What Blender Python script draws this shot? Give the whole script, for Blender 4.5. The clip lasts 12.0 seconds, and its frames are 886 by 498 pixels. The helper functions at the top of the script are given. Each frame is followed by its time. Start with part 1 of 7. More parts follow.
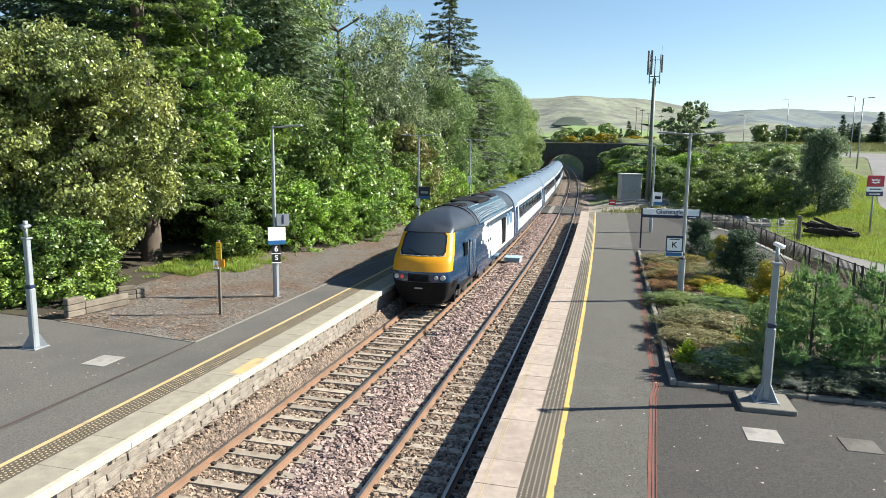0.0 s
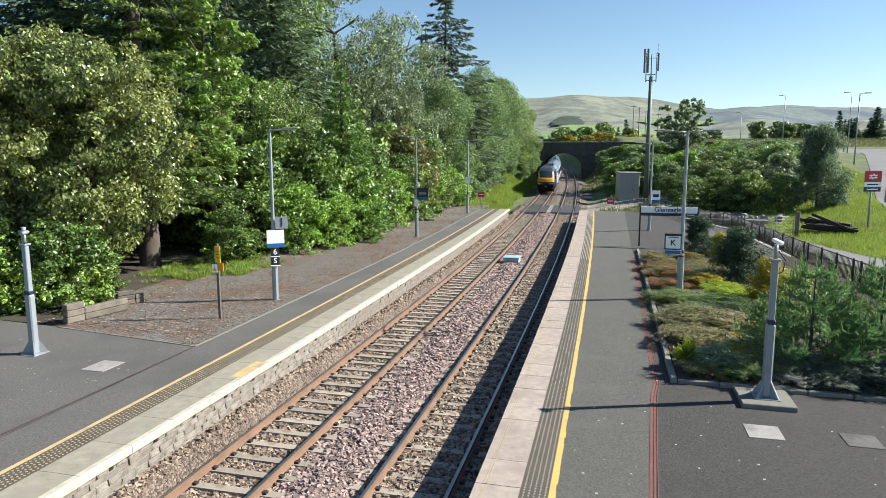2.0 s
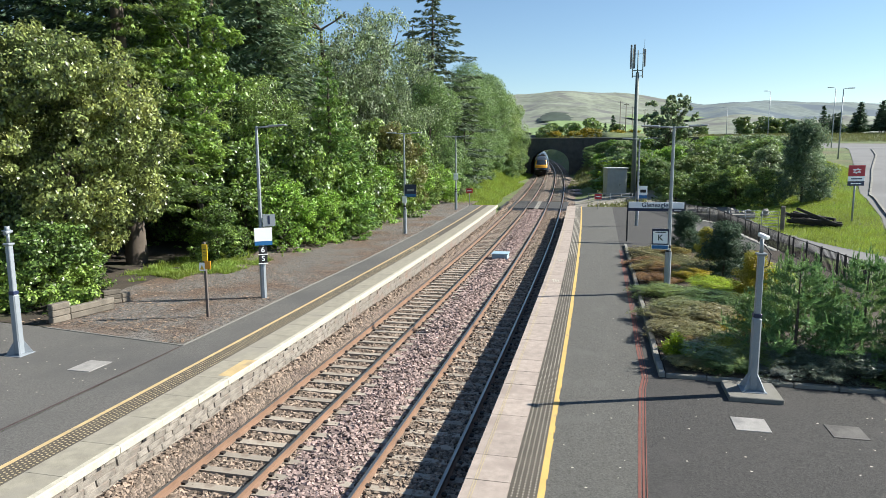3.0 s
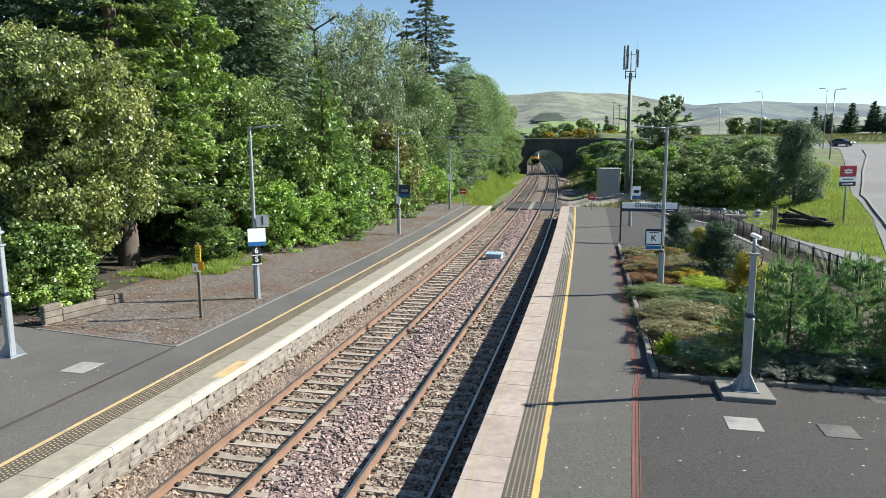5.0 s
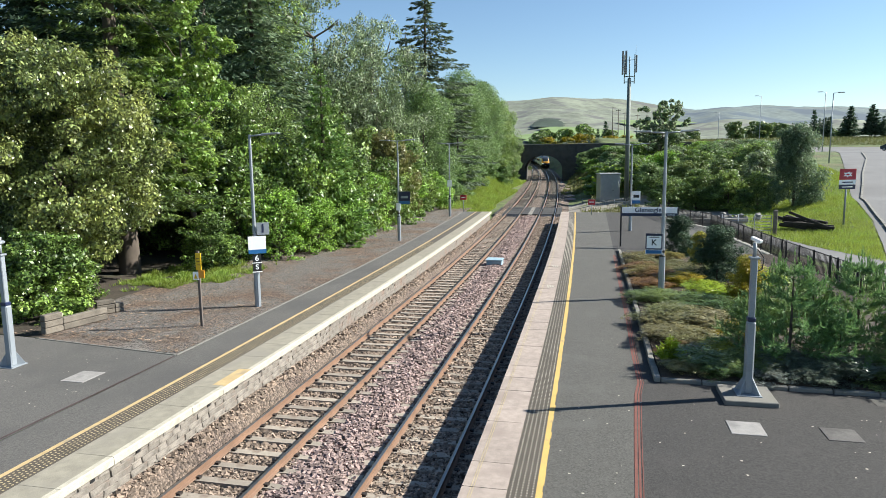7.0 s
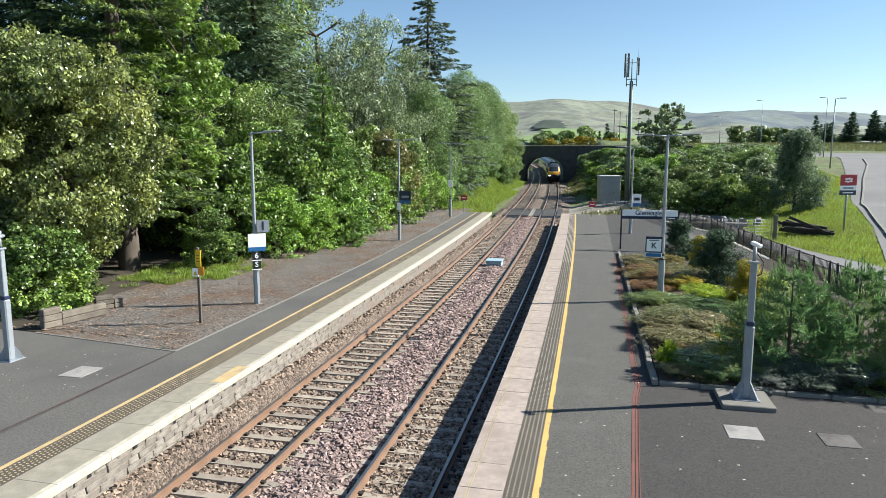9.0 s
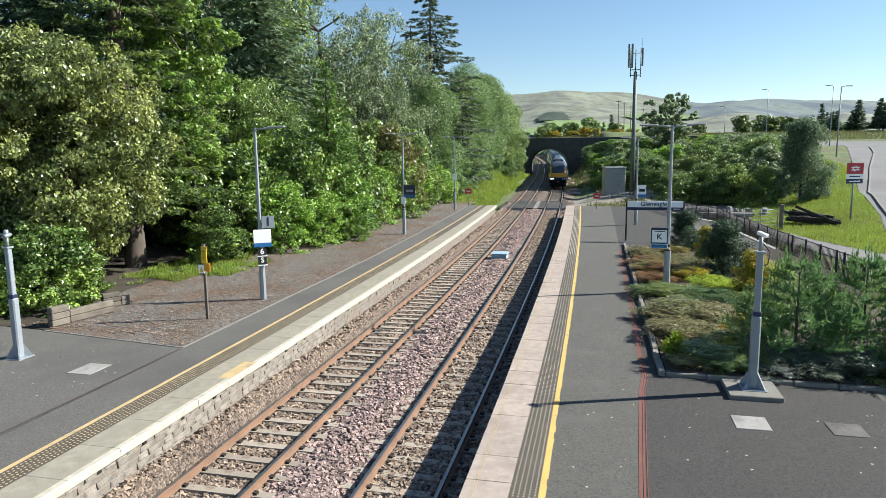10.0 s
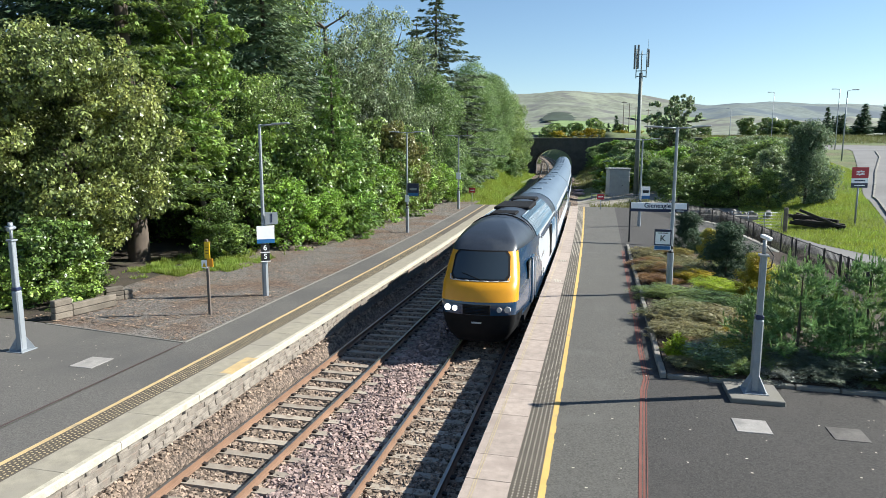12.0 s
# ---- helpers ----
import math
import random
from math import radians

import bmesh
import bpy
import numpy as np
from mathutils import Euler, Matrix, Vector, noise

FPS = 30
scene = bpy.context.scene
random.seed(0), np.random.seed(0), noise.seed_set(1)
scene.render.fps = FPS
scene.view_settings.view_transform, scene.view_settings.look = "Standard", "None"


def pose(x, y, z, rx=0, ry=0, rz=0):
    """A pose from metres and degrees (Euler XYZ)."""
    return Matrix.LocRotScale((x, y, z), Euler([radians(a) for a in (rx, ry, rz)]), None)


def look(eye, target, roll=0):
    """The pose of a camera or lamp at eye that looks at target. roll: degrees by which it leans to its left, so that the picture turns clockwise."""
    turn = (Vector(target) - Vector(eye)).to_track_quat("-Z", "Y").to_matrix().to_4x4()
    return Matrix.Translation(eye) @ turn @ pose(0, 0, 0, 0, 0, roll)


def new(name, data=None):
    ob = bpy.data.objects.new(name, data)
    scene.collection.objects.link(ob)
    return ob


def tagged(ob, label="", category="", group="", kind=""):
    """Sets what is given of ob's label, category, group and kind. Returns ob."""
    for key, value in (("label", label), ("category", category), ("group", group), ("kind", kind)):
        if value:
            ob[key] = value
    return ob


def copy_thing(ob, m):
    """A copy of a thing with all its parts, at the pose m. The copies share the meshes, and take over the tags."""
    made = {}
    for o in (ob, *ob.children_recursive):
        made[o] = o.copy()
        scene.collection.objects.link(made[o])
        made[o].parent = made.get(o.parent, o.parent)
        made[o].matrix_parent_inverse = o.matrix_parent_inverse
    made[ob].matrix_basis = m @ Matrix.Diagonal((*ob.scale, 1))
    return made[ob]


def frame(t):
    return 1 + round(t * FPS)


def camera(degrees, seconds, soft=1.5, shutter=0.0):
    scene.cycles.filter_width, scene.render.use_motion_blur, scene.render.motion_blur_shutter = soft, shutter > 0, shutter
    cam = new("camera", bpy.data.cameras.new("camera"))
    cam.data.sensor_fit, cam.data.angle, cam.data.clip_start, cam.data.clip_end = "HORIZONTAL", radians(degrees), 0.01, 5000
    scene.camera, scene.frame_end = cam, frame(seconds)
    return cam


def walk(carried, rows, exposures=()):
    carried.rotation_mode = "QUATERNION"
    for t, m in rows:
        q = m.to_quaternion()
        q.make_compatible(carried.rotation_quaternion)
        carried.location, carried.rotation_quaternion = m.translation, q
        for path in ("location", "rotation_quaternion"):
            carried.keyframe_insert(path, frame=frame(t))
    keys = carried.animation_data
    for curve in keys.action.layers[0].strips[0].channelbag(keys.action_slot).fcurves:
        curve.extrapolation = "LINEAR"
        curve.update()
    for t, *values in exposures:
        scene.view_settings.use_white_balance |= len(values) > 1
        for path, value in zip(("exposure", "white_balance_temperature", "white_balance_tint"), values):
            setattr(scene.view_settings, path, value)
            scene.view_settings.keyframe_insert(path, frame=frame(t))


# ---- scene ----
cam = camera(67.7, 12.0, soft=0.8)
EYE = (7.03, 0.0, 6.24)
walk(cam, [(t, pose(*EYE, 90 + pitch, roll, yaw)) for t, yaw, pitch, roll in (
    (0.0, 14.41, -8.30, -0.73),
    (0.5, 14.13, -8.15, -0.92),
    (1.0, 14.13, -8.16, -0.65),
    (1.5, 14.23, -8.11, -0.40),
    (2.0, 14.21, -8.23, -0.01),
    (2.5, 14.03, -8.65, 0.50),
    (3.0, 13.17, -8.53, 0.25),
    (5.0, 12.64, -8.49, 0.24),
    (5.5, 12.70, -8.50, 0.27),
    (6.0, 12.65, -8.29, 0.36),
    (6.5, 12.66, -8.14, 0.76),
    (7.0, 12.61, -7.95, 0.70),
    (9.0, 12.71, -7.94, -0.10),
    (9.5, 12.67, -7.97, 0.17),
    (10.0, 13.05, -8.49, 0.63),
    (10.5, 12.88, -8.04, 0.67),
    (11.0, 12.85, -8.06, 0.47),
    (11.5, 13.27, -8.14, 0.27),
    (12.0, 13.41, -8.60, -0.12),
)], exposures=[(0.0, 1.36, 6650, 6), (0.8, 1.22, 6500, 6.5), (2.0, 1.17, 6350, 6.5), (12.0, 1.17, 6300, 6.5)])

# ---- light ----
SUN_TURN, SUN_HIGH = 70.0, 35.5      # degrees clockwise from +y, and above the horizon
world = bpy.data.worlds.new("sky")
scene.world = world
world.use_nodes = True
wn = world.node_tree.nodes
sky = wn.new("ShaderNodeTexSky")
sky.sky_type = "NISHITA"
sky.sun_disc = False
sky.sun_elevation, sky.sun_rotation = radians(SUN_HIGH), radians(SUN_TURN)
sky.air_density, sky.dust_density, sky.ozone_density = 1.0, 0.0, 3.0
wn["Background"].inputs["Strength"].default_value = 0.064
world.node_tree.links.new(sky.outputs["Color"], wn["Background"].inputs["Color"])
sun_data = bpy.data.lights.new("sun", "SUN")
sun_data.energy, sun_data.angle, sun_data.color = 5.0, radians(0.55), (1.0, 0.945, 0.86)
sun = new("sun", sun_data)
a, e = radians(SUN_TURN), radians(SUN_HIGH)
sun.matrix_world = look((60 * math.sin(a), 60 * math.cos(a), 60), (60 * math.sin(a) - math.sin(a) * math.cos(e), 60 * math.cos(a) - math.cos(a) * math.cos(e), 60 - math.sin(e)))

# ---- plan ----
D = 3.54                 # from one track's middle to the next
GAUGE = 0.7525           # from a track's middle to a rail's middle
PLAT = 0.915             # platform above the rail tops
LEFT_EDGE, RIGHT_EDGE = -1.34, 5.04
END = 61.0               # where the platforms end


def off(y):
    """The line bends slowly to the left."""
    return -max(y - 10.0, 0.0) ** 2 / 3750.0


def grade(y):
    """And climbs beyond the platforms."""
    s = max(y - 32.0, 0.0)
    return 0.0142 * s * s / (s + 30.0) if s else 0.0


def on(u, y, z=0.0):
    return Vector((u + off(y), y, z + grade(y)))


def smooth(a, b, x):
    x = min(max((x - a) / (b - a), 0.0), 1.0)
    return x * x * (3 - 2 * x)


def lift(x, y):
    """The ground's height."""
    c = x - off(y) - D / 2
    g = grade(min(y, 260.0))
    bed = -0.42
    # left of the line
    if c < 0:
        bank = 0.78 + 0.06 * max(-c - 10, 0) * smooth(-12, -40, c)
        near = smooth(-3.25, -3.75, c) * smooth(70, 60, y) + smooth(-4.6, -9.0 + 2.5 * smooth(90, 150, y), c) * smooth(60, 72, y)
        bank += 3.2 * smooth(62, 110, y) * smooth(-5.5, -13, c) + 4.5 * smooth(120, 178, y) * smooth(-6, -13, c)
        return g + bed + (bank - bed) * min(near, 1.0)
    # right of the line
    flat = 0.78 if y < 62 else 0.78 - 0.75 * smooth(61, 66, y) * smooth(13, 7, c)
    near = smooth(3.25, 3.75, c) * smooth(70, 60, y) + smooth(4.2, 6.5, c) * smooth(60, 72, y)
    bank = flat
    bank += 8.0 * smooth(98, 165, y) * smooth(4.5, 13, c) * (1 - smooth(20, 24, x))
    bank += road_rise(x, y) * smooth(20, 29 - 5 * smooth(80, 105, y), x)
    return g * smooth(40, 12, c) + bed + (bank - bed) * min(near, 1.0)


def road_rise(x, y):
    return 5.5 * smooth(34, 122, y) + 0.085 * max(min(y, 185) - 146, 0)


# ---- mesh helpers ----
def finish(name, bm, mats=(), parent=None, label="", smooth_faces=False):
    me = bpy.data.meshes.new(name)
    bm.normal_update()
    bm.to_mesh(me)
    bm.free()
    for m in (mats if isinstance(mats, (list, tuple)) else [mats]):
        me.materials.append(m)
    if smooth_faces:
        me.polygons.foreach_set("use_smooth", [True] * len(me.polygons))
    ob = new(name, me)
    ob.parent = parent
    if label:
        ob["label"] = label
    return ob


def part(name, bm, mats, parent, label="", smooth_faces=False):
    return finish(name, bm, mats, parent, label, smooth_faces)


def again(name, ob, parent, m=None):
    """One more piece on the same mesh."""
    o = new(name, ob.data)
    o.parent = parent
    if m is not None:
        o.matrix_basis = m
    return o


def empty(name, m=None):
    ob = new(name)
    ob.empty_display_size = 0.2
    if m is not None:
        ob.matrix_basis = m
    return ob


def box(bm, x0, x1, y0, y1, z0, z1, bevel=0.0, mat=0, m=None):
    vs = [bm.verts.new((x, y, z)) for x in (x0, x1) for y in (y0, y1) for z in (z0, z1)]
    if m is not None:
        for v in vs:
            v.co = m @ v.co
    fs = [bm.faces.new([vs[i] for i in q]) for q in ((0, 1, 3, 2), (4, 6, 7, 5), (0, 4, 5, 1), (2, 3, 7, 6), (0, 2, 6, 4), (1, 5, 7, 3))]
    for f in fs:
        f.material_index = mat
    if bevel:
        es = {e for f in fs for e in f.edges}
        r = bmesh.ops.bevel(bm, geom=list(es), offset=bevel, segments=1, affect="EDGES", clamp_overlap=True)
        for f in r["faces"]:
            f.material_index = mat
    return bm


def rod(bm, p0, p1, r0, r1=None, seg=10, mat=0, caps=True):
    r1 = r0 if r1 is None else r1
    p0, p1 = Vector(p0), Vector(p1)
    q = (p1 - p0).to_track_quat("Z", "Y")
    rings = []
    for p, r in ((p0, r0), (p1, r1)):
        rings.append([bm.verts.new(p + q @ Vector((r * math.cos(2 * math.pi * i / seg), r * math.sin(2 * math.pi * i / seg), 0))) for i in range(seg)])
    fs = [bm.faces.new((rings[0][i], rings[0][(i + 1) % seg], rings[1][(i + 1) % seg], rings[1][i])) for i in range(seg)]
    for f in fs:
        f.smooth = True
    if caps:
        fs.append(bm.faces.new(rings[0][::-1]))
        fs.append(bm.faces.new(rings[1]))
    for f in fs:
        f.material_index = mat
    return bm


def ribbon(bm, cols, ys, mat=0, closed=False):
    """A sheet or bar along the line: cols are (u, z) across it, ys the places along it."""
    rows = [[bm.verts.new(on(u, y, z)) for u, z in cols] for y in ys]
    n = len(cols)
    for a, b in zip(rows, rows[1:]):
        for i in range(n if closed else n - 1):
            f = bm.faces.new((a[i], a[(i + 1) % n], b[(i + 1) % n], b[i]))
            f.material_index = mat
    if closed:
        bm.faces.new(rows[0]).material_index = mat
        bm.faces.new(rows[-1][::-1]).material_index = mat
    return bm


def steps(a, b, d):
    n = max(1, round((b - a) / d))
    return [a + (b - a) * i / n for i in range(n + 1)]


# ---- materials ----
def material(name, color, rough=0.8, metal=0.0, vary=0.25, scale=3.0, fine=60.0, bump=0.3, bump_size=0.02, stain=None, stain_at=0.55, stain_scale=0.6, island=0.0, thing=0.0, spec=0.5, coat=0.0):
    """Base colour broken up at two scales, with relief, and stains of a second colour."""
    m = bpy.data.materials.new(name)
    m.use_nodes = True
    nt = m.node_tree
    n, l = nt.nodes, nt.links
    b = n["Principled BSDF"]
    b.inputs["Roughness"].default_value, b.inputs["Metallic"].default_value = rough, metal
    b.inputs["Specular IOR Level"].default_value = spec
    b.inputs["Coat Weight"].default_value = coat
    at = n.new("ShaderNodeTexCoord")
    big = n.new("ShaderNodeTexNoise")
    big.inputs["Scale"].default_value, big.inputs["Detail"].default_value = scale, 4
    small = n.new("ShaderNodeTexNoise")
    small.inputs["Scale"].default_value, small.inputs["Detail"].default_value = fine, 3
    l.new(at.outputs["Object"], big.inputs["Vector"])
    l.new(at.outputs["Object"], small.inputs["Vector"])
    add = n.new("ShaderNodeMath")
    add.operation = "ADD"
    l.new(big.outputs["Fac"], add.inputs[0])
    l.new(small.outputs["Fac"], add.inputs[1])
    ramp = n.new("ShaderNodeMapRange")
    ramp.inputs["From Min"].default_value, ramp.inputs["From Max"].default_value = 0.7, 1.3
    ramp.inputs["To Min"].default_value, ramp.inputs["To Max"].default_value = 1 - vary, 1 + vary
    l.new(add.outputs[0], ramp.inputs["Value"])
    value = ramp.outputs["Result"]
    for amount, node, out in ((island, "ShaderNodeNewGeometry", "Random Per Island"), (thing, "ShaderNodeObjectInfo", "Random")):
        if amount:
            src = n.new(node)
            mr = n.new("ShaderNodeMapRange")
            mr.inputs["To Min"].default_value, mr.inputs["To Max"].default_value = 1 - amount, 1 + amount
            l.new(src.outputs[out], mr.inputs["Value"])
            mul = n.new("ShaderNodeMath")
            mul.operation = "MULTIPLY"
            l.new(value, mul.inputs[0])
            l.new(mr.outputs["Result"], mul.inputs[1])
            value = mul.outputs[0]
    hsv = n.new("ShaderNodeHueSaturation")
    hsv.inputs["Color"].default_value = (*color, 1)
    l.new(value, hsv.inputs["Value"])
    col = hsv.outputs["Color"]
    if stain:
        sn = n.new("ShaderNodeTexNoise")
        sn.inputs["Scale"].default_value, sn.inputs["Detail"].default_value = stain_scale, 6
        l.new(at.outputs["Object"], sn.inputs["Vector"])
        mr = n.new("ShaderNodeMapRange")
        mr.inputs["From Min"].default_value, mr.inputs["From Max"].default_value = stain_at, stain_at + 0.15
        l.new(sn.outputs["Fac"], mr.inputs["Value"])
        mix = n.new("ShaderNodeMix")
        mix.data_type = "RGBA"
        mix.inputs["B"].default_value = (*stain, 1)
        l.new(mr.outputs["Result"], mix.inputs["Factor"])
        l.new(col, mix.inputs["A"])
        col = mix.outputs["Result"]
    l.new(col, b.inputs["Base Color"])
    if bump:
        bp = n.new("ShaderNodeBump")
        bp.inputs["Strength"].default_value, bp.inputs["Distance"].default_value = bump, bump_size
        l.new(small.outputs["Fac"], bp.inputs["Height"])
        l.new(bp.outputs["Normal"], b.inputs["Normal"])
    return m


def stony(name, color, second, size, rough=0.95, vary=0.5, relief=0.04):
    """Small stones lying close: each cell a stone of its own shade, raised in its middle."""
    m = bpy.data.materials.new(name)
    m.use_nodes = True
    n, l = m.node_tree.nodes, m.node_tree.links
    b = n["Principled BSDF"]
    b.inputs["Roughness"].default_value = rough
    at = n.new("ShaderNodeTexCoord")
    wob = n.new("ShaderNodeTexNoise")
    wob.inputs["Scale"].default_value = 0.6 / size
    l.new(at.outputs["Object"], wob.inputs["Vector"])
    mixv = n.new("ShaderNodeMix")
    mixv.data_type = "VECTOR"
    mixv.inputs["Factor"].default_value = 0.04
    l.new(at.outputs["Object"], mixv.inputs["A"])
    l.new(wob.outputs["Color"], mixv.inputs["B"])
    cell = n.new("ShaderNodeTexVoronoi")
    cell.inputs["Scale"].default_value = 1.0 / size
    l.new(mixv.outputs["Result"], cell.inputs["Vector"])
    sep = n.new("ShaderNodeSeparateColor")
    l.new(cell.outputs["Color"], sep.inputs["Color"])
    mr = n.new("ShaderNodeMapRange")
    mr.inputs["To Min"].default_value, mr.inputs["To Max"].default_value = 1 - vary, 1 + vary
    l.new(sep.outputs[0], mr.inputs["Value"])
    big = n.new("ShaderNodeTexNoise")
    big.inputs["Scale"].default_value, big.inputs["Detail"].default_value = 0.55, 6
    l.new(at.outputs["Object"], big.inputs["Vector"])
    m2 = n.new("ShaderNodeMapRange")
    m2.inputs["From Min"].default_value, m2.inputs["From Max"].default_value = 0.42, 0.62
    l.new(big.outputs["Fac"], m2.inputs["Value"])
    mix = n.new("ShaderNodeMix")
    mix.data_type = "RGBA"
    mix.inputs["A"].default_value, mix.inputs["B"].default_value = (*color, 1), (*second, 1)
    l.new(m2.outputs["Result"], mix.inputs["Factor"])
    hsv = n.new("ShaderNodeHueSaturation")
    l.new(mix.outputs["Result"], hsv.inputs["Color"])
    l.new(mr.outputs["Result"], hsv.inputs["Value"])
    l.new(hsv.outputs["Color"], b.inputs["Base Color"])
    inv = n.new("ShaderNodeMath")
    inv.operation = "SUBTRACT"
    inv.inputs[0].default_value = 1.0
    l.new(cell.outputs["Distance"], inv.inputs[1])
    bp = n.new("ShaderNodeBump")
    bp.inputs["Strength"].default_value, bp.inputs["Distance"].default_value = 1.0, relief
    l.new(inv.outputs[0], bp.inputs["Height"])
    l.new(bp.outputs["Normal"], b.inputs["Normal"])
    return m


def leaf_material(name, color, glow=0.35, vary=0.45, patch=0.25, second=None, gloss=0.4):
    """Leaves that let some light through, each a little different."""
    m = bpy.data.materials.new(name)
    m.use_nodes = True
    nt = m.node_tree
    n, l = nt.nodes, nt.links
    b = n["Principled BSDF"]
    b.inputs["Roughness"].default_value = gloss
    b.inputs["Specular IOR Level"].default_value = 0.55
    geo = n.new("ShaderNodeNewGeometry")
    at = n.new("ShaderNodeTexCoord")
    nz = n.new("ShaderNodeTexNoise")
    nz.inputs["Scale"].default_value, nz.inputs["Detail"].default_value = 0.45, 3
    l.new(geo.outputs["Position"], nz.inputs["Vector"])
    mr = n.new("ShaderNodeMapRange")
    mr.inputs["To Min"].default_value, mr.inputs["To Max"].default_value = 1 - vary, 1 + vary
    l.new(geo.outputs["Random Per Island"], mr.inputs["Value"])
    m2 = n.new("ShaderNodeMapRange")
    m2.inputs["From Min"].default_value, m2.inputs["From Max"].default_value = 0.3, 0.7
    m2.inputs["To Min"].default_value, m2.inputs["To Max"].default_value = 1 - patch, 1 + patch
    l.new(nz.outputs["Fac"], m2.inputs["Value"])
    mul = n.new("ShaderNodeMath")
    mul.operation = "MULTIPLY"
    l.new(mr.outputs["Result"], mul.inputs[0])
    l.new(m2.outputs["Result"], mul.inputs[1])
    hsv = n.new("ShaderNodeHueSaturation")
    hsv.inputs["Color"].default_value = (*color, 1)
    if second:
        mix = n.new("ShaderNodeMix")
        mix.data_type = "RGBA"
        mix.inputs["A"].default_value, mix.inputs["B"].default_value = (*color, 1), (*second, 1)
        m3 = n.new("ShaderNodeMapRange")
        m3.inputs["From Min"].default_value, m3.inputs["From Max"].default_value = 0.45, 0.62
        l.new(nz.outputs["Fac"], m3.inputs["Value"])
        l.new(m3.outputs["Result"], mix.inputs["Factor"])
        l.new(mix.outputs["Result"], hsv.inputs["Color"])
    l.new(mul.outputs[0], hsv.inputs["Value"])
    l.new(hsv.outputs["Color"], b.inputs["Base Color"])
    tr = n.new("ShaderNodeBsdfTranslucent")
    h2 = n.new("ShaderNodeHueSaturation")
    h2.inputs["Hue"].default_value, h2.inputs["Saturation"].default_value, h2.inputs["Value"].default_value = 0.485, 1.05, 1.45
    l.new(hsv.outputs["Color"], h2.inputs["Color"])
    l.new(h2.outputs["Color"], tr.inputs["Color"])
    ms = n.new("ShaderNodeMixShader")
    ms.inputs[0].default_value = 0.6 * glow
    l.new(b.outputs[0], ms.inputs[1])
    l.new(tr.outputs[0], ms.inputs[2])
    l.new(ms.outputs[0], n["Material Output"].inputs["Surface"])
    return m


ASPHALT = material("asphalt", (0.081, 0.077, 0.068), 0.9, vary=0.5, scale=26, fine=110, bump=0.9, bump_size=0.01, stain=(0.096, 0.092, 0.082), stain_at=0.56, stain_scale=0.9)
ASPHALT_DARK = material("worn_asphalt", (0.100, 0.094, 0.086), 0.9, vary=0.42, scale=26, fine=110, bump=0.9, bump_size=0.01, stain=(0.081, 0.077, 0.072), stain_at=0.5, stain_scale=0.45)
ASPHALT_NEW = material("newer_asphalt", (0.040, 0.037, 0.034), 0.9, vary=0.6, scale=26, fine=110, bump=0.9, bump_size=0.01, stain=(0.050, 0.045, 0.042), stain_at=0.55, stain_scale=0.8)
COPING = material("coping_concrete", (0.253, 0.230, 0.179), 0.85, vary=0.2, scale=5, fine=90, bump=0.25, bump_size=0.005, stain=(0.234, 0.213, 0.174), stain_at=0.55, stain_scale=0.8, thing=0.05)
COPING_PINK = material("pinkish_paving", (0.323, 0.266, 0.227), 0.88, vary=0.22, scale=6, fine=120, bump=0.3, bump_size=0.004, stain=(0.262, 0.212, 0.181), stain_at=0.55, stain_scale=1.1, thing=0.07)
YELLOW = material("yellow_paint", (0.539, 0.362, 0.108), 0.7, vary=0.12, scale=2, fine=70, bump=0.2, bump_size=0.003, stain=(0.347, 0.254, 0.123), stain_at=0.6, stain_scale=4)
YELLOW_WORN = material("faded_yellow_paint", (0.462, 0.339, 0.169), 0.75, vary=0.2, scale=6, fine=70, bump=0.2, bump_size=0.003, stain=(0.308, 0.246, 0.154), stain_at=0.57, stain_scale=3)
TACTILE = material("tactile_paving", (0.077, 0.065, 0.050), 0.85, vary=0.2, scale=2, fine=90, bump=0.2, bump_size=0.003)
STUD = material("worn_stud_tops", (0.400, 0.362, 0.293), 0.7, vary=0.2)
STUD_Y = material("worn_yellow_studs", (0.400, 0.323, 0.185), 0.7, vary=0.2)
STONE = material("wall_stone", (0.196, 0.173, 0.147), 0.9, vary=0.35, scale=6, fine=40, bump=0.6, bump_size=0.012, stain=(0.203, 0.144, 0.115), stain_at=0.52, stain_scale=1.6, thing=0.12)
MORTAR = material("grey_mortar", (0.184, 0.164, 0.138), 0.95, vary=0.35, scale=4, fine=40)
WHITE_EDGE = material("white_painted_edge", (0.425, 0.390, 0.312), 0.75, vary=0.2, scale=7, fine=50, bump=0.4, bump_size=0.008, stain=(0.270, 0.247, 0.205), stain_at=0.57, stain_scale=2.2)
RAIL = material("rusty_rail", (0.185, 0.108, 0.068), 0.75, vary=0.25, scale=2, fine=50, bump=0.2, bump_size=0.003)
RAIL_TOP = material("worn_rail_head", (0.323, 0.308, 0.293), 0.32, 0.9, vary=0.15, scale=1, fine=30, bump=0.0, stain=(0.231, 0.169, 0.131), stain_at=0.6)
SLEEPER = material("concrete_sleeper", (0.281, 0.242, 0.196), 0.9, vary=0.2, scale=3, fine=60, bump=0.3, bump_size=0.005, thing=0.18, stain=(0.170, 0.124, 0.092), stain_at=0.58, stain_scale=2.5)
CLIP = material("dark_iron", (0.039, 0.031, 0.027), 0.7, 0.3)
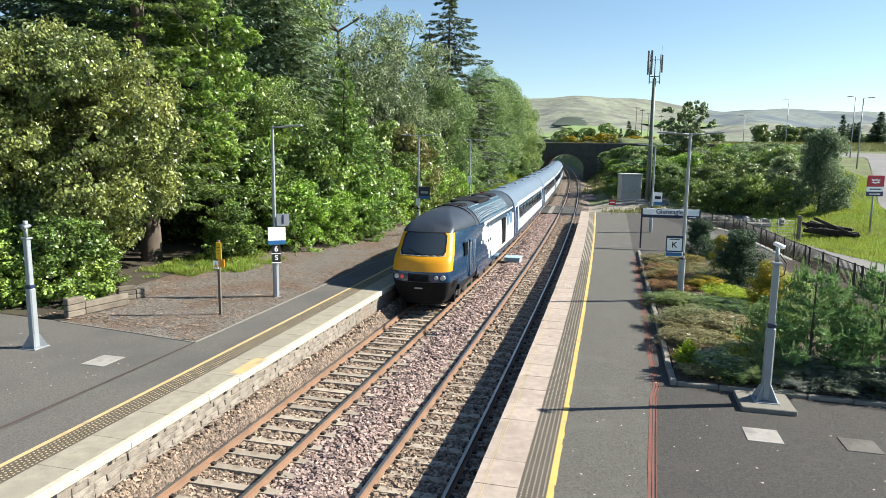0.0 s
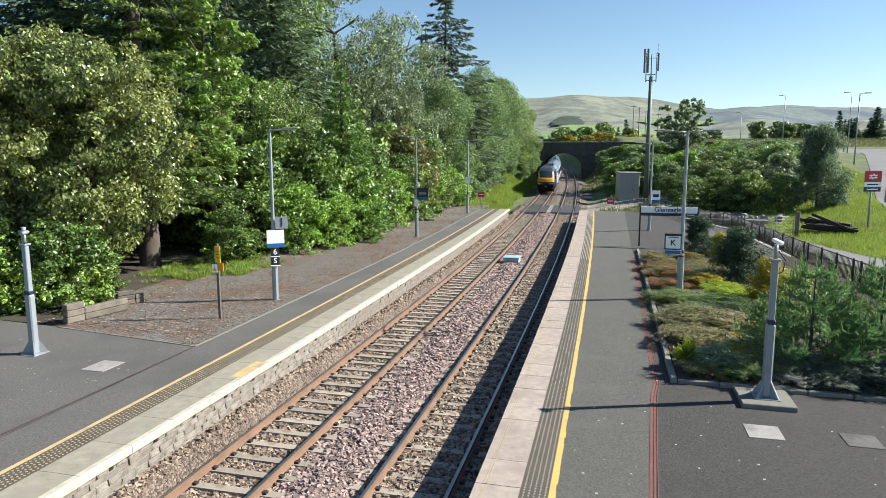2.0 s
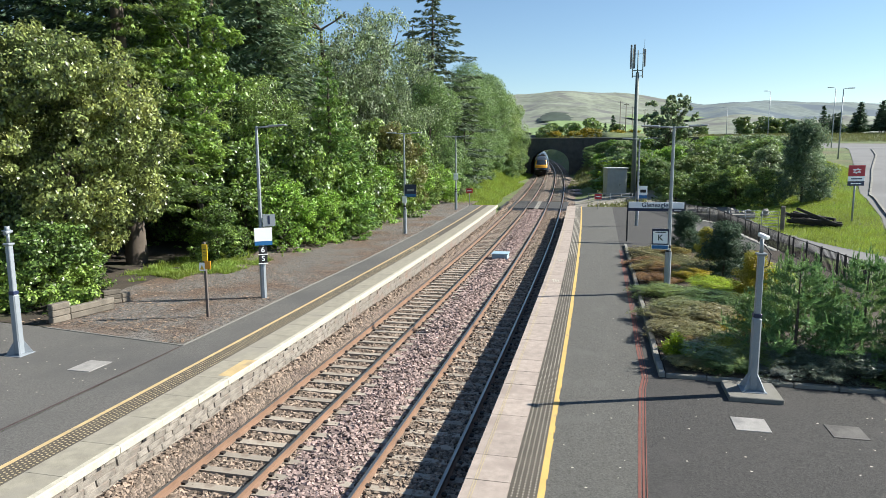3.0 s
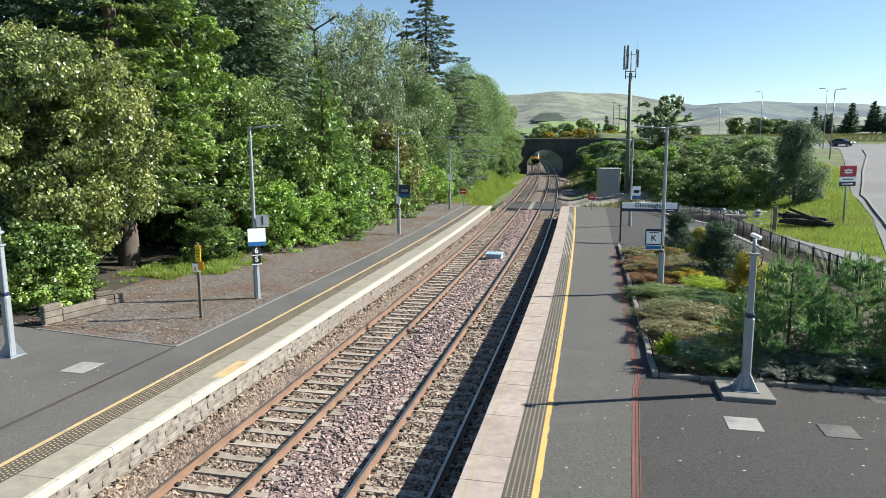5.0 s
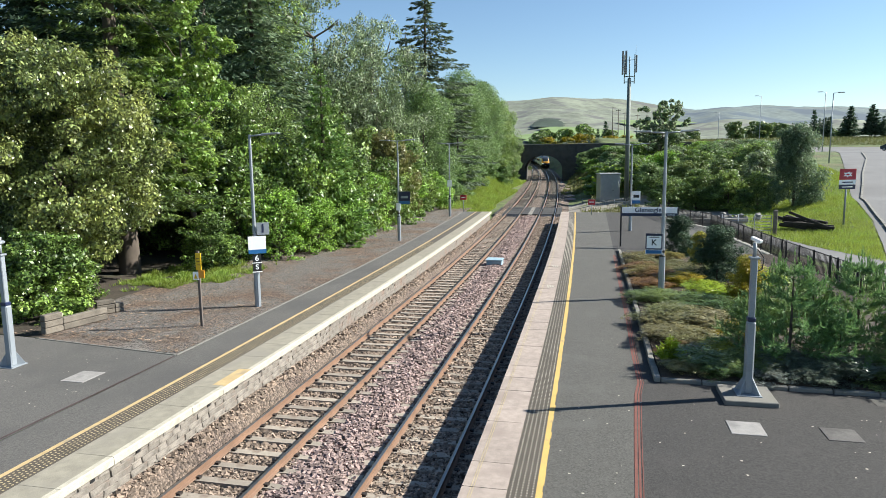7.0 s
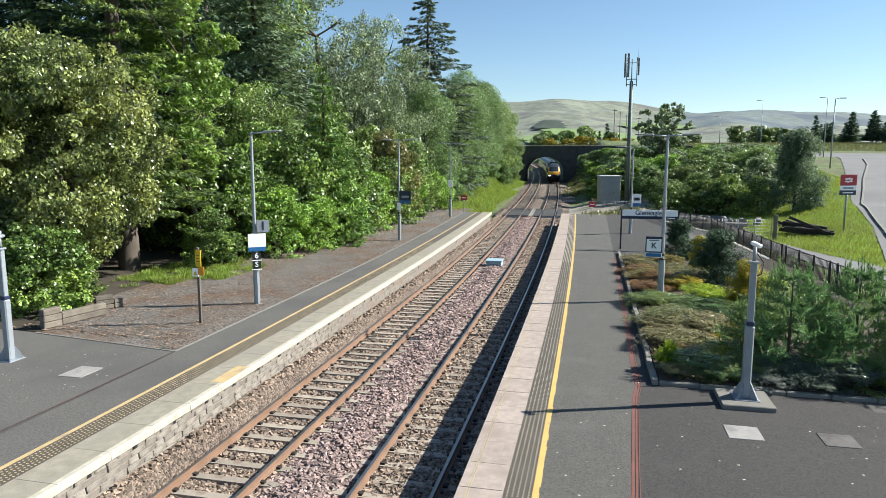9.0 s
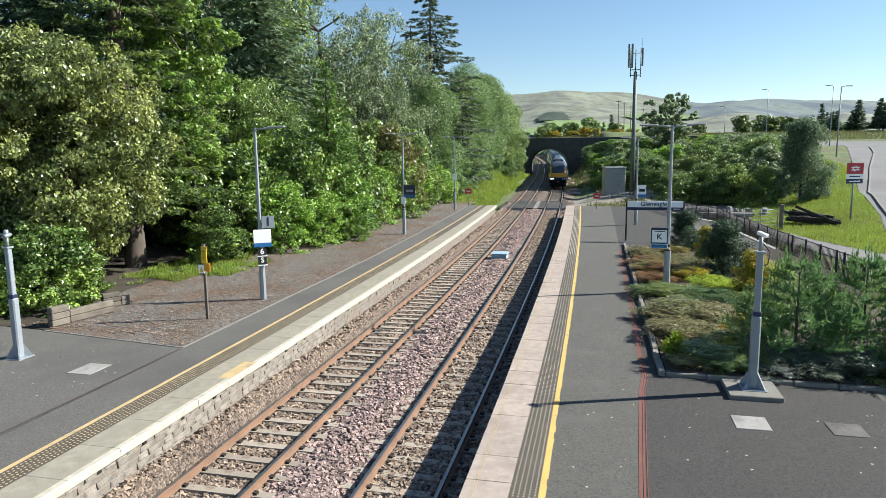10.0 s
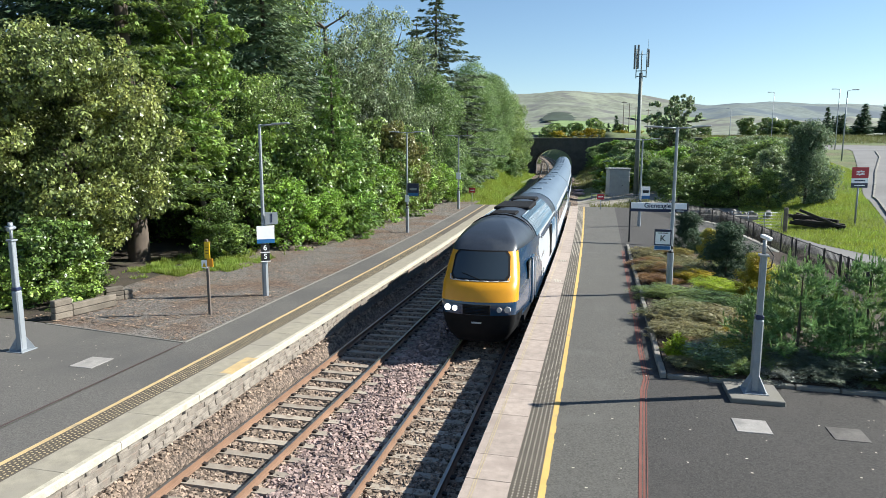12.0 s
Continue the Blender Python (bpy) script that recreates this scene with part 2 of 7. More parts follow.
BALLAST = material("ballast_stone", (0.219, 0.166, 0.126), 0.9, vary=0.3, scale=2.5, fine=35, bump=0.4, bump_size=0.01, island=0.65)
BALLAST_PINK = material("pink_ballast_stone", (0.268, 0.197, 0.176), 0.9, vary=0.3, scale=2.5, fine=35, bump=0.5, bump_size=0.01, island=0.55)
BALLAST_BED = stony("ballast_bed", (0.165, 0.125, 0.096), (0.135, 0.1, 0.08), 0.055, vary=0.65, relief=0.05)
STEEL = material("galvanised_steel", (0.278, 0.304, 0.331), 0.55, 0.35, vary=0.12, scale=2, fine=40, bump=0.05)
BLACK = material("black_paint", (0.015, 0.015, 0.017), 0.5)
WHITE = material("white_panel", (0.92, 0.92, 0.92), 0.4, vary=0.04, bump=0)
NAVY = material("navy_panel", (0.015, 0.023, 0.065), 0.4, vary=0.06, bump=0)
BLUE = material("blue_panel", (0.023, 0.131, 0.323), 0.4, vary=0.06, bump=0)
RED = material("red_panel", (0.424, 0.023, 0.039), 0.4, vary=0.06, bump=0)
BARK = material("bark", (0.092, 0.073, 0.058), 0.95, vary=0.4, scale=4, fine=25, bump=1.0, bump_size=0.04)
GRASS_SOIL = material("grassy_ground", (0.092, 0.119, 0.035), 0.95, vary=0.5, scale=0.6, fine=14, bump=0.8, bump_size=0.05, stain=(0.108, 0.092, 0.046), stain_at=0.55, stain_scale=0.15)

# ---- ground ----
def build_ground():
    xs = [-900, -500, -280, -160, -100, -70, -50, -40, -33, -27, -22] + [-20 + i for i in range(0, 14)] + [-6 + 0.5 * i for i in range(1, 33)] + [11 + i for i in range(0, 40)] + [52 + 2 * i for i in range(0, 32)] + [120, 130, 180, 260, 420, 700, 1100]
    ys = [-400, -150, -60, -30] + [-20 + 2 * i for i in range(0, 110)] + [204, 212, 222, 236, 255, 280, 320, 380, 460, 560, 700, 900, 1200, 1600, 2200]
    bm = bmesh.new()
    grid = []
    for y in ys:
        row = []
        for x in xs:
            z = lift(x, y) if y < 700 else lift(x, 700) 
            z += 0.07 * noise.noise((x * 0.25, y * 0.25, 0)) * smooth(5.5, 9, abs(x - off(y) - D / 2))
            if y > 190:
                z += (3.0 * noise.noise((x * 0.006, y * 0.006, 3)) + 1.0) * smooth(190, 420, y) * smooth(8, 40, abs(x - off(y) - D / 2))
            row.append(bm.verts.new((x, y, z)))
        grid.append(row)
    for a, b in zip(grid, grid[1:]):
        for i in range(len(xs) - 1):
            bm.faces.new((a[i], a[i + 1], b[i + 1], b[i]))
    ob = finish("ground", bm, GRASS_SOIL, smooth_faces=True)
    tagged(ob, "grassy ground with soil, sloping up beside the line", "ground", kind="structure")


build_ground()


# ---- track ----
TRACK_YS = steps(-25, 61, 4) + steps(66, 420, 6)


def build_track(u, name):
    t = empty(name)
    tagged(t, "railway track of rusty rails on pale concrete sleepers in ballast", "railway track", "railway tracks", "structure")
    for side in (-1, 1):
        c = u + side * GAUGE
        bm = bmesh.new()
        prof = [(c - 0.075, -0.16), (c + 0.075, -0.16), (c + 0.07, -0.145), (c + 0.014, -0.12), (c + 0.012, -0.045), (c + 0.036, -0.035), (c + 0.036, -0.006), (c - 0.036, -0.006), (c - 0.036, -0.035), (c - 0.012, -0.045), (c - 0.014, -0.12), (c - 0.07, -0.145)]
        ribbon(bm, prof, TRACK_YS, 0, True)
        ribbon(bm, [(c - 0.034, -0.003), (c - 0.026, 0.0), (c + 0.026, 0.0), (c + 0.034, -0.003)], TRACK_YS, 1)
        part("rail", bm, [RAIL, RAIL_TOP], t, "rust-brown steel rail with a worn head")
    # sleepers, each its own piece near the camera
    bm = bmesh.new()
    box(bm, -1.25, 1.25, -0.12, 0.12, -0.36, -0.175)
    for v in bm.verts:
        if v.co.z > -0.2:
            v.co.y *= 0.86
            v.co.z -= 0.02 * (1 - min(abs(abs(v.co.x) - 0.75) / 0.4, 1))
    for s in (-1, 1):
        for d in (-1, 1):
            box(bm, s * GAUGE + d * 0.11 - 0.045, s * GAUGE + d * 0.11 + 0.045, -0.05, 0.05, -0.175, -0.13, mat=1)
    proto = finish("sleeper", bm, [SLEEPER, CLIP])
    rng = random.Random(5)
    y, first = 6.6, True
    while y < 110:
        m = pose(u + off(y) + rng.uniform(-0.02, 0.02), y, grade(y) + rng.uniform(-0.008, 0.004), 0, 0, -math.degrees(2 * max(y - 10, 0) / 3750) * -1 + rng.uniform(-0.6, 0.6))
        if first:
            proto.parent, proto.matrix_basis, first = t, m, False
        else:
            again("sleeper", proto, t, m)
        y += 0.665
    bm = bmesh.new()
    while y < 330:
        q = on(u, y)
        box(bm, q.x - 1.25, q.x + 1.25, y - 0.12, y + 0.12, q.z - 0.36, q.z - 0.175)
        y += 0.665
    part("far_sleepers", bm, SLEEPER, t)["kind"] = "stuff"


build_track(0.0, "track_1")
build_track(D, "track_2")


def build_ballast():
    bm = bmesh.new()
    ys = steps(-25, 120, 1.5) + steps(124, 420, 8)
    us = [-2.4 - 0.0, -1.9, -1.3, -0.9, -0.6, 0, 0.6, 0.9, 1.25, 1.77, 2.3, 2.65, 2.95, 3.54, 4.15, 4.5, 4.9, 5.4, 5.95]
    rows = []
    for y in ys:
        r = []
        for u in us:
            z = -0.265 + 0.5 * smooth(-0.98, -1.4, u) * smooth(62, 60, y) + 0.05 * noise.noise((u * 2, y * 1.3, 7)) + 0.13 * math.exp(-((u - 1.77) / 0.5) ** 2)
            if y > 62 and (u < -1.6 or u > 5.1):
                z -= 0.2 * min(abs(u - 1.77) - 3.3, 1)
            r.append(bm.verts.new(on(u, y, z)))
        rows.append(r)
    for a, b in zip(rows, rows[1:]):
        for i in range(len(us) - 1):
            bm.faces.new((a[i], a[i + 1], b[i + 1], b[i]))
    ob = finish("ballast_bed", bm, BALLAST_BED, smooth_faces=True)
    tagged(ob, "bed of brown stone ballast between the platforms", "ballast", kind="structure")
    # loose stones
    rng = np.random.default_rng(11)
    cube = np.array([(x, y, z) for x in (-1, 1) for y in (-1, 1) for z in (-1, 1)], float)
    quads = np.array(((0, 1, 3, 2), (4, 6, 7, 5), (0, 4, 5, 1), (2, 3, 7, 6), (1, 5, 7, 3)))
    for name, mat, lo, hi, count, label in (("ballast_stones", BALLAST, -1.34, 5.0, 92000, "loose brown ballast stones"), ("pink_ballast_stones", BALLAST_PINK, 0.85, 2.62, 21000, "heaped pinkish ballast stones between the tracks")):
        y = 7.5 + 68.0 * rng.random(count) ** 2.1
        u = lo + (hi - lo) * rng.random(count)
        if name == "ballast_stones":
            keep = (u < 0.95) | (u > 2.5)
            bare = np.abs((y - 6.6 + 0.3325) % 0.665 - 0.3325) < 0.1
            keep &= ~(bare & (u > -1.15) & (u < 1.2) & (rng.random(count) < 0.7))
            u, y = u[keep], y[keep]
        n = len(u)
        size = rng.uniform(0.018, 0.037, n) * (1 + y / 60)
        ang = rng.random(n) * 6.28
        sq = rng.uniform(0.6, 1.3, (n, 1, 3))
        v = cube[None] * sq + rng.uniform(-0.35, 0.35, (n, 8, 3))
        tip = rng.uniform(-0.9, 0.9, n)
        c, s = np.cos(tip)[:, None], np.sin(tip)[:, None]
        v = np.stack([v[..., 0], v[..., 1] * c - v[..., 2] * s, v[..., 1] * s + v[..., 2] * c], -1)
        c, s = np.cos(ang)[:, None], np.sin(ang)[:, None]
        v = np.stack([v[..., 0] * c - v[..., 1] * s, v[..., 0] * s + v[..., 1] * c, v[..., 2] * 0.8], -1) * size[:, None, None]
        base = -0.25 + 0.5 * np.array([smooth(-0.98, -1.4, q) for q in u]) + 0.13 * np.exp(-((u - 1.77) / 0.5) ** 2) + rng.uniform(-0.015, 0.025, n) + 0.03 * (u > 2.7)
        o = -np.maximum(y - 10, 0) ** 2 / 3750
        g = np.array([grade(q) for q in y])
        v += np.stack([u + o, y, base + g], -1)[:, None]
        faces = (quads[None] + 8 * np.arange(n)[:, None, None]).reshape(-1, 4)
        me = bpy.data.meshes.new(name)
        me.from_pydata(v.reshape(-1, 3).tolist(), [], faces.tolist())
        me.materials.append(mat)
        tagged(new(name, me), label, "ballast", kind="stuff")


build_ballast()


# ---- platforms ----
def build_platform_left():
    p = empty("platform_1")
    tagged(p, "old stone-faced platform with asphalt surface and pale coping", "platform", "platforms", "structure")
    ys = steps(-12, END, 3)
    e = LEFT_EDGE
    bm = bmesh.new()
    ribbon(bm, [(e - 2.68, PLAT - 0.004), (e - 1.47, PLAT - 0.004), (e - 1.47, PLAT - 0.3), (e - 2.68, PLAT - 0.3)], ys, 0, True)
    part("surface", bm, ASPHALT_DARK, p, "worn dark asphalt platform surface")
    bm = bmesh.new()
    ribbon(bm, [(e - 1.468, PLAT), (e - 1.36, PLAT), (e - 1.36, PLAT - 0.3), (e - 1.468, PLAT - 0.3)], ys, 0, True)
    part("yellow_line", bm, YELLOW_WORN, p, "worn yellow safety line")
    bm = bmesh.new()
    ribbon(bm, [(e - 1.36, PLAT), (e - 0.87, PLAT), (e - 0.87, PLAT - 0.3), (e - 1.36, PLAT - 0.3)], ys, 0, True)
    part("tactile_strip", bm, TACTILE, p, "dark tactile strip with pale studs")
    bm = bmesh.new()
    y = 5.0
    while y < 40:
        for i in range(5):
            q = on(e - 1.28 + i * 0.085, y + (i % 2) * 0.033, PLAT + 0.006)
            bm.faces.new([bm.verts.new(q + Vector((0.023 * math.cos(k * 1.047), 0.023 * math.sin(k * 1.047), 0))) for k in range(6)])
        y += 0.09
    part("tactile_studs", bm, STUD_Y, p)["kind"] = "stuff"
    # coping slabs
    rng = random.Random(2)
    y = -12.0
    while y < END - 0.5:
        bm = bmesh.new()
        w = 1.22 if y > -3 else 3.0
        ribbon(bm, [(e - 0.87, PLAT + 0.004), (e - 0.14, PLAT + 0.004), (e - 0.14, PLAT - 0.09), (e - 0.87, PLAT - 0.09)], [y + 0.005, y + w - 0.005], 0, True)
        part("coping_slab", bm, COPING, p)
        bm = bmesh.new()
        d = rng.uniform(-0.008, 0.008)
        ribbon(bm, [(e - 0.138, PLAT + 0.004), (e - 0.02 + d, PLAT + 0.002), (e + d, PLAT - 0.02), (e + d, PLAT - 0.15), (e - 0.138, PLAT - 0.15)], [y + 0.004, y + w - 0.004], 0, True)
        part("coping_edge", bm, WHITE_EDGE, p, "white painted platform edge")
        y += w
    bm = bmesh.new()
    ribbon(bm, [(e - 0.16, PLAT - 0.1), (e - 0.16, -0.5), (e - 0.9, -0.5), (e - 0.9, PLAT - 0.1)], ys, 0, True)
    part("wall_core", bm, MORTAR, p, "dark mortar of the platform wall")
    bm = bmesh.new()
    y = 5.6
    while y < END - 1:
        q = on(e - 0.1, y, PLAT - 0.27)
        box(bm, q.x - 0.02, q.x + 0.012, q.y, q.y + 0.1, q.z, q.z + 0.1)
        y += 1.22
    part("drain_holes", bm, BLACK, p, "small square holes below the coping")["kind"] = "stuff"
    wall_stones(p, e - 0.16, 1)
    return p


def wall_stones(p, face, side):
    """Courses of dressed stone down the platform's face."""
    rng = random.Random(9)
    protos = []
    for k in range(6):
        bm = bmesh.new()
        w = (0.42, 0.55, 0.36, 0.62, 0.48, 0.3)[k]
        box(bm, -0.05, 0.03, 0, w - 0.012, 0, 0.128, bevel=0.01)
        for v in bm.verts:
            v.co += Vector((rng.uniform(-0.012, 0.012), rng.uniform(-0.006, 0.006), rng.uniform(-0.006, 0.006)))
        protos.append([bm, w, None])
    count = 0
    bulk = bmesh.new()
    for row in range(5):
        y = 5.0 + rng.uniform(0, 0.4) if row else 5.0
        z = PLAT - 0.155 - 0.137 * (row + 1)
        if z < -0.3:
            break
        while y < END - 0.6:
            k = rng.randrange(6)
            w = protos[k][1]
            q = on(face, y, z)
            m = Matrix.Translation(q + Vector((rng.uniform(-0.008, 0.008) + (0.02 if row == 0 else 0), 0, 0)))
            if rng.random() < 0.05 and row == 1:
                y += w          # a missing stone leaves a dark hole
                continue
            if y < 20 and count < 300:
                if protos[k][2] is None:
                    protos[k][2] = finish("stone", protos[k][0].copy(), STONE, p)
                    protos[k][2].matrix_basis = m
                else:
                    again("stone", protos[k][2], p, m)
                count += 1
            else:
                box(bulk, -0.05 + m.translation.x, 0.03 + m.translation.x, m.translation.y, m.translation.y + w - 0.015, m.translation.z, m.translation.z + 0.125)
            y += w
    part("far_wall_stones", bulk, STONE, p)["kind"] = "stuff"


build_platform_left()


TRENCH = [(8.0, -4), (7.86, 10), (8.0, 12.5), (8.14, 14.8), (8.25, 15.6), (8.24, 18), (8.28, 22), (8.3, 36)]


def trench_x(y):
    return float(np.interp(y, [q[1] for q in TRENCH], [q[0] for q in TRENCH])) - off(y)


def build_platform_right():
    p = empty("platform_2")
    tagged(p, "platform with grey asphalt, pinkish slabs and yellow safety line", "platform", "platforms", "structure")
    ys = steps(-12, END, 3)
    e = RIGHT_EDGE
    yl = 1.31
    bm = bmesh.new()
    ys = steps(-12, 10, 3) + steps(10.5, END, 1.5)
    for inner, outer, mat, name, lab in ((None, 13.2, ASPHALT_NEW, "newer_surface", "darker newer asphalt"), (e + yl, None, ASPHALT, "surface", "grey asphalt platform surface")):
        rows = []
        for y in ys:
            a, b = on(inner or trench_x(y), y), on(outer or trench_x(y), y)
            rows.append([bm.verts.new(q) for q in (a + Vector((0, 0, PLAT - 0.004)), b + Vector((0, 0, PLAT - 0.004)), b + Vector((0, 0, PLAT - 0.4)), a + Vector((0, 0, PLAT - 0.4)))])
        for a, b in zip(rows, rows[1:]):
            for k in range(4):
                bm.faces.new((a[k], a[(k + 1) % 4], b[(k + 1) % 4], b[k]))
        bm.faces.new(rows[0][::-1])
        bm.faces.new(rows[-1])
        bmesh.ops.recalc_face_normals(bm, faces=bm.faces)
        part(name, bm, mat, p, lab)
        bm = bmesh.new()
    bm.free()
    rng = random.Random(4)
    bm = bmesh.new()
    y = -5.0
    while y < END:
        w = rng.uniform(0.12, 0.3)
        d = rng.uniform(-0.012, 0.012)
        ribbon(bm, [(e + yl - 0.1, PLAT), (e + yl + 0.006 + d, PLAT), (e + yl + 0.006 + d, PLAT - 0.1), (e + yl - 0.1, PLAT - 0.1)], [y, min(y + w, END)], 0, True)
        y += w
    part("yellow_line", bm, YELLOW, p, "yellow painted safety line")
    bm = bmesh.new()
    ribbon(bm, [(e + 0.76, PLAT), (e + yl - 0.1, PLAT), (e + yl - 0.1, PLAT - 0.2), (e + 0.76, PLAT - 0.2)], ys, 0, True)
    part("tactile_strip", bm, TACTILE, p, "dark tactile strip with rows of pale studs")
    bm = bmesh.new()
    y = 6.0
    while y < 34:
        for i in range(5):
            q = on(e + 0.82 + i * 0.085, y, PLAT + 0.006)
            bm.faces.new([bm.verts.new(q + Vector((0.017 * math.cos(k * 1.047), 0.019 * math.sin(k * 1.047), 0))) for k in range(6)])
        y += 0.085
    for i in range(5):
        ribbon(bm, [(e + 0.808 + i * 0.085, PLAT + 0.005), (e + 0.832 + i * 0.085, PLAT + 0.005)], steps(34, END - 0.5, 3))
    part("tactile_studs", bm, STUD, p)["kind"] = "stuff"
    y = -12.0
    while y < END - 0.3:
        bm = bmesh.new()
        w = 0.915
        z = PLAT + rng.uniform(-0.003, 0.004)
        ribbon(bm, [(e, z - 0.012), (e + 0.012, z), (e + 0.754, z), (e + 0.754, PLAT - 0.09), (e, PLAT - 0.09)], [y + 0.006, y + w - 0.006], 0, True)
        part("coping_slab", bm, COPING_PINK, p)
        bm = bmesh.new()
        for k in (0.16, 0.2):
            ribbon(bm, [(e + k, z + 0.003), (e + k + 0.012, z + 0.003)], [y + 0.006, y + w - 0.006])
        part("groove", bm, STUD_Y, p, "two thin worn lines along the slabs")
        y += w
    bm = bmesh.new()
    ribbon(bm, [(e + 0.12, PLAT - 0.1), (e + 0.9, PLAT - 0.1), (e + 0.9, -0.5), (e + 0.12, -0.5)], ys, 0, True)
    part("wall", bm, STONE, p, "platform wall in shade")
    return p


build_platform_right()

# ---- trains ----
T_NAVY = material("train_navy", (0.012, 0.040, 0.089), 0.24, vary=0.08, bump=0, coat=0.5)
T_YELLOW = material("train_yellow", (0.616, 0.277, 0.008), 0.35, vary=0.06, bump=0, stain=(0.424, 0.231, 0.023), stain_at=0.66, stain_scale=1.6)
T_ROOF = material("train_roof", (0.022, 0.028, 0.039), 0.42, vary=0.3, scale=2, fine=20, bump=0.05, stain=(0.039, 0.045, 0.054), stain_at=0.55, stain_scale=1.2)
T_ROOF_BLUE = material("coach_roof", (0.092, 0.131, 0.177), 0.5, vary=0.2, scale=2, fine=20, bump=0.05)
T_GREY = material("train_pale_grey", (0.385, 0.408, 0.431), 0.35, vary=0.08, bump=0)
T_MID = material("train_mid_blue", (0.077, 0.154, 0.246), 0.35, vary=0.08, bump=0)
T_BLACK = material("train_underframe", (0.011, 0.011, 0.012), 0.8, vary=0.3, spec=0.15)
T_GLASS = material("train_dark_glass", (0.009, 0.012, 0.015), 0.06, vary=0.0, bump=0, spec=0.8)
# Windscreen glass in a lighter colour that stands in for reflected sky.
T_SCREEN = material("sky_tinted_windscreen", (0.027, 0.037, 0.045), 0.05, vary=0.0, bump=0, spec=0.9)
T_LATTICE = material("roof_lattice_blue", (0.077, 0.146, 0.208), 0.4, vary=0.15, bump=0)
T_GRIME = material("bogie_grime", (0.039, 0.032, 0.027), 0.9, vary=0.4)
LAMP_OFF = material("lamp_glass", (0.424, 0.431, 0.424), 0.2, vary=0.05, bump=0)


def glow(name, color, strength):
    m = bpy.data.materials.new(name)
    m.use_nodes = True
    b = m.node_tree.nodes["Principled BSDF"]
    b.inputs["Base Color"].default_value = (*color, 1)
    b.inputs["Emission Color"].default_value = (*color, 1)
    b.inputs["Emission Strength"].default_value = strength
    return m


HEADLIGHT = glow("headlight", (1.0, 0.97, 0.88), 1.6)
TAIL_LIGHT = glow("tail_light", (0.45, 0.06, 0.05), 0.15)

NOSE = [  # z, how far the front lies back, half width in front, half width of the body
    (0.32, 0.55, 0.760, 1.15),
    (0.62, 0.3, 0.969, 1.27),
    (0.95, 0.14, 1.083, 1.33),
    (1.24, 0.05, 1.130, 1.36),
    (1.28, 0.03, 1.140, 1.365),
    (1.45, 0.0, 1.154, 1.37),
    (1.64, 0.02, 1.164, 1.37),
    (1.68, 0.03, 1.164, 1.37),
    (1.98, 0.13, 1.164, 1.37),
    (2.20, 0.27, 1.159, 1.365),
    (2.28, 0.42, 1.149, 1.36),
    (2.60, 0.66, 1.111, 1.335),
    (2.90, 0.90, 1.064, 1.30),
    (3.08, 1.06, 1.016, 1.27),
    (3.13, 1.12, 1.050, 1.255),
    (3.28, 1.35, 0.980, 1.19),
    (3.45, 1.72, 0.860, 1.07),
    (3.60, 2.25, 0.700, 0.88),
    (3.72, 2.9, 0.520, 0.66),
    (3.80, 3.6, 0.340, 0.42),
    (3.84, 4.3, 0.150, 0.2),
]


def nose_point(i, s):
    """s from 0 in the middle of the front over 1 at its corner to 2 where the body has its full width."""
    z, y0, w, wb = NOSE[i]
    if s <= 1:
        x = w * math.sin(s * math.pi / 2 * 0.88) / math.sin(math.pi / 2 * 0.88)
        return Vector((x, y0 + 0.3 * (x / 1.2) ** 2 + (0.14 * s ** 6), z))
    k = s - 1
    y1 = y0 + 0.3 * (w / 1.2) ** 2 + 0.14
    return Vector((w + (wb - w) * (1 - (1 - k) ** 2.2), y1 + (max(5.0, y1 + 0.05) - y1) * k, z))


def nose(bm, cols, rows, mat, mirror=(1, -1)):
    for sgn in mirror:
        grid = [[bm.verts.new(Vector((sgn * q.x, q.y, q.z))) for q in (nose_point(i, s) for s in cols)] for i in rows]
        for a, b in zip(grid, grid[1:]):
            for j in range(len(cols) - 1):
                vs = (a[j], a[j + 1], b[j + 1], b[j])
                f = bm.faces.new(vs if sgn > 0 else vs[::-1])
                f.material_index, f.smooth = mat, True
    bmesh.ops.remove_doubles(bm, verts=bm.verts, dist=0.002)
    return bm


FRONT = [0, 0.2, 0.4, 0.6, 0.75, 0.87, 0.95, 1.0]
CORNER = [1.0, 1.03, 1.06]
SIDE = [1.06, 1.15, 1.3, 1.5, 1.75, 2.0]


def shell(bm, y0, y1, prof, mat):
    """A stretch of body: prof is (half width, z) from sill to ridge."""
    for sgn in (1, -1):
        a = [bm.verts.new((sgn * w, y0, z)) for w, z in prof]
        b = [bm.verts.new((sgn * w, y1, z)) for w, z in prof]
        for j in range(len(prof) - 1):
            vs = (a[j], b[j], b[j + 1], a[j + 1])
            f = bm.faces.new(vs if sgn > 0 else vs[::-1])
            f.material_index, f.smooth = mat, True
    return bm


SIDE_P = [(1.33, 0.70), (1.36, 0.98), (1.37, 1.44), (1.365, 1.98), (1.30, 2.72), (1.255, 2.98)]
ROOF_P = [(1.255, 2.98), (1.19, 3.15), (1.07, 3.35), (0.88, 3.55), (0.66, 3.70), (0.42, 3.80), (0.2, 3.84), (0.0, 3.85)]


